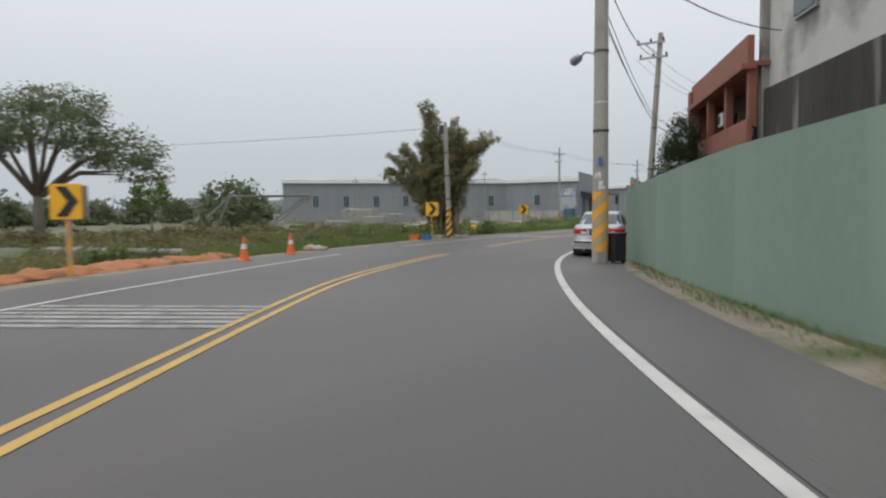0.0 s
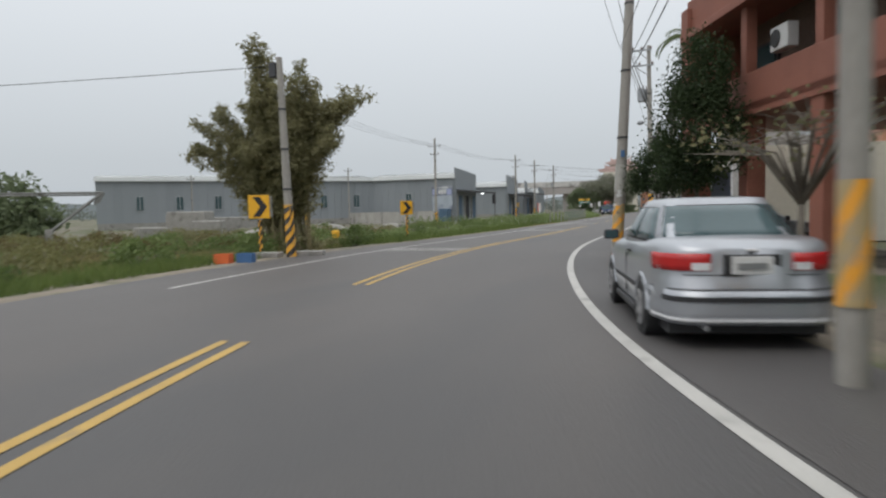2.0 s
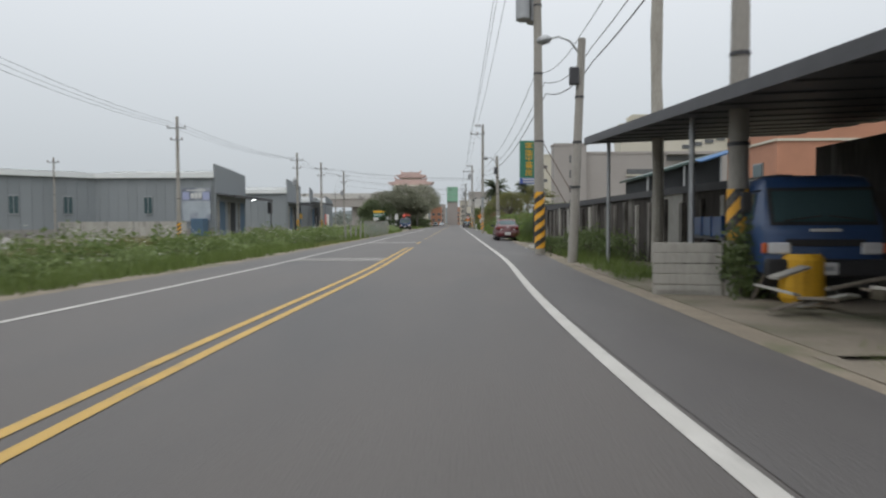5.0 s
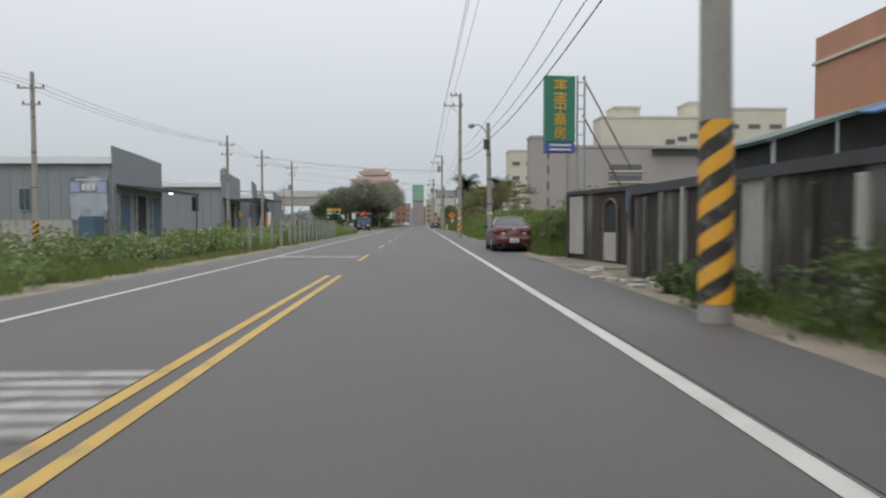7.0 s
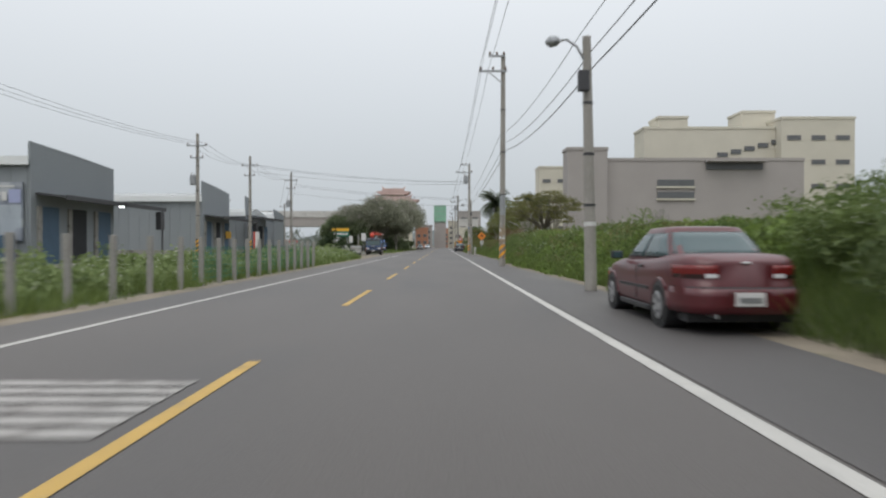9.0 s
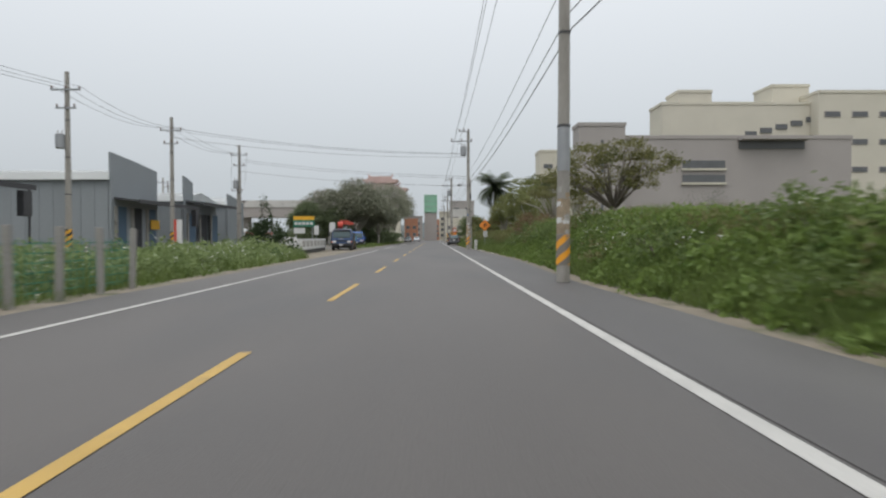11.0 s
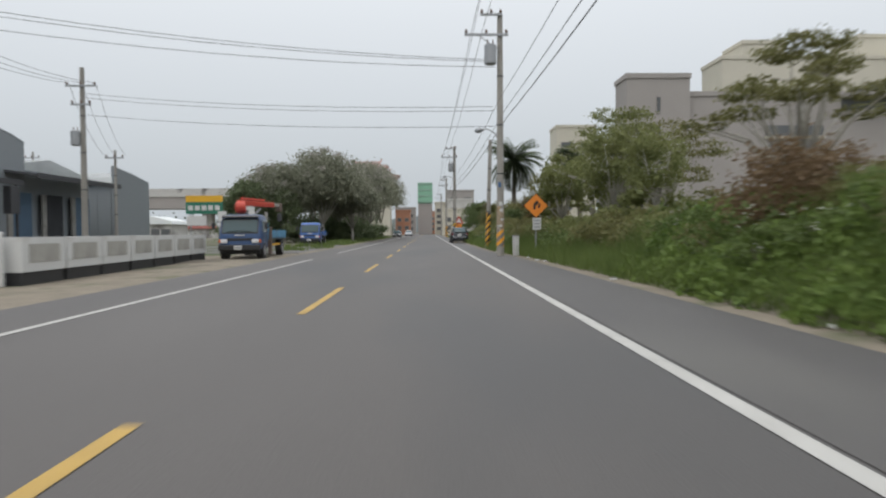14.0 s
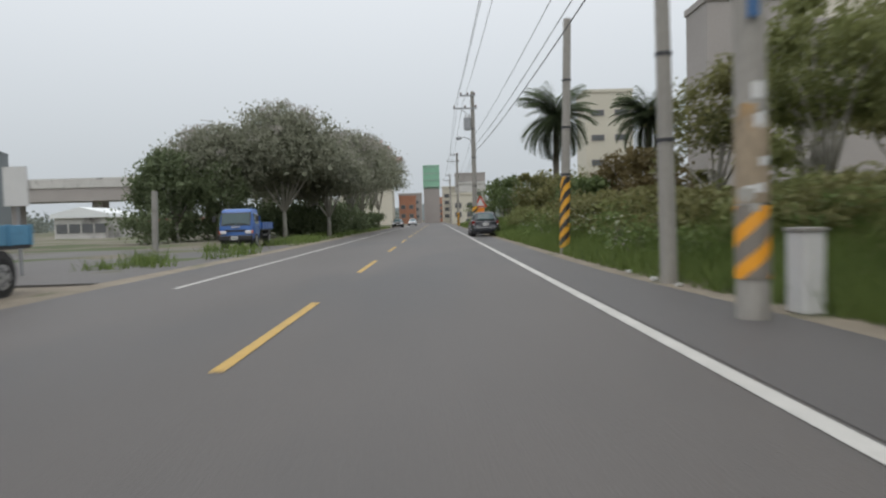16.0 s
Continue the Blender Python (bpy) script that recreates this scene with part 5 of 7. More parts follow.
# creepers and thickets: leafy lumps too dense to pick apart
def thicket(course, side, ya, yb, rows, step, per, leaf, material, label, flowers=0.0):
    """Leaves over the shells of many lumps in rows along a course; rows of (near, far, radius, height)."""
    out = []
    for near, far, rad, hgt in rows:
        for y in np.arange(ya, yb, step * rad):
            y = y + rng.normal() * 0.25
            x = float(course(y)) + side * rng.uniform(near, far)
            r, h = rad * rng.uniform(0.65, 1.3), hgt * rng.uniform(0.6, 1.3)
            m = int(per * r * (r + h))
            u = rng.normal(size=(m, 3))
            u /= np.linalg.norm(u, axis=1)[:, None]
            u[:, 2] = np.abs(u[:, 2]) * 1.1 - 0.1
            ripple = 1 + 0.16 * np.sin(u[:, 0] * 7 + y * 3) * np.sin(u[:, 1] * 6 + x) + 0.1 * rng.normal(size=m)
            p = u * ripple[:, None] * (r, r * 1.15, h)
            out.append(p + (x, y, 0) + np.column_stack([0 * p[:, 0], 0 * p[:, 0], lie(x + p[:, 0] * 0.6, y + p[:, 1]) - 0.05]))
    out = np.concatenate(out)
    if flowers:
        q = out[rng.integers(0, len(out), int(len(out) * flowers))] + (0, 0, 0.06)
        q = (q[:, None] + rng.normal(size=(len(q), 5, 3)) * 0.06).reshape(-1, 3)
        tagged(new("blossom", leaves(q, leaf * 0.55, FLOWER, 1.1)), "small white flower heads over the thicket", "flowers", kind="stuff")
    return tagged(new("thicket", leaves(out, leaf, material, 1.5, 0.35)), label, "thicket", kind="stuff")


thicket(right_edge, 1, 30, 85, ((0.75, 1.3, 0.5, 0.42), (1.2, 2.2, 0.7, 0.5), (2.0, 3.2, 0.8, 0.5), (3.0, 4.6, 0.9, 0.38)), 0.85, 520, 0.086, LEAF_BANK, "dense green creepers and leafy weeds over the bank")
thicket(right_edge, 1, 84, 135, ((1.9, 2.6, 0.5, 0.5), (2.3, 3.3, 0.75, 0.62), (3.0, 4.4, 0.9, 0.7)), 0.85, 400, 0.09, LEAF_SCRUB, "rank olive hedge growth along the farther bank")
thicket(right_edge, 1, 33, 100, ((1.6, 3.6, 0.55, 0.6),), 2.6, 620, 0.07, LEAF_OLIVE, "olive brambles among the creepers of the bank")
thicket(left_edge, -1, -4, 18, ((1.7, 2.5, 0.5, 0.42), (2.3, 3.5, 0.65, 0.55), (3.3, 5.2, 0.75, 0.65)), 0.95, 430, 0.081, LEAF_VERGE, "rank leafy thicket along the field verge", flowers=0.004)
thicket(left_edge, -1, 17, 30, ((2.9, 3.8, 0.6, 0.6), (3.6, 5.6, 0.8, 0.85)), 0.95, 430, 0.081, LEAF_VERGE, "leafy thicket behind the mown verge", flowers=0.01)
thicket(left_edge, -1, 29, 55, ((1.75, 2.6, 0.55, 0.6), (2.5, 3.8, 0.75, 0.85), (3.6, 5.6, 0.85, 0.95)), 0.95, 390, 0.087, LEAF_VERGE, "leafy thicket behind the concrete fence posts", flowers=0.008)
thicket(left_edge, -1, 55, 76.5, ((1.1, 1.8, 0.5, 0.5), (1.6, 2.8, 0.7, 0.75), (2.6, 4.2, 0.85, 0.9), (4.0, 6.0, 0.9, 0.9)), 0.95, 390, 0.087, LEAF_VERGE, "leafy thicket with white flowers before the grey factories", flowers=0.01)
for x, y, r, hh in ((-7.2, -27.5, 0.9, 0.7), (-8.6, -25, 1.2, 0.9), (-7.6, -22.4, 0.9, 0.8), (-10.5, -28, 1.2, 0.8), (-3.9, -39.8, 0.55, 0.6), (-9.6, -20.5, 1.0, 1.0), (-12, -30, 1.5, 0.8), (-7.4, -17.2, 0.8, 0.8), (-15, -23, 1.6, 0.9), (-7.1, -10.2, 0.8, 0.9), (-8.0, -7.0, 1.0, 0.9), (-18, -32, 1.5, 1.0)):
    clump_bush("bush", "low ragged green bush on the rough verge", x, y, [(0, 0, hh * 0.5, r, r, hh * 0.6)], 700, 0.08, LEAF_WEED if r < 1.1 else LEAF_OLIVE, clumps=18)
for x, y, r, hh in ((6.6, 6.5, 0.7, 1.0), (6.3, 8.3, 0.7, 0.9), (5.9, 10.6, 0.55, 0.6), (6.1, 12.4, 0.4, 0.4), (6.9, 4.5, 0.7, 0.8), (6.5, -4.6, 0.4, 1.0)):
    clump_bush("weed_clump", "leafy green weeds at the foot of the wall", x, y, [(0, 0, hh * 0.5, r, r, hh * 0.6)], 1300, 0.055, LEAF_TREE, "weeds", "wall-foot weeds", 22)
# ragged scrub over the rough field
for k in range(130):
    y = rng.uniform(-44, 24)
    x = float(left_edge(y)) - 3.5 - rng.uniform(0, 1) ** 1.3 * 30
    r, hh = rng.uniform(0.8, 1.8), rng.uniform(0.4, 1.0)
    clump_bush("scrub_bush", "low brown and olive scrub on the rough field", x, y, [(0, 0, hh * 0.4, r, r * 0.8, hh * 0.6)], 640, 0.08, (LEAF_BAMBOO, LEAF_OLIVE, LEAF_WEED)[k % 3], "scrub", "scrub of the field", 20)
# orange clay of the digging
for k in range(80):
    y = rng.uniform(-48, -35.5)
    x = float(left_edge(y)) - rng.uniform(0.7, 4.2)
    s = rng.uniform(0.15, 0.55)
    bm = bmesh.new()
    bmesh.ops.create_icosphere(bm, subdivisions=2, radius=s, matrix=Matrix.Diagonal((1.4, 1.1, 0.45, 1)))
    for v in bm.verts:
        v.co += Vector(rng.normal(size=3) * 0.11 * s)
    solid("clay_clod", bm, CLAY, "rough clod of bare orange clay on the dug verge", "clay clod", (x, y, float(lie(x, y)) - s * 0.1), rng.uniform(0, 360), group="clay clods", smooth=True)


# ---- the east side: green wall and red house ----
def run_wall(name, pts, h0, h1, thick, material, label, joint=0.0, cap=None, z_sink=0.3):
    """An upright wall along a line of points, in panels."""
    t = thing(name, label, "wall", kind="structure")
    cum = [0.0]
    for a, b in zip(pts, pts[1:]):
        cum.append(cum[-1] + math.dist(a, b))
    for i, (a, b) in enumerate(zip(pts, pts[1:])):
        d = math.dist(a, b)
        ang = math.degrees(math.atan2(b[1] - a[1], b[0] - a[0]))
        ga, gb = float(fall(a[1])), float(fall(b[1]))
        ha, hb = h0 + (h1 - h0) * cum[i] / cum[-1], h0 + (h1 - h0) * cum[i + 1] / cum[-1]
        bm = prism([(0, ga - z_sink), (d, gb - z_sink), (d, gb + hb), (0, ga + ha)], thick)
        p = part("panel", bm, material[i % len(material)] if isinstance(material, list) else material, t)
        p.matrix_basis = pose(a[0], a[1], 0, 0, 0, ang)
        if cap:
            bm = prism([(-0.02, ga + ha), (d + 0.02, gb + hb), (d + 0.02, gb + hb + 0.18), (-0.02, ga + ha + 0.18)], thick + 0.16)
            c = part("coping", bm, cap, t)
            c.matrix_basis = pose(a[0], a[1], 0, 0, 0, ang)
    return t


gw = [(float(x), float(y)) for x, y in ((31, -64), (22.4, -55), (18.9, -50.2), (16.5, -46.5), (14.25, -43.0), (12.75, -40.5), (11.5, -37.8), (10.42, -35.2), (9.2, -32.4), (8.66, -31.4))]
run_wall("wall_green", gw, 2.5, 2.12, 0.22, GREEN_WALL, "long smooth wall painted pale sea green")
solid("wall_lamp", tube(bmesh.new(), ((8.72, -31.5, 2.2), (8.72, -31.5, 2.25), (8.72, -31.5, 2.29), (8.72, -31.5, 2.32)), (0.035, 0.055, 0.055, 0.02), 10), TRUCK_RED, "small red lamp on the wall end", "lamp")

# red house: two storeys, deep upper balcony
house = thing("house", "red-brown two-storey house with a deep open upper balcony", "house", (7.1, -14.3, 0.35), -69.0)
L = 10.6
part("roof_parapet", boxed((L / 2, 0.12, 7.0), (L, 0.24, 1.05), bevel=0.02), RED_PAINT, house)
part("cornice", boxed((L / 2, 0.05, 6.38), (L + 0.2, 0.5, 0.22), bevel=0.02), RED_PAINT, house)
part("roof_slab", boxed((L / 2, 3.2, 6.5), (L - 0.02, 6.2, 0.18)), RED_PAINT, house)
part("balcony_floor", boxed((L / 2, 3.2, 3.55), (L - 0.02, 6.4, 0.3)), RED_PAINT, house)
part("balcony_parapet", boxed((L / 2, 0.1, 4.0), (L, 0.2, 1.0), bevel=0.02), RED_PAINT, house)
part("inner_wall", boxed((L / 2, 1.7, 5.0), (L - 0.1, 0.2, 2.9)), BALCONY_DARK, house, "wall behind the balcony, shade put into its colour")
part("end_wall", boxed((0.12, 3.3, 5.0), (0.24, 6.0, 2.9)), RED_PAINT, house)
for k in range(4):
    part("corner_pier", boxed((0.12, 0.1, 3.6), (0.5, 0.5, 7.3), bevel=0.02), RED_PAINT, house) if k == 0 else None
    part("column", boxed((0.2 + (L - 0.4) * k / 3, 0.22, 5.3), (0.3, 0.3, 2.2), bevel=0.015), RED_PAINT, house)
    if k < 3:
        part("pillar", boxed((0.3 + (L - 0.6) * k / 3, 0.3, 1.7), (0.5, 0.5, 3.5), bevel=0.02), RED_PAINT, house, "square red ground-floor pillar")
        w = part("window", boxed((1.9 + (L - 0.4) * k / 3, 1.56, 5.0), (1.5, 0.08, 1.5)), TRIM, house)
        part("pane", boxed((1.9 + (L - 0.4) * k / 3, 1.50, 5.0), (1.3, 0.03, 1.3)), CAR_GLASS, w)
part("ground_floor_wall", boxed((L / 2 + 1, 5.4, 1.7), (L - 2.2, 0.2, 3.4)), GREY_PLASTER, house, "pale plaster wall under the balcony")
ac = solid("air_conditioner", boxed((0, 0, 0), (0.8, 0.3, 0.6), bevel=0.03), WHITE_PAINT, "white outdoor air-conditioning unit hung in the balcony", "air conditioner", (9.3, -18.6, 5.55), -69)
part("fan_grille", tube(bmesh.new(), ((-0.12, -0.16, 0), (-0.12, -0.18, 0)), 0.22, 16), TRIM, ac)
# grey house above the wall
gh = thing("house", "grey-white plaster house with dark stained lower wall", "house", (11.5, -23.6, 0.1), -64.0)
part("wall", boxed((6.0, 3.5, 5.2), (12.0, 7.0, 10.4)), GREY_PLASTER, gh)
part("stained_base", boxed((5.9, -0.1, 2.9), (11.6, 0.16, 5.8)), STAINED_WALL, gh, "sooty dark lower wall")
part("roof", boxed((6.0, 3.5, 10.5), (12.4, 7.4, 0.25)), CONCRETE, gh)
part("corner_post", boxed((0.05, -0.12, 5.0), (0.3, 0.3, 10.0)), CONCRETE, gh)
for k in range(2):
    w = part("window", boxed((3.2 + 4.4 * k, -0.05, 8.3), (1.6, 0.16, 1.3)), STEEL, gh)
    part("pane", boxed((3.2 + 4.4 * k, -0.14, 8.3), (1.4, 0.04, 1.1)), CAR_GLASS, w)

# garage and carport
garage = thing("garage", "low garage with navy shutter and cream upper wall", "garage", (8.7, -9.9, 0.0), -82.0)
part("wall", boxed((-2.2, 3.4, 1.8), (4.6, 6.2, 3.6)), CREAM, garage)
part("shutter", boxed((-2.3, 0.22, 1.4), (4.0, 0.14, 2.8)), NAVY, garage, "dark navy roller shutter")
part("jamb", boxed((0.0, 0.2, 1.5), (0.35, 0.3, 3.0)), WHITE_PAINT, garage)
part("upper_wall", boxed((-2.2, 0.28, 3.3), (4.6, 0.12, 0.9)), CREAM, garage)
carport = thing("carport", "open carport with a thin dark corrugated roof on slim posts", "carport", (6.1, -9.2, 0.0), 1.5)
carport.scale = (1, 1.12, 1.17)
for k in range(23):
    part("roof_sheet", boxed((2.6, 0.24 + 0.47 * k, 2.4 + 0.0215 * k + (0.02 if k % 2 else 0)), (5.6, 0.48, 0.05), (2.6, -2, 0)), DARK_METAL, carport)
part("fascia", boxed((-0.2, 5.4, 2.58), (0.08, 10.8, 0.16), (2.6, 0, 0)), DARK_METAL, carport)
for y in (0.5, 5.4, 10.4):
    part("post", rod((0.3, y, -0.05), (0.3, y, 2.38 + 0.045 * y), 0.05), STEEL, carport)
# carport back wall, sharing the near-black material of the roadside wall
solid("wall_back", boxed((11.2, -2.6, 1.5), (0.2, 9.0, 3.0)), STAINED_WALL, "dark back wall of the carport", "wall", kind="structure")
# odds and ends before the carport
pl = thing("metal_hoarding", "low hoarding of grey corrugated sheet", "hoarding", (5.33, -4.05, -0.03), -12)
pl.scale = (1, 1, 1.35)
for k in range(5):
    part("sheet", boxed((0.5, 0, 0.08 + 0.125 * k), (1.05, 0.05 + 0.02 * (k % 2), 0.12), bevel=0.01), PALE_PANEL, pl)
part("block", boxed((0.5, 0.1, 0.03), (0.9, 0.25, 0.1)), CONCRETE, pl)
bk = thing("barrel", "yellow plastic barrel beside scrap", "barrel", (7.1, -5.2, 0))
part("body", tube(bmesh.new(), ((0, 0, 0), (0, 0, 0.08), (0, 0, 0.62), (0, 0, 0.7)), (0.26, 0.3, 0.3, 0.24), 16), YELLOW_PLASTIC, bk)
for k in range(9):
    solid("scrap_board", boxed((0, 0, 0), (rng.uniform(0.5, 1.1), 0.14, 0.035), (rng.uniform(-12, 12), rng.uniform(-14, 14), 0)), BARK if k % 2 else PALE_PANEL, "weathered scrap board on the ground", "board", (6.6 + rng.normal() * 0.35, -6.2 + rng.normal() * 0.4, 0.08 + 0.05 * k), rng.uniform(0, 180))
wb = thing("water_barrier", "orange and white water-filled plastic barrier", "barrier", (6.75, -20.1, float(fall(-20.1))), 12)
wb.scale = (1.28, 1.28, 1.28)
part("body", prism([(-0.25, 0), (0.25, 0), (0.25, 0.14), (0.21, 0.48), (-0.21, 0.48), (-0.25, 0.14)], 0.3), ORANGE_PLASTIC, wb)
for s in (-0.1, 0.08):
    part("white_band", prism([(s - 0.08, 0.1), (s - 0.02, 0.1), (s + 0.08, 0.42), (s + 0.02, 0.42)], 0.312), WHITE_PAINT, wb)
tb = thing("wheelie_bin", "black plastic wheelie bin beside the concrete pole", "bin", (8.75, -33.2, float(fall(-33.2))), 60)
part("body", prism([(-0.17, 0.06), (0.17, 0.06), (0.2, 0.76), (-0.2, 0.76)], 0.42), BLACK_PAINT, tb)
part("lid", boxed((0, 0, 0.79), (0.44, 0.47, 0.06), bevel=0.02), BLACK_PAINT, tb)
for s in (-0.2, 0.2):
    part("wheel", rod((0.14, s, 0.07), (0.14, s + 0.05, 0.07), 0.07, seg=12), RUBBER, tb)

# sooty wall and shed
sw = [(8.9, -1.0), (8.5, 0.8), (8.15, 2.6), (7.85, 4.4), (7.6, 6.2), (7.4, 7.9), (7.2, 9.6), (7.0, 11.3), (6.85, 13.0), (6.7, 14.7), (6.6, 16.3)]
run_wall("wall_sooty", sw, 1.95, 1.72, 0.2, [STAINED_WALL, STAINED_WALL, PALE_PANEL, STAINED_WALL, STAINED_WALL], "sooty concrete panel wall with one pale panel", cap=DARK_METAL)
STREAKED = mat("streaked_wall_post", (0.17, 0.16, 0.145), 0.95, 0.35, 1.4, 0.3, 14, stain=(0.05, 0.045, 0.04), stain_at=0.5, stain_scale=2.2, stretch=(1, 1, 0.3))
for i in range(19):
    k, f = i // 2 + 1, 0.5 * (i % 2)
    x, y = (sw[k][j] + (sw[min(k + 1, len(sw) - 1)][j] - sw[k][j]) * f for j in (0, 1))
    wide = 0.17 if i % 2 == 0 else 0.1
    solid("wall_post", boxed((x - 0.13, y - 0.1, 0.88), (0.12, wide, 1.8 - 0.12 * (i % 3)), (0, 0, 8), 0.015), STREAKED if i % 5 else PALE_PANEL, "streaked concrete wall post", "post", group="posts of the sooty wall")
solid("downpipe", boxed((6.5, 16.45, 1.62), (0.12, 0.12, 0.5), bevel=0.02), BLUE_PLASTIC, "pale blue pipe end on the wall", "pipe")
shed = thing("shed", "dark stained shed with a rusty arched gate", "shed", (6.62, 23.25, 0.0), -78.5)
part("wall", boxed((2.3, 1.3, 1.0), (4.6, 2.4, 2.1)), STAINED_WALL, shed)
part("roof", boxed((2.35, 1.3, 2.13), (4.75, 2.6, 0.12), (3, 0, 0)), DARK_METAL, shed)
part("pale_panel", boxed((0.62, 0.07, 1.05), (0.95, 0.08, 1.8)), PALE_PANEL, shed)
part("corner_post", boxed((0.06, 0.06, 1.02), (0.16, 0.16, 2.06), bevel=0.015), STAINED_WALL, shed)
gt = part("gate", boxed((2.9, 0.05, 0.45), (0.8, 0.06, 0.8)), PALE_PANEL, shed, "pale lower gate panel")
arch = [(2.5 + 0.4 - 0.4 * math.cos(a), 0.03, 1.45 + 0.35 * math.sin(a)) for a in np.linspace(0, math.pi, 9)]
part("gate_arch", tube(bmesh.new(), [(2.5, 0.03, 0.0)] + arch + [(3.3, 0.03, 0.0)], 0.04, 6), RUST, gt)
# dark sheet on the solid wall paints the shade behind the gate
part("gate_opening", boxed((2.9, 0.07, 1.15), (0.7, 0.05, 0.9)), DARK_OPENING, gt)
part("buttress", boxed((4.4, -0.05, 0.9), (0.25, 0.3, 1.9)), CONCRETE, shed)
oh = thing("house", "orange tile-clad house with a green sheet lean-to", "house", (23.6, 38.0, 0.0), 0)
part("wall", boxed((4.0, -4.2, 5.6), (8.0, 8.0, 11.2)), ORANGE_TILE, oh)
for z in (3.4, 6.6, 9.8):
    part("string_course", boxed((3.95, -4.2, z), (8.2, 8.2, 0.16)), CREAM, oh)
for k in range(2):
    w = part("window", boxed((-0.03, -2.2 - 3.4 * k, 4.6), (0.12, 1.5, 1.3)), STEEL, oh)
    part("pane", boxed((-0.1, -2.2 - 3.4 * k, 4.6), (0.04, 1.3, 1.1)), CAR_GLASS, w)
part("lean_to_roof", boxed((-8.8, -13.5, 4.35), (4.8, 5.2, 0.12), (0, -17, 0)), mat("green_sheet_roof", (0.045, 0.075, 0.068), 0.5, 0.15, 1, 0.1), oh)
# near-black prism fills the open lean-to in place of its shade
part("lean_to_shade_solid", prism([(-10.8, 0), (-6.6, 0), (-6.6, 4.85), (-10.8, 3.62)], 4.4), DARK_OPENING, oh, "dark solid standing in for shade under the lean-to").matrix_basis = pose(0, -13.4, 0)
for k in range(3):
    part("lean_to_post", boxed((-10.8 + 2.0 * k, -15.9, 1.9 + 0.3 * k), (0.1, 0.1, 3.8 + 0.6 * k)), STEEL, oh)
solid("tarpaulin", boxed((16.2, 21.6, 4.72), (1.8, 0.8, 0.1), (10, -17, 0), 0.03), BLUE_PLASTIC, "blue tarpaulin over the lean-to edge", "tarpaulin")

# tall shop sign
sg = thing("shop_sign", "tall green shop sign with yellow characters on a lattice post", "sign", (6.3, 23.0, 0.0), 6)
part("board", boxed((0, 0, 4.75), (1.0, 0.22, 2.1), bevel=0.02), SIGN_GREEN, sg)
part("lower_board", boxed((0, 0, 3.52), (1.0, 0.22, 0.32), bevel=0.02), SIGN_BLUE, sg)
for k in range(2):
    for j in range(3):
        part("character_bar", boxed((0, -0.125, 5.62 - 0.4 * k - 0.1 * j), (0.42 - 0.08 * (j % 2), 0.02, 0.045)), SIGN_YELLOW, sg)
    part("character_bar", boxed((0.02, -0.125, 5.52 - 0.4 * k), (0.05, 0.02, 0.3)), SIGN_YELLOW, sg)
for k, ch in enumerate("中藥房"):
    cu = bpy.data.curves.new("character", "FONT")
    cu.body, cu.size, cu.align_x, cu.align_y, cu.extrude = ch, 0.44, "CENTER", "CENTER", 0.008
    tmp = new("character_source", cu)
    me = bpy.data.meshes.new_from_object(tmp.evaluated_get(bpy.context.evaluated_depsgraph_get()))
    bpy.data.objects.remove(tmp)
    me.materials.clear()
    me.materials.append(SIGN_YELLOW)
    o = part("character", me, None, sg)
    o.matrix_basis = pose(0, -0.125, 4.78 - 0.41 * k, 90, 0, 0)
for k in range(2):
    part("character_bar", boxed((0, -0.125, 3.6 - 0.14 * k), (0.7, 0.02, 0.06)), WHITE_PAINT, sg)
for dx in (0.62, 0.86):
    part("post", rod((dx, 0.05, -0.05), (dx, 0.05, 5.85), 0.035, seg=6), STEEL, sg)
for k in range(13):
    part("rung", rod((0.62, 0.05, 0.6 + 0.42 * k), (0.86, 0.05, 0.6 + 0.42 * k), 0.02, seg=5), STEEL, sg)
for z in (5.8, 4.6):
    part("stay", rod((0.8, 0.05, z), (2.6, 0.3, z - 2.9), 0.028, seg=5), RUST, sg)


# ---- vehicles ----
def wheel(parent, x, y, r=0.3, w=0.19):
    s = 1 if x > 0 else -1
    t = part("wheel", tube(bmesh.new(), ((x - s * w, y, r), (x - s * w * 0.85, y, r), (x - s * 0.03, y, r), (x, y, r)), (r * 0.9, r, r, r * 0.9), 24), RUBBER, parent)
    rim = tube(bmesh.new(), ((x - s * 0.05, y, r), (x + s * 0.006, y, r), (x + s * 0.012, y, r)), (r * 0.62, r * 0.62, r * 0.55), 20)
    part("rim", rim, ALLOY, t)
    for k in range(5):
        a = k * 2 * math.pi / 5
        part("spoke_gap", boxed((x + s * 0.012, y + math.cos(a) * r * 0.38, r + math.sin(a) * r * 0.38), (0.012, r * 0.13, r * 0.26), (math.degrees(a) + 90, 0, 0)), TRIM, t)


def loft(sections):
    bm = bmesh.new()
    rings = [[bm.verts.new(v) for v in s] for s in sections]
    n = len(rings[0])
    for a, b in zip(rings, rings[1:]):
        for k in range(n):
            bm.faces.new((a[k], a[(k + 1) % n], b[(k + 1) % n], b[k]))
    bm.faces.new(list(reversed(rings[0])))
    bm.faces.new(rings[-1])
    bmesh.ops.recalc_face_normals(bm, faces=bm.faces)
    return bm


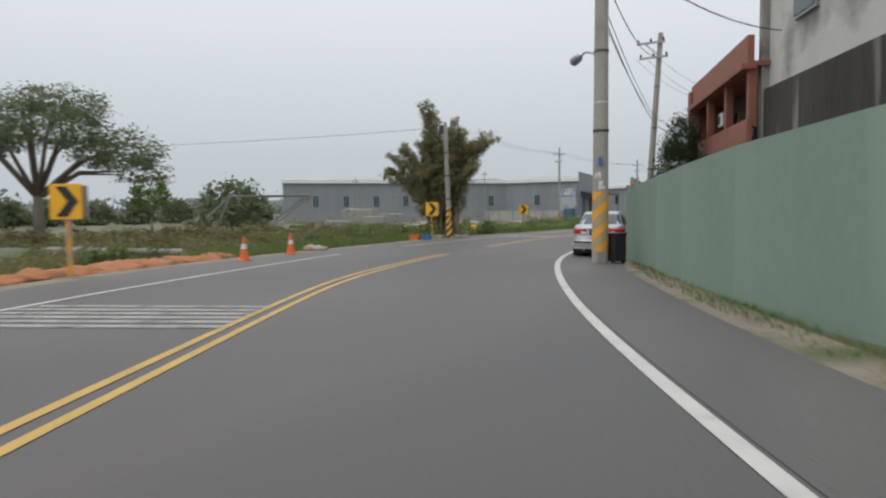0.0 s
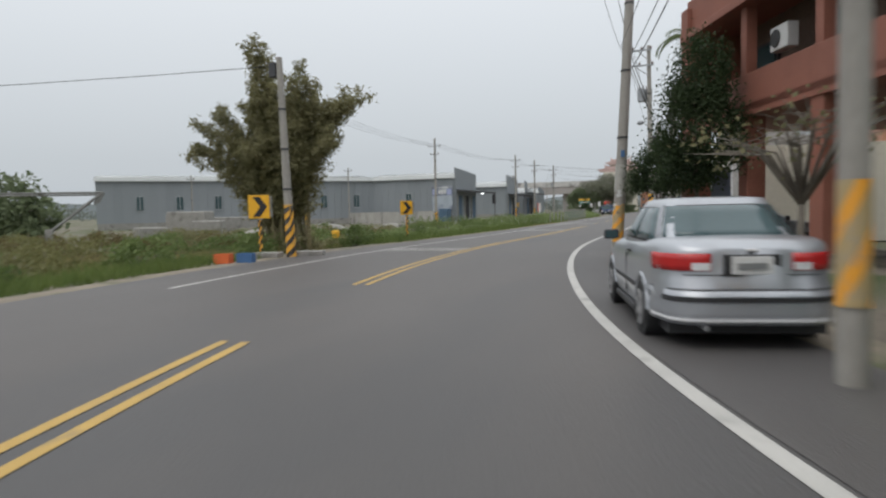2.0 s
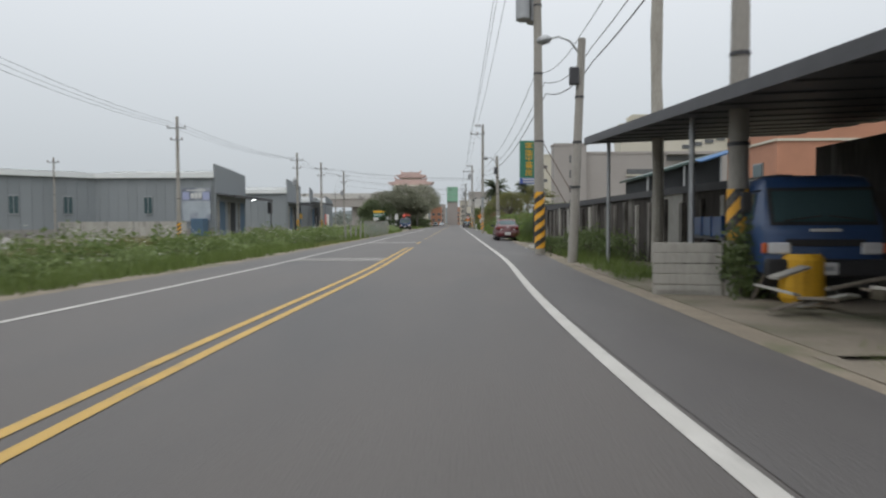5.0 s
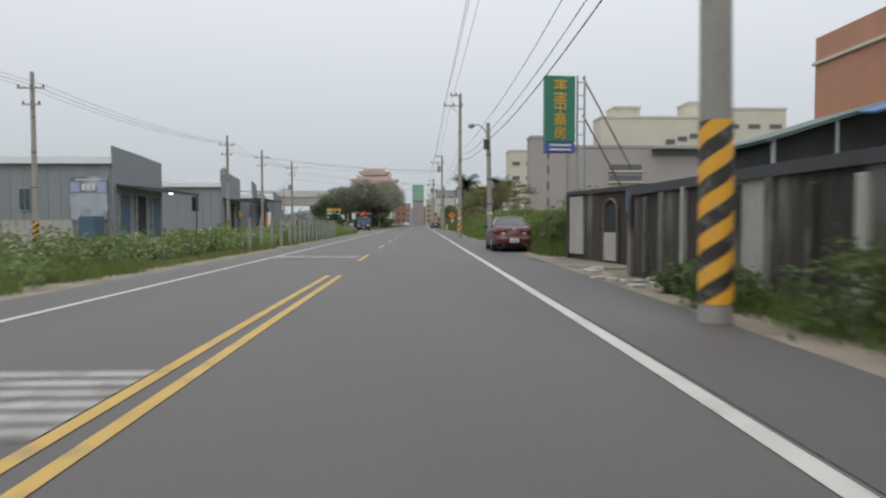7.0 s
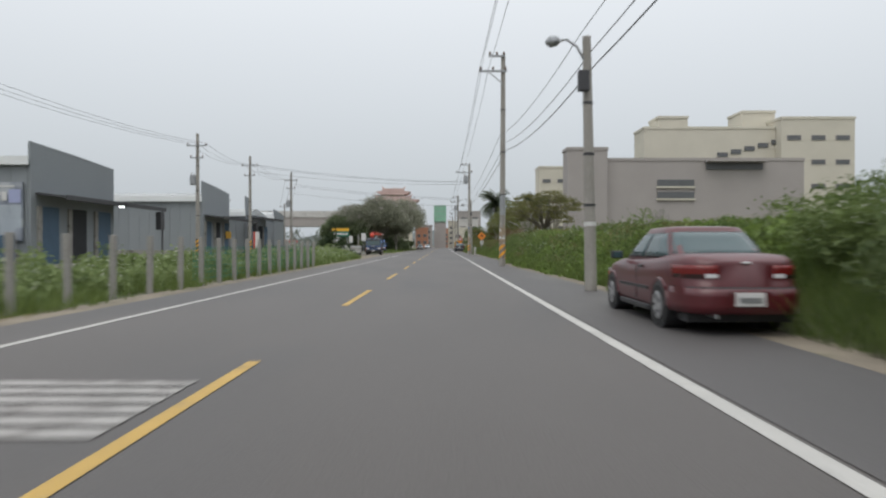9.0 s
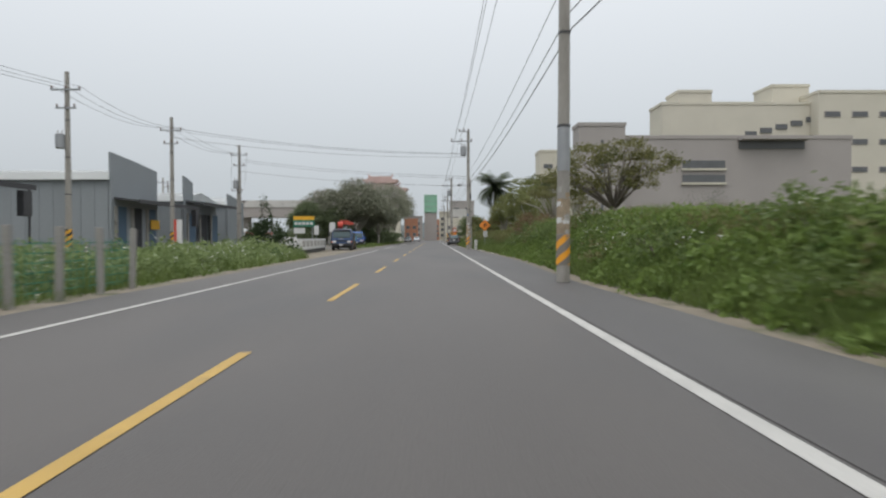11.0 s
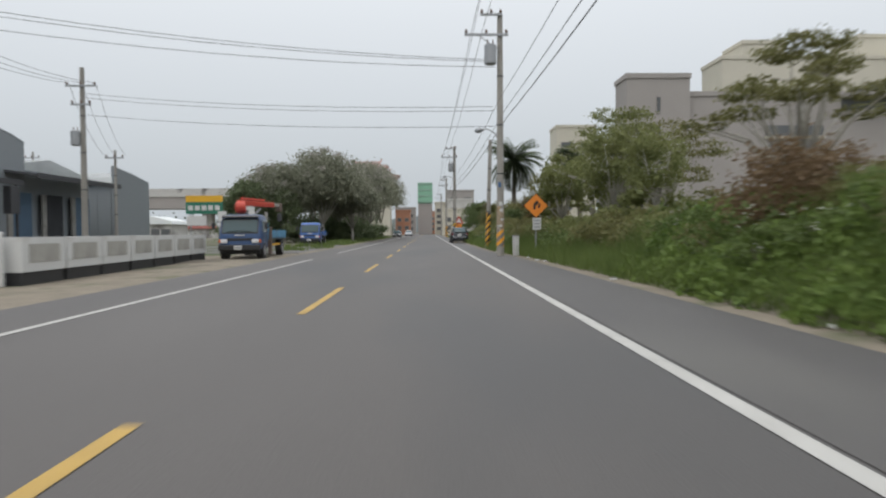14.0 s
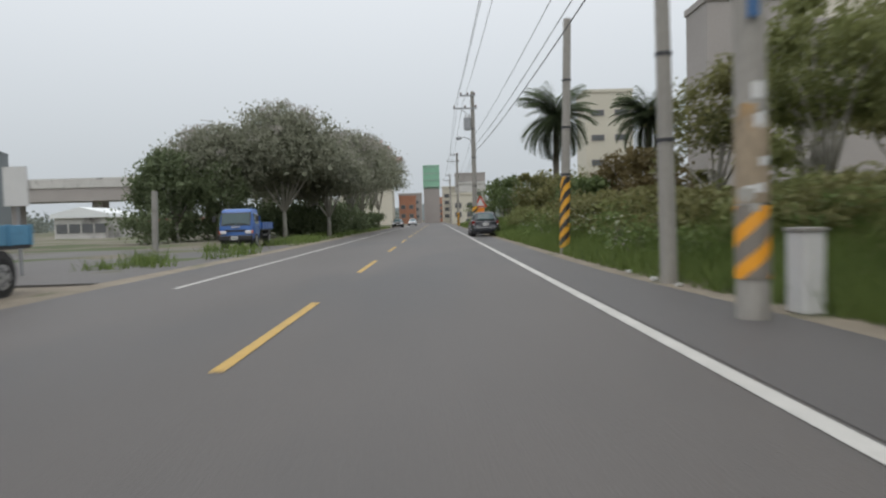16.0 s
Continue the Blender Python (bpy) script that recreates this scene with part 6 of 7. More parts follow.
def shell(rows, inward, depth=0.03):
    """A curved plate from rows of points, its rim turned inward."""
    bm = bmesh.new()
    g = [[bm.verts.new(p) for p in r] for r in rows]
    n, m = len(g), len(g[0])
    for a, b in zip(g, g[1:]):
        for k in range(m - 1):
            bm.faces.new((a[k], a[k + 1], b[k + 1], b[k]))
    rim = g[0] + [r[-1] for r in g[1:-1]] + list(reversed(g[-1])) + [r[0] for r in reversed(g[1:-1])]
    back = [bm.verts.new(v.co + Vector(inward) * depth) for v in rim]
    for k in range(len(rim)):
        j = (k + 1) % len(rim)
        bm.faces.new((rim[k], rim[j], back[j], back[k]))
    bmesh.ops.recalc_face_normals(bm, faces=bm.faces)
    return bm


def saloon(name, label, paint, at, turn, L=4.4, W=1.69, H=1.38, hatch=False, plate=WHITE_PAINT, low_plate=False, lit=False, front_lamps=CLEAR_LENS, group="", strip_mat=None):
    """A car along +y: lofted body, rounded glazed cabin, wheels, lamps and trim."""
    t = thing(name, label, "car", at, turn, group)
    hw, belt, p = W / 2, H * 0.645, 6.0
    tail = H * (0.715 if not hatch else 0.67)
    top_y = (-0.5, -0.47, -0.42, -0.34, -0.2, 0.0, 0.22, 0.33, 0.42, 0.475, 0.5)
    top_z = (tail - 0.10, tail - 0.03, tail, tail + 0.005, belt + 0.05, belt + 0.02, belt, belt - 0.05, belt - 0.12, belt - 0.2, belt - 0.27)
    bot_z = (0.33, 0.27, 0.24, 0.22, 0.2, 0.19, 0.2, 0.21, 0.23, 0.26, 0.3)

    def plan(v):
        return (1 - min(0.9996, abs(2 * v)) ** p) ** (1 / p)

    def tuck(y, z):
        k = min(1.0, max(0.0, (z - 0.56) / 0.12))
        k = k * k * (3 - 2 * k)
        if y < 0:
            return 0.085 * k * min(1.0, max(0.0, (-y / L - 0.3) / 0.18))
        return -0.07 * k * min(1.0, max(0.0, (y / L - 0.3) / 0.18))

    def end_y(x, z, s, out=0.0):
        """The car's rear (s=-1) or front (s=1) skin at x and z."""
        f = min(0.995, abs(x) / hw)
        y = s * L / 2 * (1 - f ** p) ** (1 / p)
        return y + tuck(y, z) + s * out

    def end_plate(x0, x1, z0, z1, s, out, cols=8, lift=0.0):
        rows = []
        for z in np.linspace(z0, z1, 4):
            rows.append([(x, end_y(x, z, s, out), z + lift * abs(x) / hw) for x in np.linspace(x0, x1, cols)])
        return shell(rows, (0, -s, 0), out + 0.05)

    secs = []
    for v in (-0.4999, -0.498, -0.492, -0.48, -0.46, -0.43, -0.38, -0.32, -0.24, -0.12, 0.0, 0.12, 0.22, 0.3, 0.37, 0.42, 0.455, 0.475, 0.488, 0.496, 0.4999):
        w, zb, zt = hw * plan(v), float(np.interp(v, top_y, bot_z)), float(np.interp(v, top_y, top_z))
        h = zt - zb
        prof = [(0.80, zb), (0.94, zb + 0.04), (0.98, zb + 0.12), (1.0, zb + h * 0.42), (0.997, zb + h * 0.55), (0.995, zb + h * 0.68), (0.975, zt - 0.1), (0.94, zt - 0.04), (0.86, zt - 0.006), (0.6, zt + 0.012), (0.2, zt + 0.018)]
        ring = [(x * w, L * v + tuck(L * v, z), z) for x, z in prof]
        secs.append(ring + [(-x, y, z) for x, y, z in reversed(ring)])
    body = part("body", loft(secs), paint, t)
    body.data.shade_smooth()

    # cabin: rings that shrink from the belt to the roof
    y0, y1 = (-L * 0.375 if not hatch else -L * 0.475), L * 0.265
    r0, r1 = (-L * 0.215 if not hatch else -L * 0.40), L * 0.05
    zr, zt, q = belt - 0.03, H - 0.055, 5.0

    def ring(v):
        bow = v + 0.16 * v * (1 - v)
        a, b = y0 + (r0 - y0) * bow, y1 + (r1 - y1) * bow
        w = hw * (0.915 - 0.215 * v ** 1.25)
        return a, b, w, zr + (zt - zr) * v

    def cab_end(s, x, v, out):
        a, b, w, z = ring(v)
        half, mid = (b - a) / 2, (a + b) / 2
        return (x * w, mid + s * (half * (1 - min(0.999, abs(x)) ** q) ** (1 / q) + out), z + out * 0.6)

    def cab_side(s, y, v, out):
        a, b, w, z = ring(v)
        half, mid = (b - a) / 2, (a + b) / 2
        return (s * (w * (1 - min(0.999, abs(y)) ** q) ** (1 / q) + out), mid + y * half, z + out * 0.4)

    rings = []
    for v in (0, 0.2, 0.4, 0.6, 0.8, 0.93, 1.0):
        a, b, w, z = ring(v)
        half, mid, r = (b - a) / 2, (a + b) / 2, []
        for k in range(40):
            an = 2 * math.pi * k / 40
            c, s = math.cos(an), math.sin(an)
            r.append((w * math.copysign(abs(c) ** (2 / q), c), mid + half * math.copysign(abs(s) ** (2 / q), s), z))
        rings.append(r)
    a, b, w, z = ring(1.0)
    for f, dz in ((0.965, 0.022), (0.88, 0.036), (0.6, 0.05), (0.25, 0.055)):
        rings.append([(x * f, (a + b) / 2 + (y - (a + b) / 2) * f, z + dz) for x, y, _ in rings[6]])
    cabin = part("cabin", loft(rings), paint, t)
    cabin.data.shade_smooth()

    def glass(name, fn, s, u0, u1, v0, v1, su=0.0, m=CAR_GLASS, out=0.008, parent=t):
        rows = []
        for v in np.linspace(v0, v1, 5):
            k = (v - v0) / (v1 - v0)
            rows.append([fn(s, u, v, out) for u in np.linspace(u0 + su * k, u1 - su * k, 9)])
        d = (0, -s, 0) if fn is cab_end else (-s, 0, 0)
        ob = part(name, shell(rows, d, 0.02), m, parent)
        ob.data.shade_smooth()
        return ob

    zlow = 0.22 if not hatch else 0.12
    glass("window_seal", cab_end, -1, -0.9, 0.9, zlow - 0.03, 0.925, 0.01, TRIM, 0.004)
    glass("rear_window", cab_end, -1, -0.86, 0.86, zlow, 0.9)
    glass("windscreen", cab_end, 1, -0.92, 0.92, 0.1, 0.92)
    for s in (1, -1):
        glass("window_seal", cab_side, s, -0.80, 0.87, 0.14, 0.9, 0.02, TRIM, 0.003)
        glass("side_window", cab_side, s, -0.78, -0.05, 0.17, 0.87, 0.0)
        glass("side_window", cab_side, s, 0.01, 0.85, 0.17, 0.87, 0.0)
        mirror = part("mirror", boxed((s * (hw + 0.075), L * 0.165, belt + 0.06), (0.2, 0.1, 0.13), (0, 0, -s * 12), 0.035, 3), TRIM if not lit else paint, t)
        part("mirror_glass", boxed((s * (hw + 0.08), L * 0.165 - 0.052, belt + 0.06), (0.15, 0.008, 0.09), (0, 0, -s * 12)), CAR_GLASS, mirror)
        part("side_moulding", boxed((s * (hw + 0.002), 0.02, 0.5), (0.02, L * 0.36, 0.05), bevel=0.006), TRIM, t)
        part("sill", boxed((s * (hw * 0.97), 0.02, 0.22), (0.06, L * 0.36, 0.08), bevel=0.02), TRIM, t)
        part("door_seam", boxed((s * (hw - 0.004), -L * 0.03, 0.56), (0.012, 0.012, 0.5)), TRIM, t)
        part("door_handle", boxed((s * (hw + 0.004), -L * 0.09, belt - 0.09), (0.03, 0.15, 0.032), bevel=0.008), TRIM, t)
        lo, hi = (tail - 0.29, tail - 0.13) if not hatch else (tail - 0.3, tail - 0.04)
        x0, x1 = (0.42, 0.955) if not hatch else (0.74, 0.96)
        tl = part("tail_light", end_plate(s * hw * x0, s * hw * x1, lo, hi, -1, 0.012), TAIL_GLOW if lit else TAIL_RED if low_plate or hatch else RED_PLASTIC, t)
        tl.data.shade_smooth()
        part("reversing_lens", end_plate(s * hw * (x0 + 0.01), s * hw * (0.62 if not hatch else 0.86), lo + 0.006, lo + (0.055 if low_plate else 0.075), -1, 0.017, 4), CLEAR_LENS, tl)
        if low_plate:
            part("dark_lens", end_plate(s * hw * 0.64, s * hw * (x1 - 0.005), lo - 0.004, lo + 0.05, -1, 0.016, 5), TAIL_DARK, tl)
        hl = part("headlight", end_plate(s * hw * 0.42, s * hw * 0.95, belt - 0.37, belt - 0.235, 1, 0.012, lift=0.05), front_lamps, t)
        part("indicator", end_plate(s * hw * 0.88, s * hw * 0.95, belt - 0.355, belt - 0.30, 1, 0.018, 4, 0.05), ORANGE_PLASTIC, hl)
        for y in (-L * 0.28, L * 0.305):
            arch = [(s * (hw - 0.02), y + math.cos(an) * 0.35, 0.3 + math.sin(an) * 0.35) for an in np.linspace(0.05, math.pi - 0.05, 13)]
            part("wheel_arch", tube(bmesh.new(), arch, 0.03, 6), paint, t)
            # solid black disc stands in for the open, shaded wheel well
            part("arch_dark_disc", tube(bmesh.new(), ((s * (hw - 0.3), y, 0.31), (s * (hw + 0.002), y, 0.31)), 0.34, 24), TRIM, t)
            wheel(t, s * (hw + 0.012), y)
    bump = part("rear_bumper", end_plate(-hw * 0.97, hw * 0.97, 0.27, 0.575, -1, 0.035, 17), paint, t)
    bump.data.shade_smooth()
    part("bumper_seam", end_plate(-hw * 0.965, hw * 0.965, 0.578, 0.592, -1, 0.012, 17), TRIM, bump)
    if strip_mat:
        part("bumper_strip", end_plate(-hw * 0.975, hw * 0.975, 0.475, 0.525, -1, 0.045, 17), strip_mat, bump)
        part("bumper_lip", end_plate(-hw * 0.97, hw * 0.97, 0.30, 0.325, -1, 0.043, 17), CLEAR_LENS, bump)
    fb = part("front_bumper", end_plate(-hw * 0.97, hw * 0.97, 0.24, 0.545, 1, 0.04, 17), paint, t)
    fb.data.shade_smooth()
    part("air_intake", end_plate(-hw * 0.55, hw * 0.55, 0.29, 0.375, 1, 0.05, 9), TRIM, fb)
    gr = part("grille", end_plate(-hw * 0.3, hw * 0.3, belt - 0.35, belt - 0.25, 1, 0.014), TRIM, t)
    part("grille_bar", end_plate(-hw * 0.31, hw * 0.31, belt - 0.252, belt - 0.235, 1, 0.022), CLEAR_LENS, gr)
    zp = (tail - 0.24 if not hatch else 0.72) if not low_plate else 0.45
    yp = end_y(0, zp, -1) - (0.018 if not low_plate else 0.05)
    part("plate_recess", boxed((0, yp + 0.006, zp), (0.5, 0.012, 0.2), bevel=0.004), TRIM if not low_plate else paint, t)
    pl = part("number_plate", boxed((0, yp - 0.01, zp), (0.36, 0.02, 0.165), bevel=0.006), plate, t)
    part("plate_bar", boxed((0, yp - 0.026, zp - 0.005), (0.26, 0.012, 0.06)), STEEL, pl)
    fp = part("front_plate", boxed((0, end_y(0, 0.45, 1) + 0.055, 0.45), (0.32, 0.02, 0.14), bevel=0.005), plate, t)
    part("plate_bar", boxed((0, end_y(0, 0.45, 1) + 0.07, 0.445), (0.22, 0.012, 0.05)), STEEL, fp)
    part("boot_seam", end_plate(-hw * 0.7, hw * 0.7, tail - 0.335, tail - 0.325, -1, 0.004, 11), TRIM, t)
    part("badge", boxed((0, end_y(0, tail - 0.1, -1) - 0.012, tail - 0.1), (0.11, 0.02, 0.03), bevel=0.01), CLEAR_LENS, t)
    part("exhaust", rod((-hw * 0.5, -L / 2 - 0.03, 0.24), (-hw * 0.5, -L / 2 + 0.3, 0.24), 0.028), STEEL, t)
    part("underbody", boxed((0, 0, 0.2), (W * 0.84, L * 0.9, 0.1)), TRIM, t)
    return t


saloon("car", "silver four-door saloon parked half on the shoulder", PAINT_SILVER, (6.98, -28.5, float(fall(-28.5))), 11.7, H=1.46, strip_mat=TRIM)
saloon("car", "dark red four-door saloon parked on the verge", PAINT_RED, (5.5, 29.4, 0.0), -1.0, low_plate=True, W=1.56)
saloon("car", "champagne beige saloon standing nose to the road", PAINT_BEIGE, (8.0, -12.7, 0.0), 102)
saloon("car", "silver hatchback parked with its tail to the road", PAINT_SILVER, (8.7, -16.6, 0.0), -70, 3.9, 1.62, 1.5, True)
saloon("car", "black estate car waiting at the roadside under the poles", PAINT_BLACK, (4.75, 133.5, 0.0), 0, 4.5, 1.76, 1.5, True)
saloon("car", "grey saloon far down the road", PAINT_BLACK, (-4.2, 196, 0.0), 180, group="distant cars")
saloon("car", "white saloon far down the road", PAINT_SILVER, (-2.9, 226, 0.0), 180, group="distant cars")


def cab_truck(name, label, at, turn, paint, L=5.6, W=1.9, H=2.15, crane=False, bed=None):
    """A forward-control lorry along +y with a drop-side bed."""
    t = thing(name, label, "truck", at, turn)
    bed = bed or paint
    cl, f = 1.5, L / 2
    secs = []
    for k, (z, yf, w) in enumerate(((0.42, 0.02, 0.94), (0.5, 0.0, 0.98), (0.95, 0.0, 1.0), (1.1, -0.02, 1.0), (H - 0.5, -0.13, 0.96), (H - 0.16, -0.25, 0.91), (H - 0.05, -0.34, 0.87), (H, -0.5, 0.78))):
        w = W / 2 * w
        a, b = f + yf, f - cl + (0.12 if k == 7 else 0.04 if k == 6 else 0.0)
        c = 0.14
        secs.append([(-w, b, z), (-w, a - c * 1.6, z), (-w + c * 0.4, a - c * 0.5, z), (-w + c * 1.6, a, z), (w - c * 1.6, a, z), (w - c * 0.4, a - c * 0.5, z), (w, a - c * 1.6, z), (w, b, z)])
    cab = part("cab", loft(secs), paint, t)
    cab.data.shade_smooth()
    mod = cab.modifiers.new("edges", "EDGE_SPLIT")
    mod.split_angle = math.radians(38)
    zl, zh = 1.16, H - 0.24
    slope = lambda z: f - 0.02 - 0.23 * (z - 1.1) / (H - 1.26)
    seal = shell([[(x * W / 2, slope(z) + 0.012 - 0.10 * max(0, abs(x) - 0.7), z) for x in np.linspace(-0.84, 0.84, 9)] for z in np.linspace(zl - 0.05, zh + 0.05, 3)], (0, -1, 0), 0.05)
    part("window_seal", seal, TRIM, t)
    ws = part("windscreen", shell([[(x * W / 2, slope(z) + 0.022 - 0.10 * max(0, abs(x) - 0.7), z) for x in np.linspace(-0.79, 0.79, 9)] for z in np.linspace(zl, zh, 4)], (0, -1, 0), 0.03), CAR_GLASS, t)
    for k in (-1, 1):
        part("wiper", boxed((k * 0.3, slope(zl) + 0.04, zl + 0.05), (0.5, 0.02, 0.02), (0, 8 * k, 0)), TRIM, ws)
    part("bumper", boxed((0, f + 0.05, 0.5), (W * 0.97, 0.16, 0.26), bevel=0.05, seg=3), TRIM, t)
    part("front_panel", boxed((0, f + 0.012, 0.86), (W * 0.62, 0.03, 0.1), bevel=0.01), TRIM, t, "black louvred strip")
    part("badge", boxed((0, f + 0.012, 1.04), (0.42, 0.02, 0.045), bevel=0.01), WHITE_PAINT, t)
    pl = part("number_plate", boxed((0.05, f + 0.14, 0.5), (0.34, 0.02, 0.17)), WHITE_PAINT, t)
    part("plate_bar", boxed((0.05, f + 0.154, 0.5), (0.24, 0.012, 0.06)), STEEL, pl)
    part("wheel_gap", boxed((0, f - 0.75, 0.46), (W * 0.9, 1.1, 0.5)), TRIM, t, "black underside")
    for s in (-1, 1):
        hl = part("headlight", boxed((s * W * 0.36, f + 0.012, 0.78), (0.3, 0.06, 0.17), (0, 0, -s * 8), 0.03), CLEAR_LENS, t)
        part("indicator", boxed((s * W * 0.465, f - 0.05, 0.78), (0.07, 0.1, 0.15), (0, 0, -s * 40), 0.02), ORANGE_PLASTIC, hl)
        door = part("door", boxed((s * (W / 2 - 0.012), f - 0.85, 0.86), (0.04, 0.86, 0.6), bevel=0.015), paint, t)
        part("handle", boxed((s * (W / 2 + 0.014), f - 1.15, 1.02), (0.02, 0.14, 0.03)), TRIM, door)
        part("side_window", boxed((s * (W / 2 * 0.975), f - 0.86, (zl + zh) / 2), (0.03, 0.82, zh - zl - 0.04), (0, -s * 4.5, 0), 0.012), CAR_GLASS, t)
        m = part("mirror", boxed((s * (W / 2 + 0.2), f - 0.06, 1.45), (0.16, 0.07, 0.3), bevel=0.03), TRIM, t)
        part("mirror_arm", rod((s * W * 0.47, f - 0.25, 1.62), (s * (W / 2 + 0.2), f - 0.06, 1.58), 0.014), TRIM, m)
        for y in (f - 0.72, -f + 1.1):
            # black disc in place of a shaded wheel well; no arch is cut
            part("wheel_arch", tube(bmesh.new(), ((s * (W / 2 - 0.28), y, 0.4), (s * (W / 2 + 0.004), y, 0.4)), 0.42, 20), TRIM, t)
            wheel(t, s * (W / 2 + 0.012), y, 0.36, 0.24)
        part("chassis_rail", boxed((s * 0.4, -0.6, 0.62), (0.1, L - 1.4, 0.18)), DARK_METAL, t)
        sb = part("side_board", boxed((s * W / 2, -0.95, 1.08), (0.05, L - 2.3, 0.36), bevel=0.01), bed, t)
        n = int((L - 2.3) / 0.6)
        for k in range(n + 1):
            part("board_rib", boxed((s * (W / 2 + 0.03), -0.95 - (L - 2.3) / 2 + (L - 2.3) * k / n, 1.08), (0.04, 0.06, 0.38)), bed, sb)
        part("side_guard", boxed((s * W * 0.47, -0.35, 0.58), (0.05, L - 3.9, 0.1)), YELLOW_PLASTIC if crane else DARK_METAL, t)
    part("bed", boxed((0, -0.95, 0.88), (W, L - 2.2, 0.1)), DARK_METAL, t)
    part("head_board", boxed((0, f - cl - 0.2, 1.2), (W, 0.06, 0.75)), bed, t)
    part("tail_board", boxed((0, -f + 0.2, 1.08), (W, 0.05, 0.36)), bed, t)
    if crane:
        c = part("crane_column", tube(bmesh.new(), ((0.25, f - 1.85, 0.85), (0.25, f - 1.85, 1.7), (0.25, f - 1.85, 2.2)), (0.24, 0.2, 0.26), 12), PALE_PANEL, t, "pale crane column")
        drum = tube(bmesh.new(), ((0.44, f - 1.3, 2.3), (0.42, f - 1.3, 2.3), (0.06, f - 1.4, 2.3), (0.04, f - 1.4, 2.3)), (0.2, 0.28, 0.28, 0.2), 16)
        part("winch_drum", drum, TRUCK_RED, c, "bright red winch drum")
        bm = boxed((-0.2, f - 2.7, 2.5), (0.24, 2.9, 0.24), (0, 0, -20), 0.03)
        box(bm, (-0.1, f - 2.4, 2.7), (0.1, 2.0, 0.1), (0, 0, -20), 0.02)
        part("boom", bm, TRUCK_RED, c, "faded red telescopic boom")
        part("boom_section", boxed((-0.78, f - 4.3, 2.5), (0.17, 0.7, 0.17), (0, 0, -20), 0.02), PALE_PANEL, c)
        part("boom_head", boxed((-0.9, f - 4.65, 2.4), (0.28, 0.26, 0.42), (0, 0, -20), 0.06), RUST, c)
        for k in range(3):
            part("hydraulic_hose", tube(bmesh.new(), ((0.34 - 0.08 * k, f - 1.7, 1.3), (0.45 - 0.06 * k, f - 1.72, 1.9), (0.2, f - 1.9 - 0.1 * k, 2.62), (-0.1, f - 2.3 - 0.3 * k, 2.66)), 0.02, 6), RUBBER, c)
        part("control_lever_box", boxed((0.72, f - 1.85, 1.12), (0.3, 0.34, 0.42), bevel=0.03), TRUCK_RED, t)
        part("tool_box", boxed((-0.5, f - 2.35, 1.2), (0.6, 0.5, 0.5), bevel=0.03), RUST, t)
        part("coiled_rope", tube(bmesh.new(), [(0.3 + 0.28 * math.cos(an), -1.2 + 0.28 * math.sin(an), 1.0 + 0.012 * an) for an in np.linspace(0, 18, 60)], 0.03, 6), PALE_PANEL, t)
        part("hook_block", boxed((-0.92, f - 4.7, 1.9), (0.2, 0.2, 0.4), bevel=0.03), DARK_METAL, c)
        part("ram", rod((0.2, f - 1.9, 1.55), (-0.3, f - 3.0, 2.28), 0.06, seg=8), STEEL, c)
        part("outrigger", boxed((0, f - 1.85, 0.6), (W * 1.02, 0.24, 0.2)), RUST, t)
        for s in (-1, 1):
            part("outrigger_leg", boxed((s * W * 0.52, f - 1.85, 0.78), (0.16, 0.22, 1.25), bevel=0.02), RUST, t)
        part("sun_visor", boxed((0, f - 0.2, H - 0.09), (W * 0.84, 0.26, 0.04), (-16, 0, 0)), DARK_METAL, t)
    return t


BRIGHT_BLUE = mat("bright_blue_paint", (0.04, 0.12, 0.36), 0.4, 0.15, 2, 0.0, coat=0.3)
BED_BLUE = mat("faded_light_blue_paint", (0.10, 0.27, 0.42), 0.6, 0.25, 1.5, 0.1, stain=(0.12, 0.1, 0.08), stain_at=0.64, stain_scale=2.0)
cab_truck("crane_truck", "dark blue flatbed lorry with a folded red loader crane", (-6.6, 100.9, -0.03), 183, PAINT_BLUE, 6.4, 1.85, 1.95, True, BED_BLUE)
cab_truck("pickup_truck", "small bright blue flatbed lorry parked under the grove", (-8.3, 126.8, -0.03), 183, BRIGHT_BLUE, 5.0, 1.7, 1.95)
cab_truck("pickup_truck", "blue flatbed lorry parked under the carport", (7.7, -3.0, 0.0), 172, PAINT_BLUE, 4.6, 1.7, 1.85)


# ---- signs and small things ----
def chevron(x, y, h, turn, label, s=0.78, post=STRIPE_POST, lean=0.0):
    t = thing("chevron_sign", label, "road sign", (x, y, float(lie(x, y))), turn, "chevron signs on the bend")
    part("post", tube(bmesh.new(), ((0, 0.05, -0.1), (lean, 0.05, h - s * 1.05)), 0.055, 12), post, t, "yellow and black banded post")
    part("bracket", boxed((lean, 0.06, h - s * 0.95), (0.16, 0.1, 0.18)), STEEL, t)
    part("stay", boxed((s * 0.42, 0.1, h - s * 0.5), (0.16, 0.06, s * 0.9)), STEEL, t, "dull grey back plate")
    b = part("plate", boxed((lean, -0.01, h - s / 2), (s * 0.9, 0.04, s), bevel=0.008), CHEVRON_YELLOW, t, "amber sign plate")
    w, k = s * 0.3, s * 0.42
    ar = prism([(-s * 0.26, k), (-s * 0.26 + w, k), (s * 0.36, 0), (-s * 0.26 + w, -k), (-s * 0.26, -k), (s * 0.36 - w, 0)], 0.012)
    o = part("chevron", ar, BLACK_PAINT, b)
    o.matrix_basis = pose(lean, -0.036, h - s / 2, 0, 0, 0)
    return t


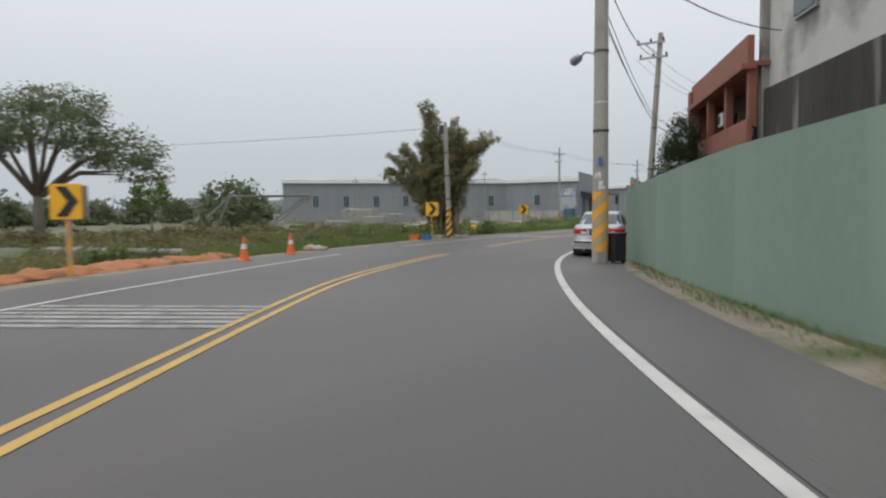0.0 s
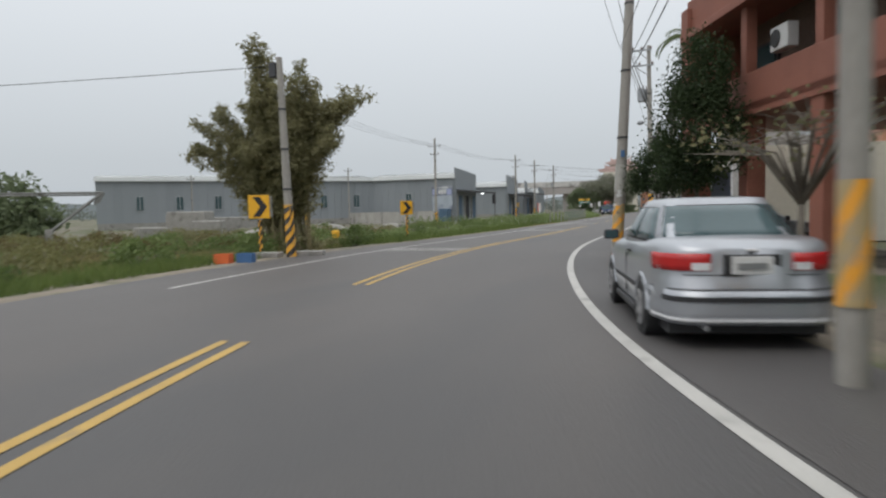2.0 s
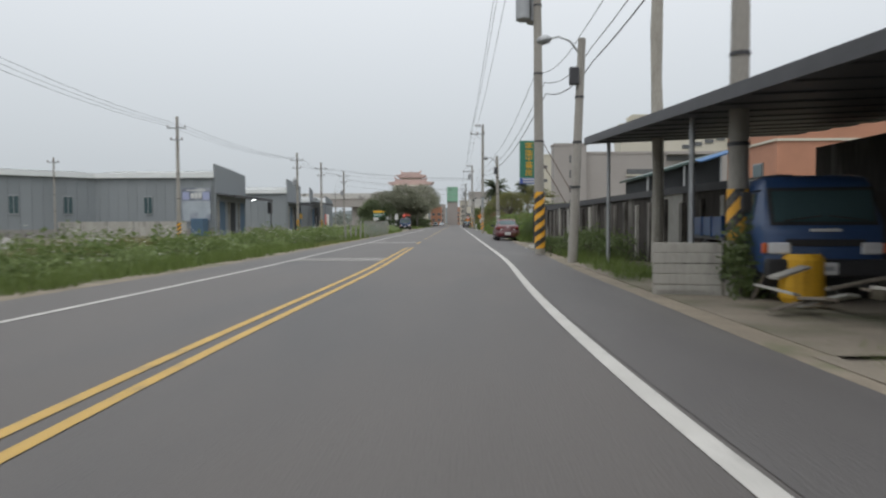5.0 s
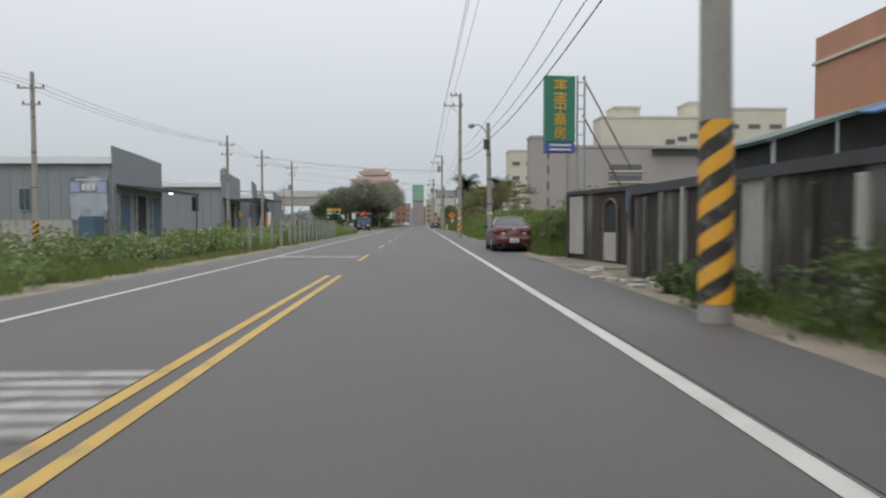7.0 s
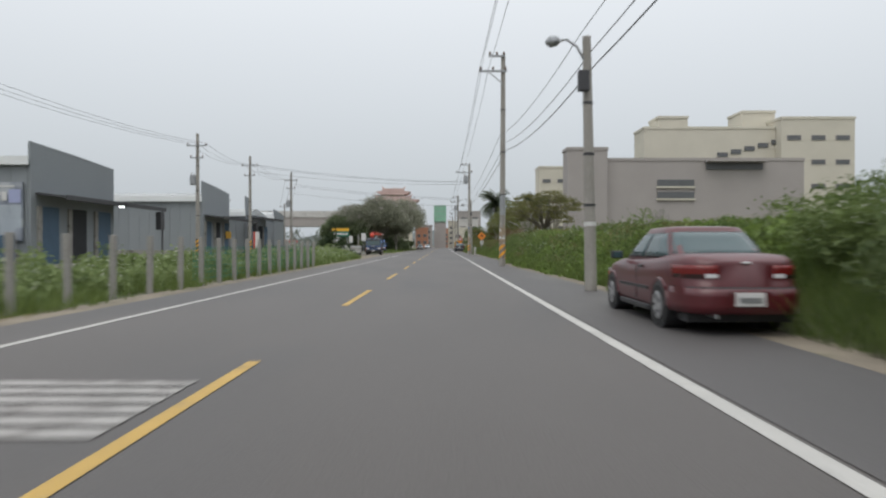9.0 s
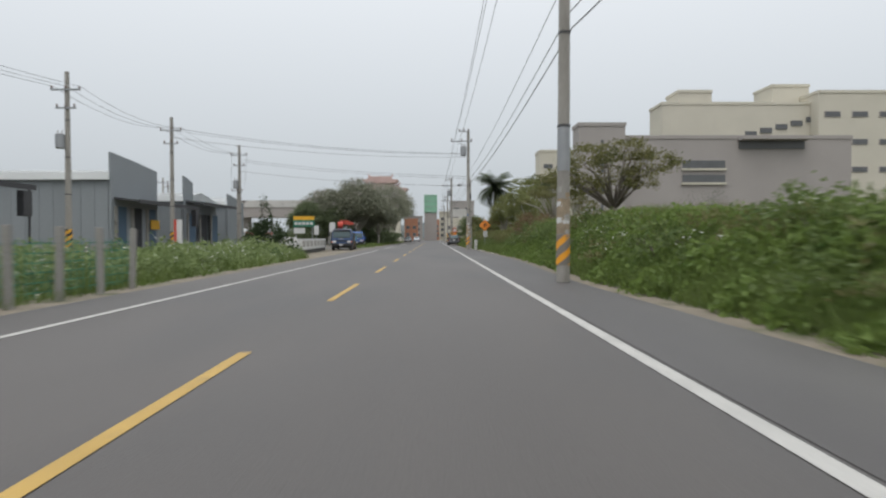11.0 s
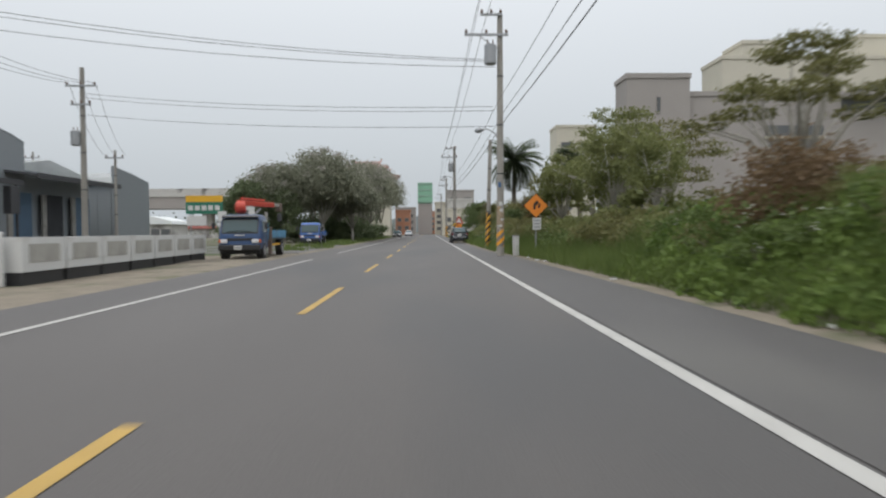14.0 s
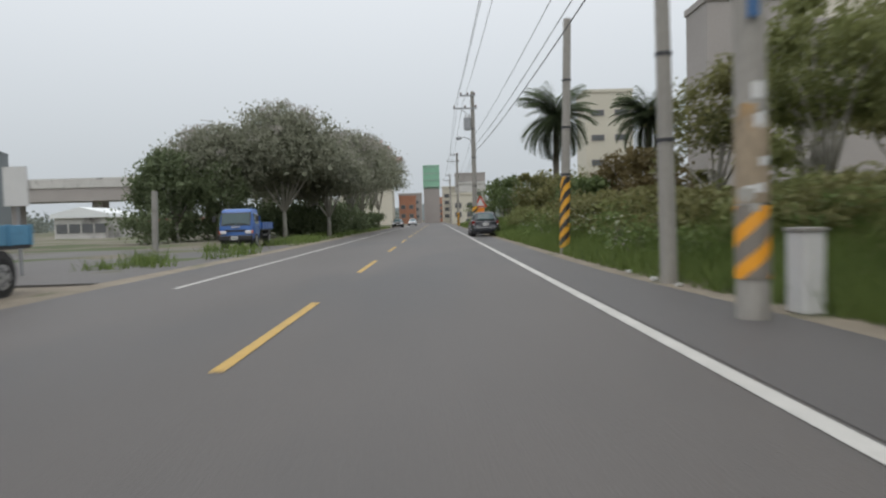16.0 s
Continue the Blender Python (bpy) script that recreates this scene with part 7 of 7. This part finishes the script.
chevron(-0.03, -43.0, 1.95, 32, "amber and black chevron plate on a faded yellow post", 0.75, STRIPE_WORN)
chevron(-6.4, -18.4, 2.1, 20, "amber and black chevron plate on a banded post")
chevron(-6.55, -5.25, 2.05, 12, "amber and black chevron plate on a slim banded post", 0.72)


def cone(x, y, label):
    t = thing("traffic_cone", label, "traffic cone", (x, y, float(fall(y)) - 0.02), group="cones")
    part("base", boxed((0, 0, 0.025), (0.36, 0.36, 0.05), bevel=0.012), ORANGE_PLASTIC, t)
    part("body", tube(bmesh.new(), ((0, 0, 0.04), (0, 0, 0.7)), (0.14, 0.03), 14), ORANGE_PLASTIC, t)
    part("band", tube(bmesh.new(), ((0, 0, 0.36), (0, 0, 0.5)), (0.087, 0.064), 14, cap=False), WHITE_PAINT, t, "dull white reflective band")


cone(-0.6, -37.7, "orange traffic cone with a dull white band")
cone(-2.2, -34.2, "faded orange traffic cone")
for x, y, m, lb in ((-5.95, -20.9, ORANGE_PLASTIC, "orange plastic crate on the verge"), (-5.45, -20.5, BLUE_PLASTIC, "blue plastic crate on the verge")):
    c = thing("crate", lb, "crate", (x, y, float(lie(x, y))), 12)
    part("floor", boxed((0, 0, 0.03), (0.46, 0.34, 0.04)), m, c)
    for s in (-1, 1):
        part("side", boxed((s * 0.22, 0, 0.16), (0.03, 0.34, 0.28)), m, c)
        part("side", boxed((0, s * 0.16, 0.16), (0.46, 0.03, 0.28)), m, c)
for x, y, a in ((-6.1, -18.5, 10), (-5.0, -17.6, 20)):
    solid("kerb_block", boxed((0, 0, 0.1), (1.0, 0.5, 0.22), bevel=0.03), CONCRETE, "pale concrete block at the sign foot", "block", (x, y, float(lie(x, y)) - 0.02), a)
for k in range(7):
    bm = bmesh.new()
    bmesh.ops.create_icosphere(bm, subdivisions=2, radius=rng.uniform(0.1, 0.28), matrix=Matrix.Diagonal((1.3, 1, 0.6, 1)))
    for v in bm.verts:
        v.co += Vector(rng.normal(size=3) * 0.02)
    y = -31.2 + rng.normal() * 0.5
    solid("stone", bm, CLAY if k % 3 == 0 else CONCRETE, "rough rubble stone on the verge", "stone", (float(left_edge(y)) - rng.uniform(0.3, 0.9), y, float(fall(y)) + 0.02), smooth=True, group="rubble")
tb = thing("trash_tub", "yellow plastic tub in the weeds", "tub", (-14.2, 1.0, float(lie(-14.2, 1.0))))
part("body", tube(bmesh.new(), ((0, 0, 0), (0, 0, 0.1), (0, 0, 0.7), (0, 0, 0.78)), (0.2, 0.24, 0.26, 0.2), 14), YELLOW_PLASTIC, tb)
pipe = solid("concrete_pipe", tube(bmesh.new(), ((-9.5, -38.4, 0.32), (-4.2, -37.0, 0.30)), 0.12, 12), CONCRETE, "pale pipe lying on the dug verge", "pipe")
# ruined steel frame and rubble in the field
tr = thing("steel_frame", "bare rusted steel roof frame standing in the field", "steel frame", (-37.7, -1.7, -0.45), 50)
tr.scale = (1.27, 1.27, 0.87)
for k in range(2):
    yo = -2.0 + 4.0 * k
    tube_pts = [((-4.4, yo, 1.6), (-2.6, yo, 4.2)), ((-2.6, yo, 4.2), (3.6, yo, 4.3)), ((3.6, yo, 4.3), (0.8, yo, 1.0)), ((-2.6, yo, 4.2), (-3.8, yo, 0.0)), ((3.6, yo, 4.3), (3.3, yo, 3.4))]
    for a, b in tube_pts:
        part("member", rod(a, b, 0.09, seg=6), FRAME_GREY, tr)
for x in (-2.6, 0.5, 3.6):
    part("purlin", rod((x, -2.0, 4.25), (x, 2.0, 4.25), 0.07, seg=6), FRAME_GREY, tr)
for x in (-3.8, 0.8):
    for y in (-2.0, 2.0):
        part("stub", boxed((x, y, 0.6), (0.4, 0.4, 1.3)), CONCRETE, tr)
for k, (x, y, w, h) in enumerate(((-42, 20, 5, 3.4), (-38, 18, 3, 2.0), (-48, 26, 4, 3.0), (-36, 8, 2.5, 1.4), (-45, 30, 6, 2.4))):
    solid("ruin_wall", boxed((0, 0, h * 0.35), (w, 1.6, h * 0.7), bevel=0.12), CONCRETE, "broken pale concrete remnant in the field", "ruin", (x, y, -0.45), 20 * k)
solid("water_tank", boxed((0, 0, 1.4), (2.0, 1.6, 2.3), bevel=0.1), WHITE_PAINT, "white tank standing in the field", "tank", (-64.2, 45.5, -0.45), 20)
for k in range(26):
    bm = bmesh.new()
    bmesh.ops.create_icosphere(bm, subdivisions=2, radius=rng.uniform(0.4, 1.3), matrix=Matrix.Diagonal((1.6, 1.2, 0.5, 1)))
    for v in bm.verts:
        v.co += Vector(rng.normal(size=3) * 0.08)
    x, y = rng.uniform(-50, -12), rng.uniform(8, 56)
    solid("spoil_mound", bm, CONCRETE if k % 2 else EARTH, "grey mound of broken spoil in the field", "mound", (x, y, -0.45), group="field rubble")
# concrete posts and green net along the western verge
for k in range(17):
    x, y = -5.4 + 0.14 * min(k, 4), 30.2 + 1.43 * k
    p = thing("fence_post", "slim pale concrete fence post", "fence post", (x, y, float(lie(x, y))), group="concrete fence posts")
    part("shaft", boxed((0, 0, 0.6), (0.115, 0.115, 1.5), (rng.uniform(-1.5, 1.5), rng.uniform(-1.5, 1.5), 0), 0.012), CONCRETE, p)
for k in range(4, 12):
    x, y = -5.0, 29.5 + 2.05 * (k + 0.2)
    bm = bmesh.new()
    for j in range(9):
        box(bm, (0, -0.9 + 0.225 * j, 0.62), (0.01, 0.018, 1.0))
    for j in range(6):
        box(bm, (0, 0, 0.2 + 0.17 * j), (0.01, 1.9, 0.016))
    solid("fence_net", bm, NET, "sagging green fence net", "net", (x, y, float(lie(x, y))), group="green fence nets")
# white hoarding, advertisement
for k in range(7):
    f = k / 6
    hb = thing("concrete_barrier", "white painted barrier unit with a dark foot", "barrier", (-7.5 - 0.55 * f, 84.6 + 12.0 * f, -0.03), 92, "white barriers")
    part("body", prism([(-0.93, 0.3), (0.93, 0.3), (0.93, 1.08), (-0.93, 1.08)], 0.5), WHITE_PAINT, hb)
    part("foot", boxed((0, 0, 0.16), (1.8, 0.42, 0.36)), TRIM, hb)
    part("recess", boxed((0, 0.255, 0.72), (1.3, 0.02, 0.42)), PALE_PANEL, hb)
    part("recess", boxed((0, -0.255, 0.72), (1.3, 0.02, 0.42)), PALE_PANEL, hb)
solid("hoarding_end", boxed((0, 0, 0.62), (2.2, 0.1, 1.2), bevel=0.02), WHITE_PAINT, "plain white end sheet of the barrier row", "hoarding", (-8.6, 83.4, -0.05), 4)
ad = thing("advert_board", "yellow and green advertisement board on posts", "sign", (-12.4, 111.0, -0.4), 0)
part("board", boxed((0, 0, 3.1), (2.3, 0.1, 0.75)), SIGN_GREEN, ad)
part("header", boxed((0, -0.01, 3.68), (2.3, 0.1, 0.4)), SIGN_YELLOW, ad)
for k in range(5):
    part("notice_bar", boxed((-0.85 + 0.42 * k, -0.065, 3.1), (0.3, 0.02, 0.3)), WHITE_PAINT, ad)
part("lower_board", boxed((-0.5, 0, 2.3), (1.2, 0.08, 0.6)), WHITE_PAINT, ad)
nb = thing("notice_board", "narrow white notice board on a thin post", "sign", (-10.7, 109.1, -0.06))
part("post", rod((0, 0.06, 0), (0, 0.06, 2.5), 0.03), STEEL, nb)
part("plate", boxed((0, 0, 2.0), (0.5, 0.04, 0.95), bevel=0.01), WHITE_PAINT, nb)
bn = thing("banner", "upright pink and white banner by the power pole", "banner", (-18.6, 91.4, -0.45))
part("pole", rod((-0.35, 0.03, 0), (-0.35, 0.03, 3.0), 0.025), STEEL, bn)
part("cloth", boxed((0, 0, 2.1), (0.66, 0.02, 1.9)), WHITE_PAINT, bn)
part("cloth_edge", boxed((-0.22, -0.012, 2.1), (0.2, 0.02, 1.9)), TRUCK_RED, bn)
yb = thing("notice_board", "yellow notice board on the workshop front", "sign", (-25.95, 104.6, -0.45))
part("plate", boxed((0, 0, 2.9), (0.1, 1.9, 0.9), bevel=0.01), SIGN_YELLOW, yb)
rr2 = thing("red_roof_shed", "low shed with a faded red sheet roof in the distance", "shed", (-52.0, 222.0, -0.4))
part("wall", boxed((0, 0, 1.2), (16, 6, 2.4)), GREY_PLASTER, rr2)
part("roof", boxed((0, 0, 2.75), (17, 7, 0.7), bevel=0.1), mat("faded_red_roof", (0.42, 0.16, 0.14), 0.8, 0.15, 0.5, 0.1), rr2)
for s in (-0.9, 0.9):
    part("post", rod((s, 0.08, 0), (s, 0.08, 3.9), 0.05), STEEL, ad)
nb = thing("notice_board", "small white notice board on a post", "sign", (-8.9, 108.5, -0.05))
part("board", boxed((0, 0, 2.3), (0.6, 0.05, 1.0)), WHITE_PAINT, nb)
part("post", rod((0, 0.05, 0), (0, 0.05, 2.8), 0.04), STEEL, nb)
solid("fence_post", boxed((0, 0, 1.4), (0.22, 0.22, 2.9), (0, 2, 0), 0.02), CONCRETE, "plain tall concrete post at the lorry park", "post", (-11.4, 122.6, -0.05))
limb_tree("tree", "slim dark cypress-like sapling before the workshop", -7.7, 76.0, 3.7, [(0, 0, 1.2, 0.95, 0.95, 1.0), (0.9, -0.3, 0.7, 0.9, 0.8, 0.7), (-0.7, 0.4, 0.9, 0.8, 0.8, 0.8), (0, 0, 2.4, 0.33, 0.33, 1.2)], 6000, 0.07, LEAF_DARK, BARK, 0.07, 0.3, 5)
ds = thing("warning_sign", "orange diamond warning sign with a black symbol", "road sign", (6.45, 97.6, 0.0), 0)
part("post", rod((0, 0.04, 0), (0, 0.04, 2.6), 0.035), STEEL, ds)
b = part("plate", boxed((0, 0, 2.2), (0.74, 0.03, 0.74), (0, 45, 0), 0.01), SIGN_ORANGE, ds)
part("border", boxed((0, -0.002, 2.2), (0.76, 0.02, 0.76), (0, 45, 0), 0.006), BLACK_PAINT, b)
part("symbol", prism([(-0.12, 2.05), (-0.02, 2.05), (-0.02, 2.2), (0.1, 2.28), (0.08, 2.42), (-0.02, 2.4), (-0.1, 2.28)], 0.05), BLACK_PAINT, b)
part("symbol", boxed((0.14, -0.02, 2.2), (0.08, 0.02, 0.2), (0, 20, 0)), BLACK_PAINT, b)
p2 = part("plate_below", boxed((0.04, 0, 1.42), (0.36, 0.03, 0.52), bevel=0.01), WHITE_PAINT, ds)
for k in range(3):
    part("notice_bar", boxed((0.04, -0.02, 1.56 - 0.14 * k), (0.24, 0.012, 0.06)), STEEL, p2)
cab = thing("service_cabinet", "pale concrete service cabinet beside the pole", "cabinet", (5.72, 98.75, 0.0), 4)
part("body", boxed((0, 0, 0.44), (0.24, 0.34, 0.9), bevel=0.02), WHITE_PAINT, cab)
part("lid", boxed((0, 0, 0.9), (0.27, 0.37, 0.05), bevel=0.01), CONCRETE, cab)
ts = thing("warning_sign", "red and white triangular warning sign with amber plate", "road sign", (5.15, 141.5, 0.0))
part("post", rod((0, 0.05, 0), (0, 0.05, 2.7), 0.04), STEEL, ts)
part("triangle", prism([(-0.5, 1.95), (0.5, 1.95), (0, 2.85)], 0.04), TRUCK_RED, ts)
part("triangle_face", prism([(-0.3, 2.06), (0.3, 2.06), (0, 2.6)], 0.06), WHITE_PAINT, ts)
part("lower_plate", boxed((0, -0.01, 1.6), (0.6, 0.04, 0.6), bevel=0.01), SIGN_ORANGE, ts)
for k in range(16):
    y = rng.uniform(70, 106)
    solid("litter", boxed((0, 0, 0.02), (rng.uniform(0.06, 0.16), rng.uniform(0.05, 0.12), 0.05), (0, 0, rng.uniform(0, 90)), 0.01), WHITE_PAINT, "scrap of white litter on the verge", "litter", (float(right_edge(y)) + rng.uniform(0.1, 0.9), y, 0.0), group="litter")
for k in range(10):
    y = rng.uniform(13, 18)
    solid("rubble", boxed((0, 0, 0.03), (rng.uniform(0.15, 0.5), rng.uniform(0.1, 0.25), 0.08), (0, 0, rng.uniform(0, 90)), 0.02), PALE_PANEL, "broken concrete piece at the wall foot", "rubble", (rng.uniform(5.5, 6.5), y, -0.02), group="wall rubble")


# ---- far buildings ----
def block(parent, c, s, material, rows=0, cols=0, win=(1.6, 1.5), z0=3.0, label=""):
    part("wall", boxed(c, s), material, parent, label)
    part("parapet", boxed((c[0], c[1], c[2] + s[2] / 2 + 0.3), (s[0] + 0.3, s[1] + 0.3, 0.6)), material, parent)
    for r in range(rows):
        for k in range(cols):
            x = c[0] - s[0] / 2 + s[0] * (k + 0.5) / cols
            z = c[2] - s[2] / 2 + z0 + (s[2] - z0 - 1.5) * (r + 0.5) / rows
            w = part("window", boxed((x, c[1] - s[1] / 2 - 0.02, z), (win[0], 0.2, win[1])), MAUVE, parent)
            part("pane", boxed((x, c[1] - s[1] / 2 - 0.1, z), (win[0] * 0.88, 0.1, win[1] * 0.85)), FAR_GLASS, w)


big = thing("factory_building", "large mauve-grey and cream works building with stepped roofs", "building", (0, 0, 0))
block(big, (31.15, 155, 10.2), (8.1, 5, 20.4), MAUVE, 4, 1, (0.5, 2.2), 4)
block(big, (55.5, 158, 9.2), (40.6, 8, 18.4), MAUVE, 0, 0)
for x, z, w in ((49.5, 13.9, 7.5), (49.5, 11.4, 7.5)):
    wn2 = part("window_band", boxed((x, 153.9, z), (w, 0.3, 1.3)), FAR_GLASS, big, "dark ribbon window")
    part("sill", boxed((x, 153.8, z - 0.9), (w + 0.4, 0.5, 0.35)), CREAM, wn2)
part("awning", boxed((61.5, 152.9, 18.3), (12, 2.4, 0.5)), MAUVE, big)
# the awning's shade, modelled as a dark strip on the wall
part("awning_shade_strip", boxed((61.5, 153.9, 17.3), (11.6, 0.4, 1.4)), FAR_GLASS, big, "dark strip standing in for shade under the awning")
block(big, (65, 179, 14.3), (31, 8, 28.6), CREAM, 0, 0)
block(big, (56.5, 179, 15.6), (7, 7, 31.2), CREAM)
block(big, (78.5, 183, 16.6), (8, 8, 33.2), CREAM)
block(big, (89, 176, 15.2), (17, 8, 30.4), CREAM, 3, 3, (3.4, 1.2), 12)
for k in range(5):
    part("stair_window", boxed((68 + 3.2 * k, 174.9, 22.5 + 0.75 * k), (2.4, 0.3, 1.1)), FAR_GLASS, big)
e2 = thing("factory_building", "cream works building at the back of the site", "building", (0, 0, 0))
block(e2, (35.5, 222, 12.2), (9, 8, 24.4), CREAM, 4, 2, (2.6, 1.2), 4)
gs = thing("apartment_building", "unfinished building wrapped in bright green scaffold net", "building", (0.8, 305, 0))
part("wall", boxed((0, 0, 6.5), (5.0, 9, 13)), MAUVE, gs)
# net green is lightened to take in the haze down the road
part("net", boxed((0, -0.2, 14.6), (5.2, 9.2, 7.2)), mat("haze_paled_green_net", (0.24, 0.46, 0.33), 0.8, 0.12, 0.5, 0.2, 6), gs, "bright green netting")
for k in range(4):
    part("scaffold", boxed((0, -4.9, 11.4 + 2.1 * k), (5.3, 0.1, 0.14)), STEEL, gs)
tm = thing("temple", "red-roofed temple behind the grove", "temple", (-18.2, 290, 0))
# red tile paled so that its colour includes the distance haze
TEMPLE_TILE = mat("haze_paled_temple_tile", (0.50, 0.36, 0.33), 0.8, 0.15, 0.3, 0.1)
part("wall", boxed((0, 0, 9.1), (15, 12, 18.4)), CREAM, tm)
for z, w in ((18.4, 19.5), (18.4 + 3.2, 12.0)):
    rf = part("roof", prism([(-w / 2 - 0.9, 1.3), (-w / 2 + 0.4, 0.2), (-w * 0.3, 0), (w * 0.3, 0), (w / 2 - 0.4, 0.2), (w / 2 + 0.9, 1.3), (w * 0.4, 1.5), (w * 0.33, 2.5), (-w * 0.33, 2.5), (-w * 0.4, 1.5)], 9), TEMPLE_TILE, tm)
    rf.matrix_basis = pose(0, 0, z, 0, 0, 0)
    for s in (-1, 1):
        part("ridge_finial", tube(bmesh.new(), ((s * w * 0.3, 0, z + 2.4), (s * w * 0.36, 0, z + 3.0), (s * w * 0.4, 0, z + 3.9)), (0.5, 0.4, 0.1), 6), TEMPLE_TILE, tm)
part("drum", boxed((0, 0, 18.4 + 2.8), (9, 7, 1.6)), CREAM, tm)
for k in range(5):
    part("ridge_figure", tube(bmesh.new(), ((-2.4 + 1.2 * k, 0, 18.4 + 5.5), (-2.4 + 1.2 * k, 0, 18.4 + 6.3 + 0.5 * (k == 2))), (0.4, 0.12), 6), TEMPLE_TILE, tm)
for k, (x, y, w, h, m) in enumerate(((9, 260, 6, 7, CREAM), (12, 285, 8, 11, GREY_PLASTER), (-7, 330, 8, 10, MAUVE), (5, 350, 6, 9, ORANGE_TILE), (-6.8, 300, 5, 8, ORANGE_TILE), (7.5, 330, 6, 12, CREAM), (14, 320, 10, 16, MAUVE), (-30, 330, 20, 9, GREY_PLASTER))):
    hs = thing("town_house", "plain multi-storey house far down the road", "building", (x, y, 0), group="town houses")
    block(hs, (0, 0, h / 2), (w, 9, h), m, max(2, int(h // 3)), 2, (w * 0.28, 1.3), 1.0)
vd = thing("viaduct", "long low grey viaduct across the distance", "bridge", (-130, 250, 0))
part("deck", boxed((0, 0, 9.2), (230, 9, 3.2)), MAUVE, vd)
part("parapet", boxed((0, -4.6, 11.8), (230, 0.3, 2.2)), GREY_PLASTER, vd)
for k in range(12):
    part("pier", boxed((-108 + 20 * k, 0, 3.8), (2.6, 3, 7.8)), MAUVE, vd)
for x, y, w, h in ((-41.5, 176, 6.5, 2.9), (-70, 150, 14, 4.5), (-112, -6, 14, 4)):
    hs = thing("low_shed", "low pale roofed shed in the distance", "shed", (x, y, -0.4))
    part("wall", boxed((0, 0, h / 2), (w, 7, h)), GREY_PLASTER, hs)
    part("roof", prism([(-w / 2 - 0.4, h), (w / 2 + 0.4, h), (w / 2 + 0.2, h + 0.5), (0, h + 1.3), (-w / 2 - 0.2, h + 0.5)], 7.8), ROOF_WHITE, hs)
    for k in range(4):
        part("window", boxed((-w * 0.36 + w * 0.24 * k, -3.52, h * 0.55), (1.3, 0.1, 1.1)), FAR_GLASS, hs)
fw = []
for k in range(230):
    a = rng.uniform(0, 1)
    x = rng.uniform(-420, 160)
    y = 330 + rng.uniform(0, 140) - abs(x) * 0.2
    if -18 < x < 16:
        continue
    fw.append((x, y, 2.8, rng.uniform(5, 9), 6, rng.uniform(3.0, 5.5)))
for k in range(90):
    x, y = rng.uniform(-260, -110), rng.uniform(-120, 240)
    fw.append((x, y, 2.8, rng.uniform(5, 9), 6, rng.uniform(3.0, 5.0)))
tagged(new("woods", leaves(cloud(26000, fw, 14, 0.22), 0.9, LEAF_FAR, 1.5)), "belt of distant trees, haze put into the leaf colour", "woods", kind="stuff")
hv, hf = [], []
for k in range(61):
    a = math.radians(-100 + 200 * k / 60)
    hgt = 20 + 16 * math.sin(k * 0.7) * math.sin(k * 0.23 + 1) + 9 * math.sin(k * 1.9)
    hv += [(1500 * math.sin(a), 1500 * math.cos(a), -5), (1500 * math.sin(a), 1500 * math.cos(a), max(8, hgt))]
hf = [(2 * k, 2 * k + 2, 2 * k + 3, 2 * k + 1) for k in range(60)]
tagged(new("backdrop", raw(hv, hf, FAR_HILL)), "low horizon hills, mist put into their colour", "hills", kind="structure")
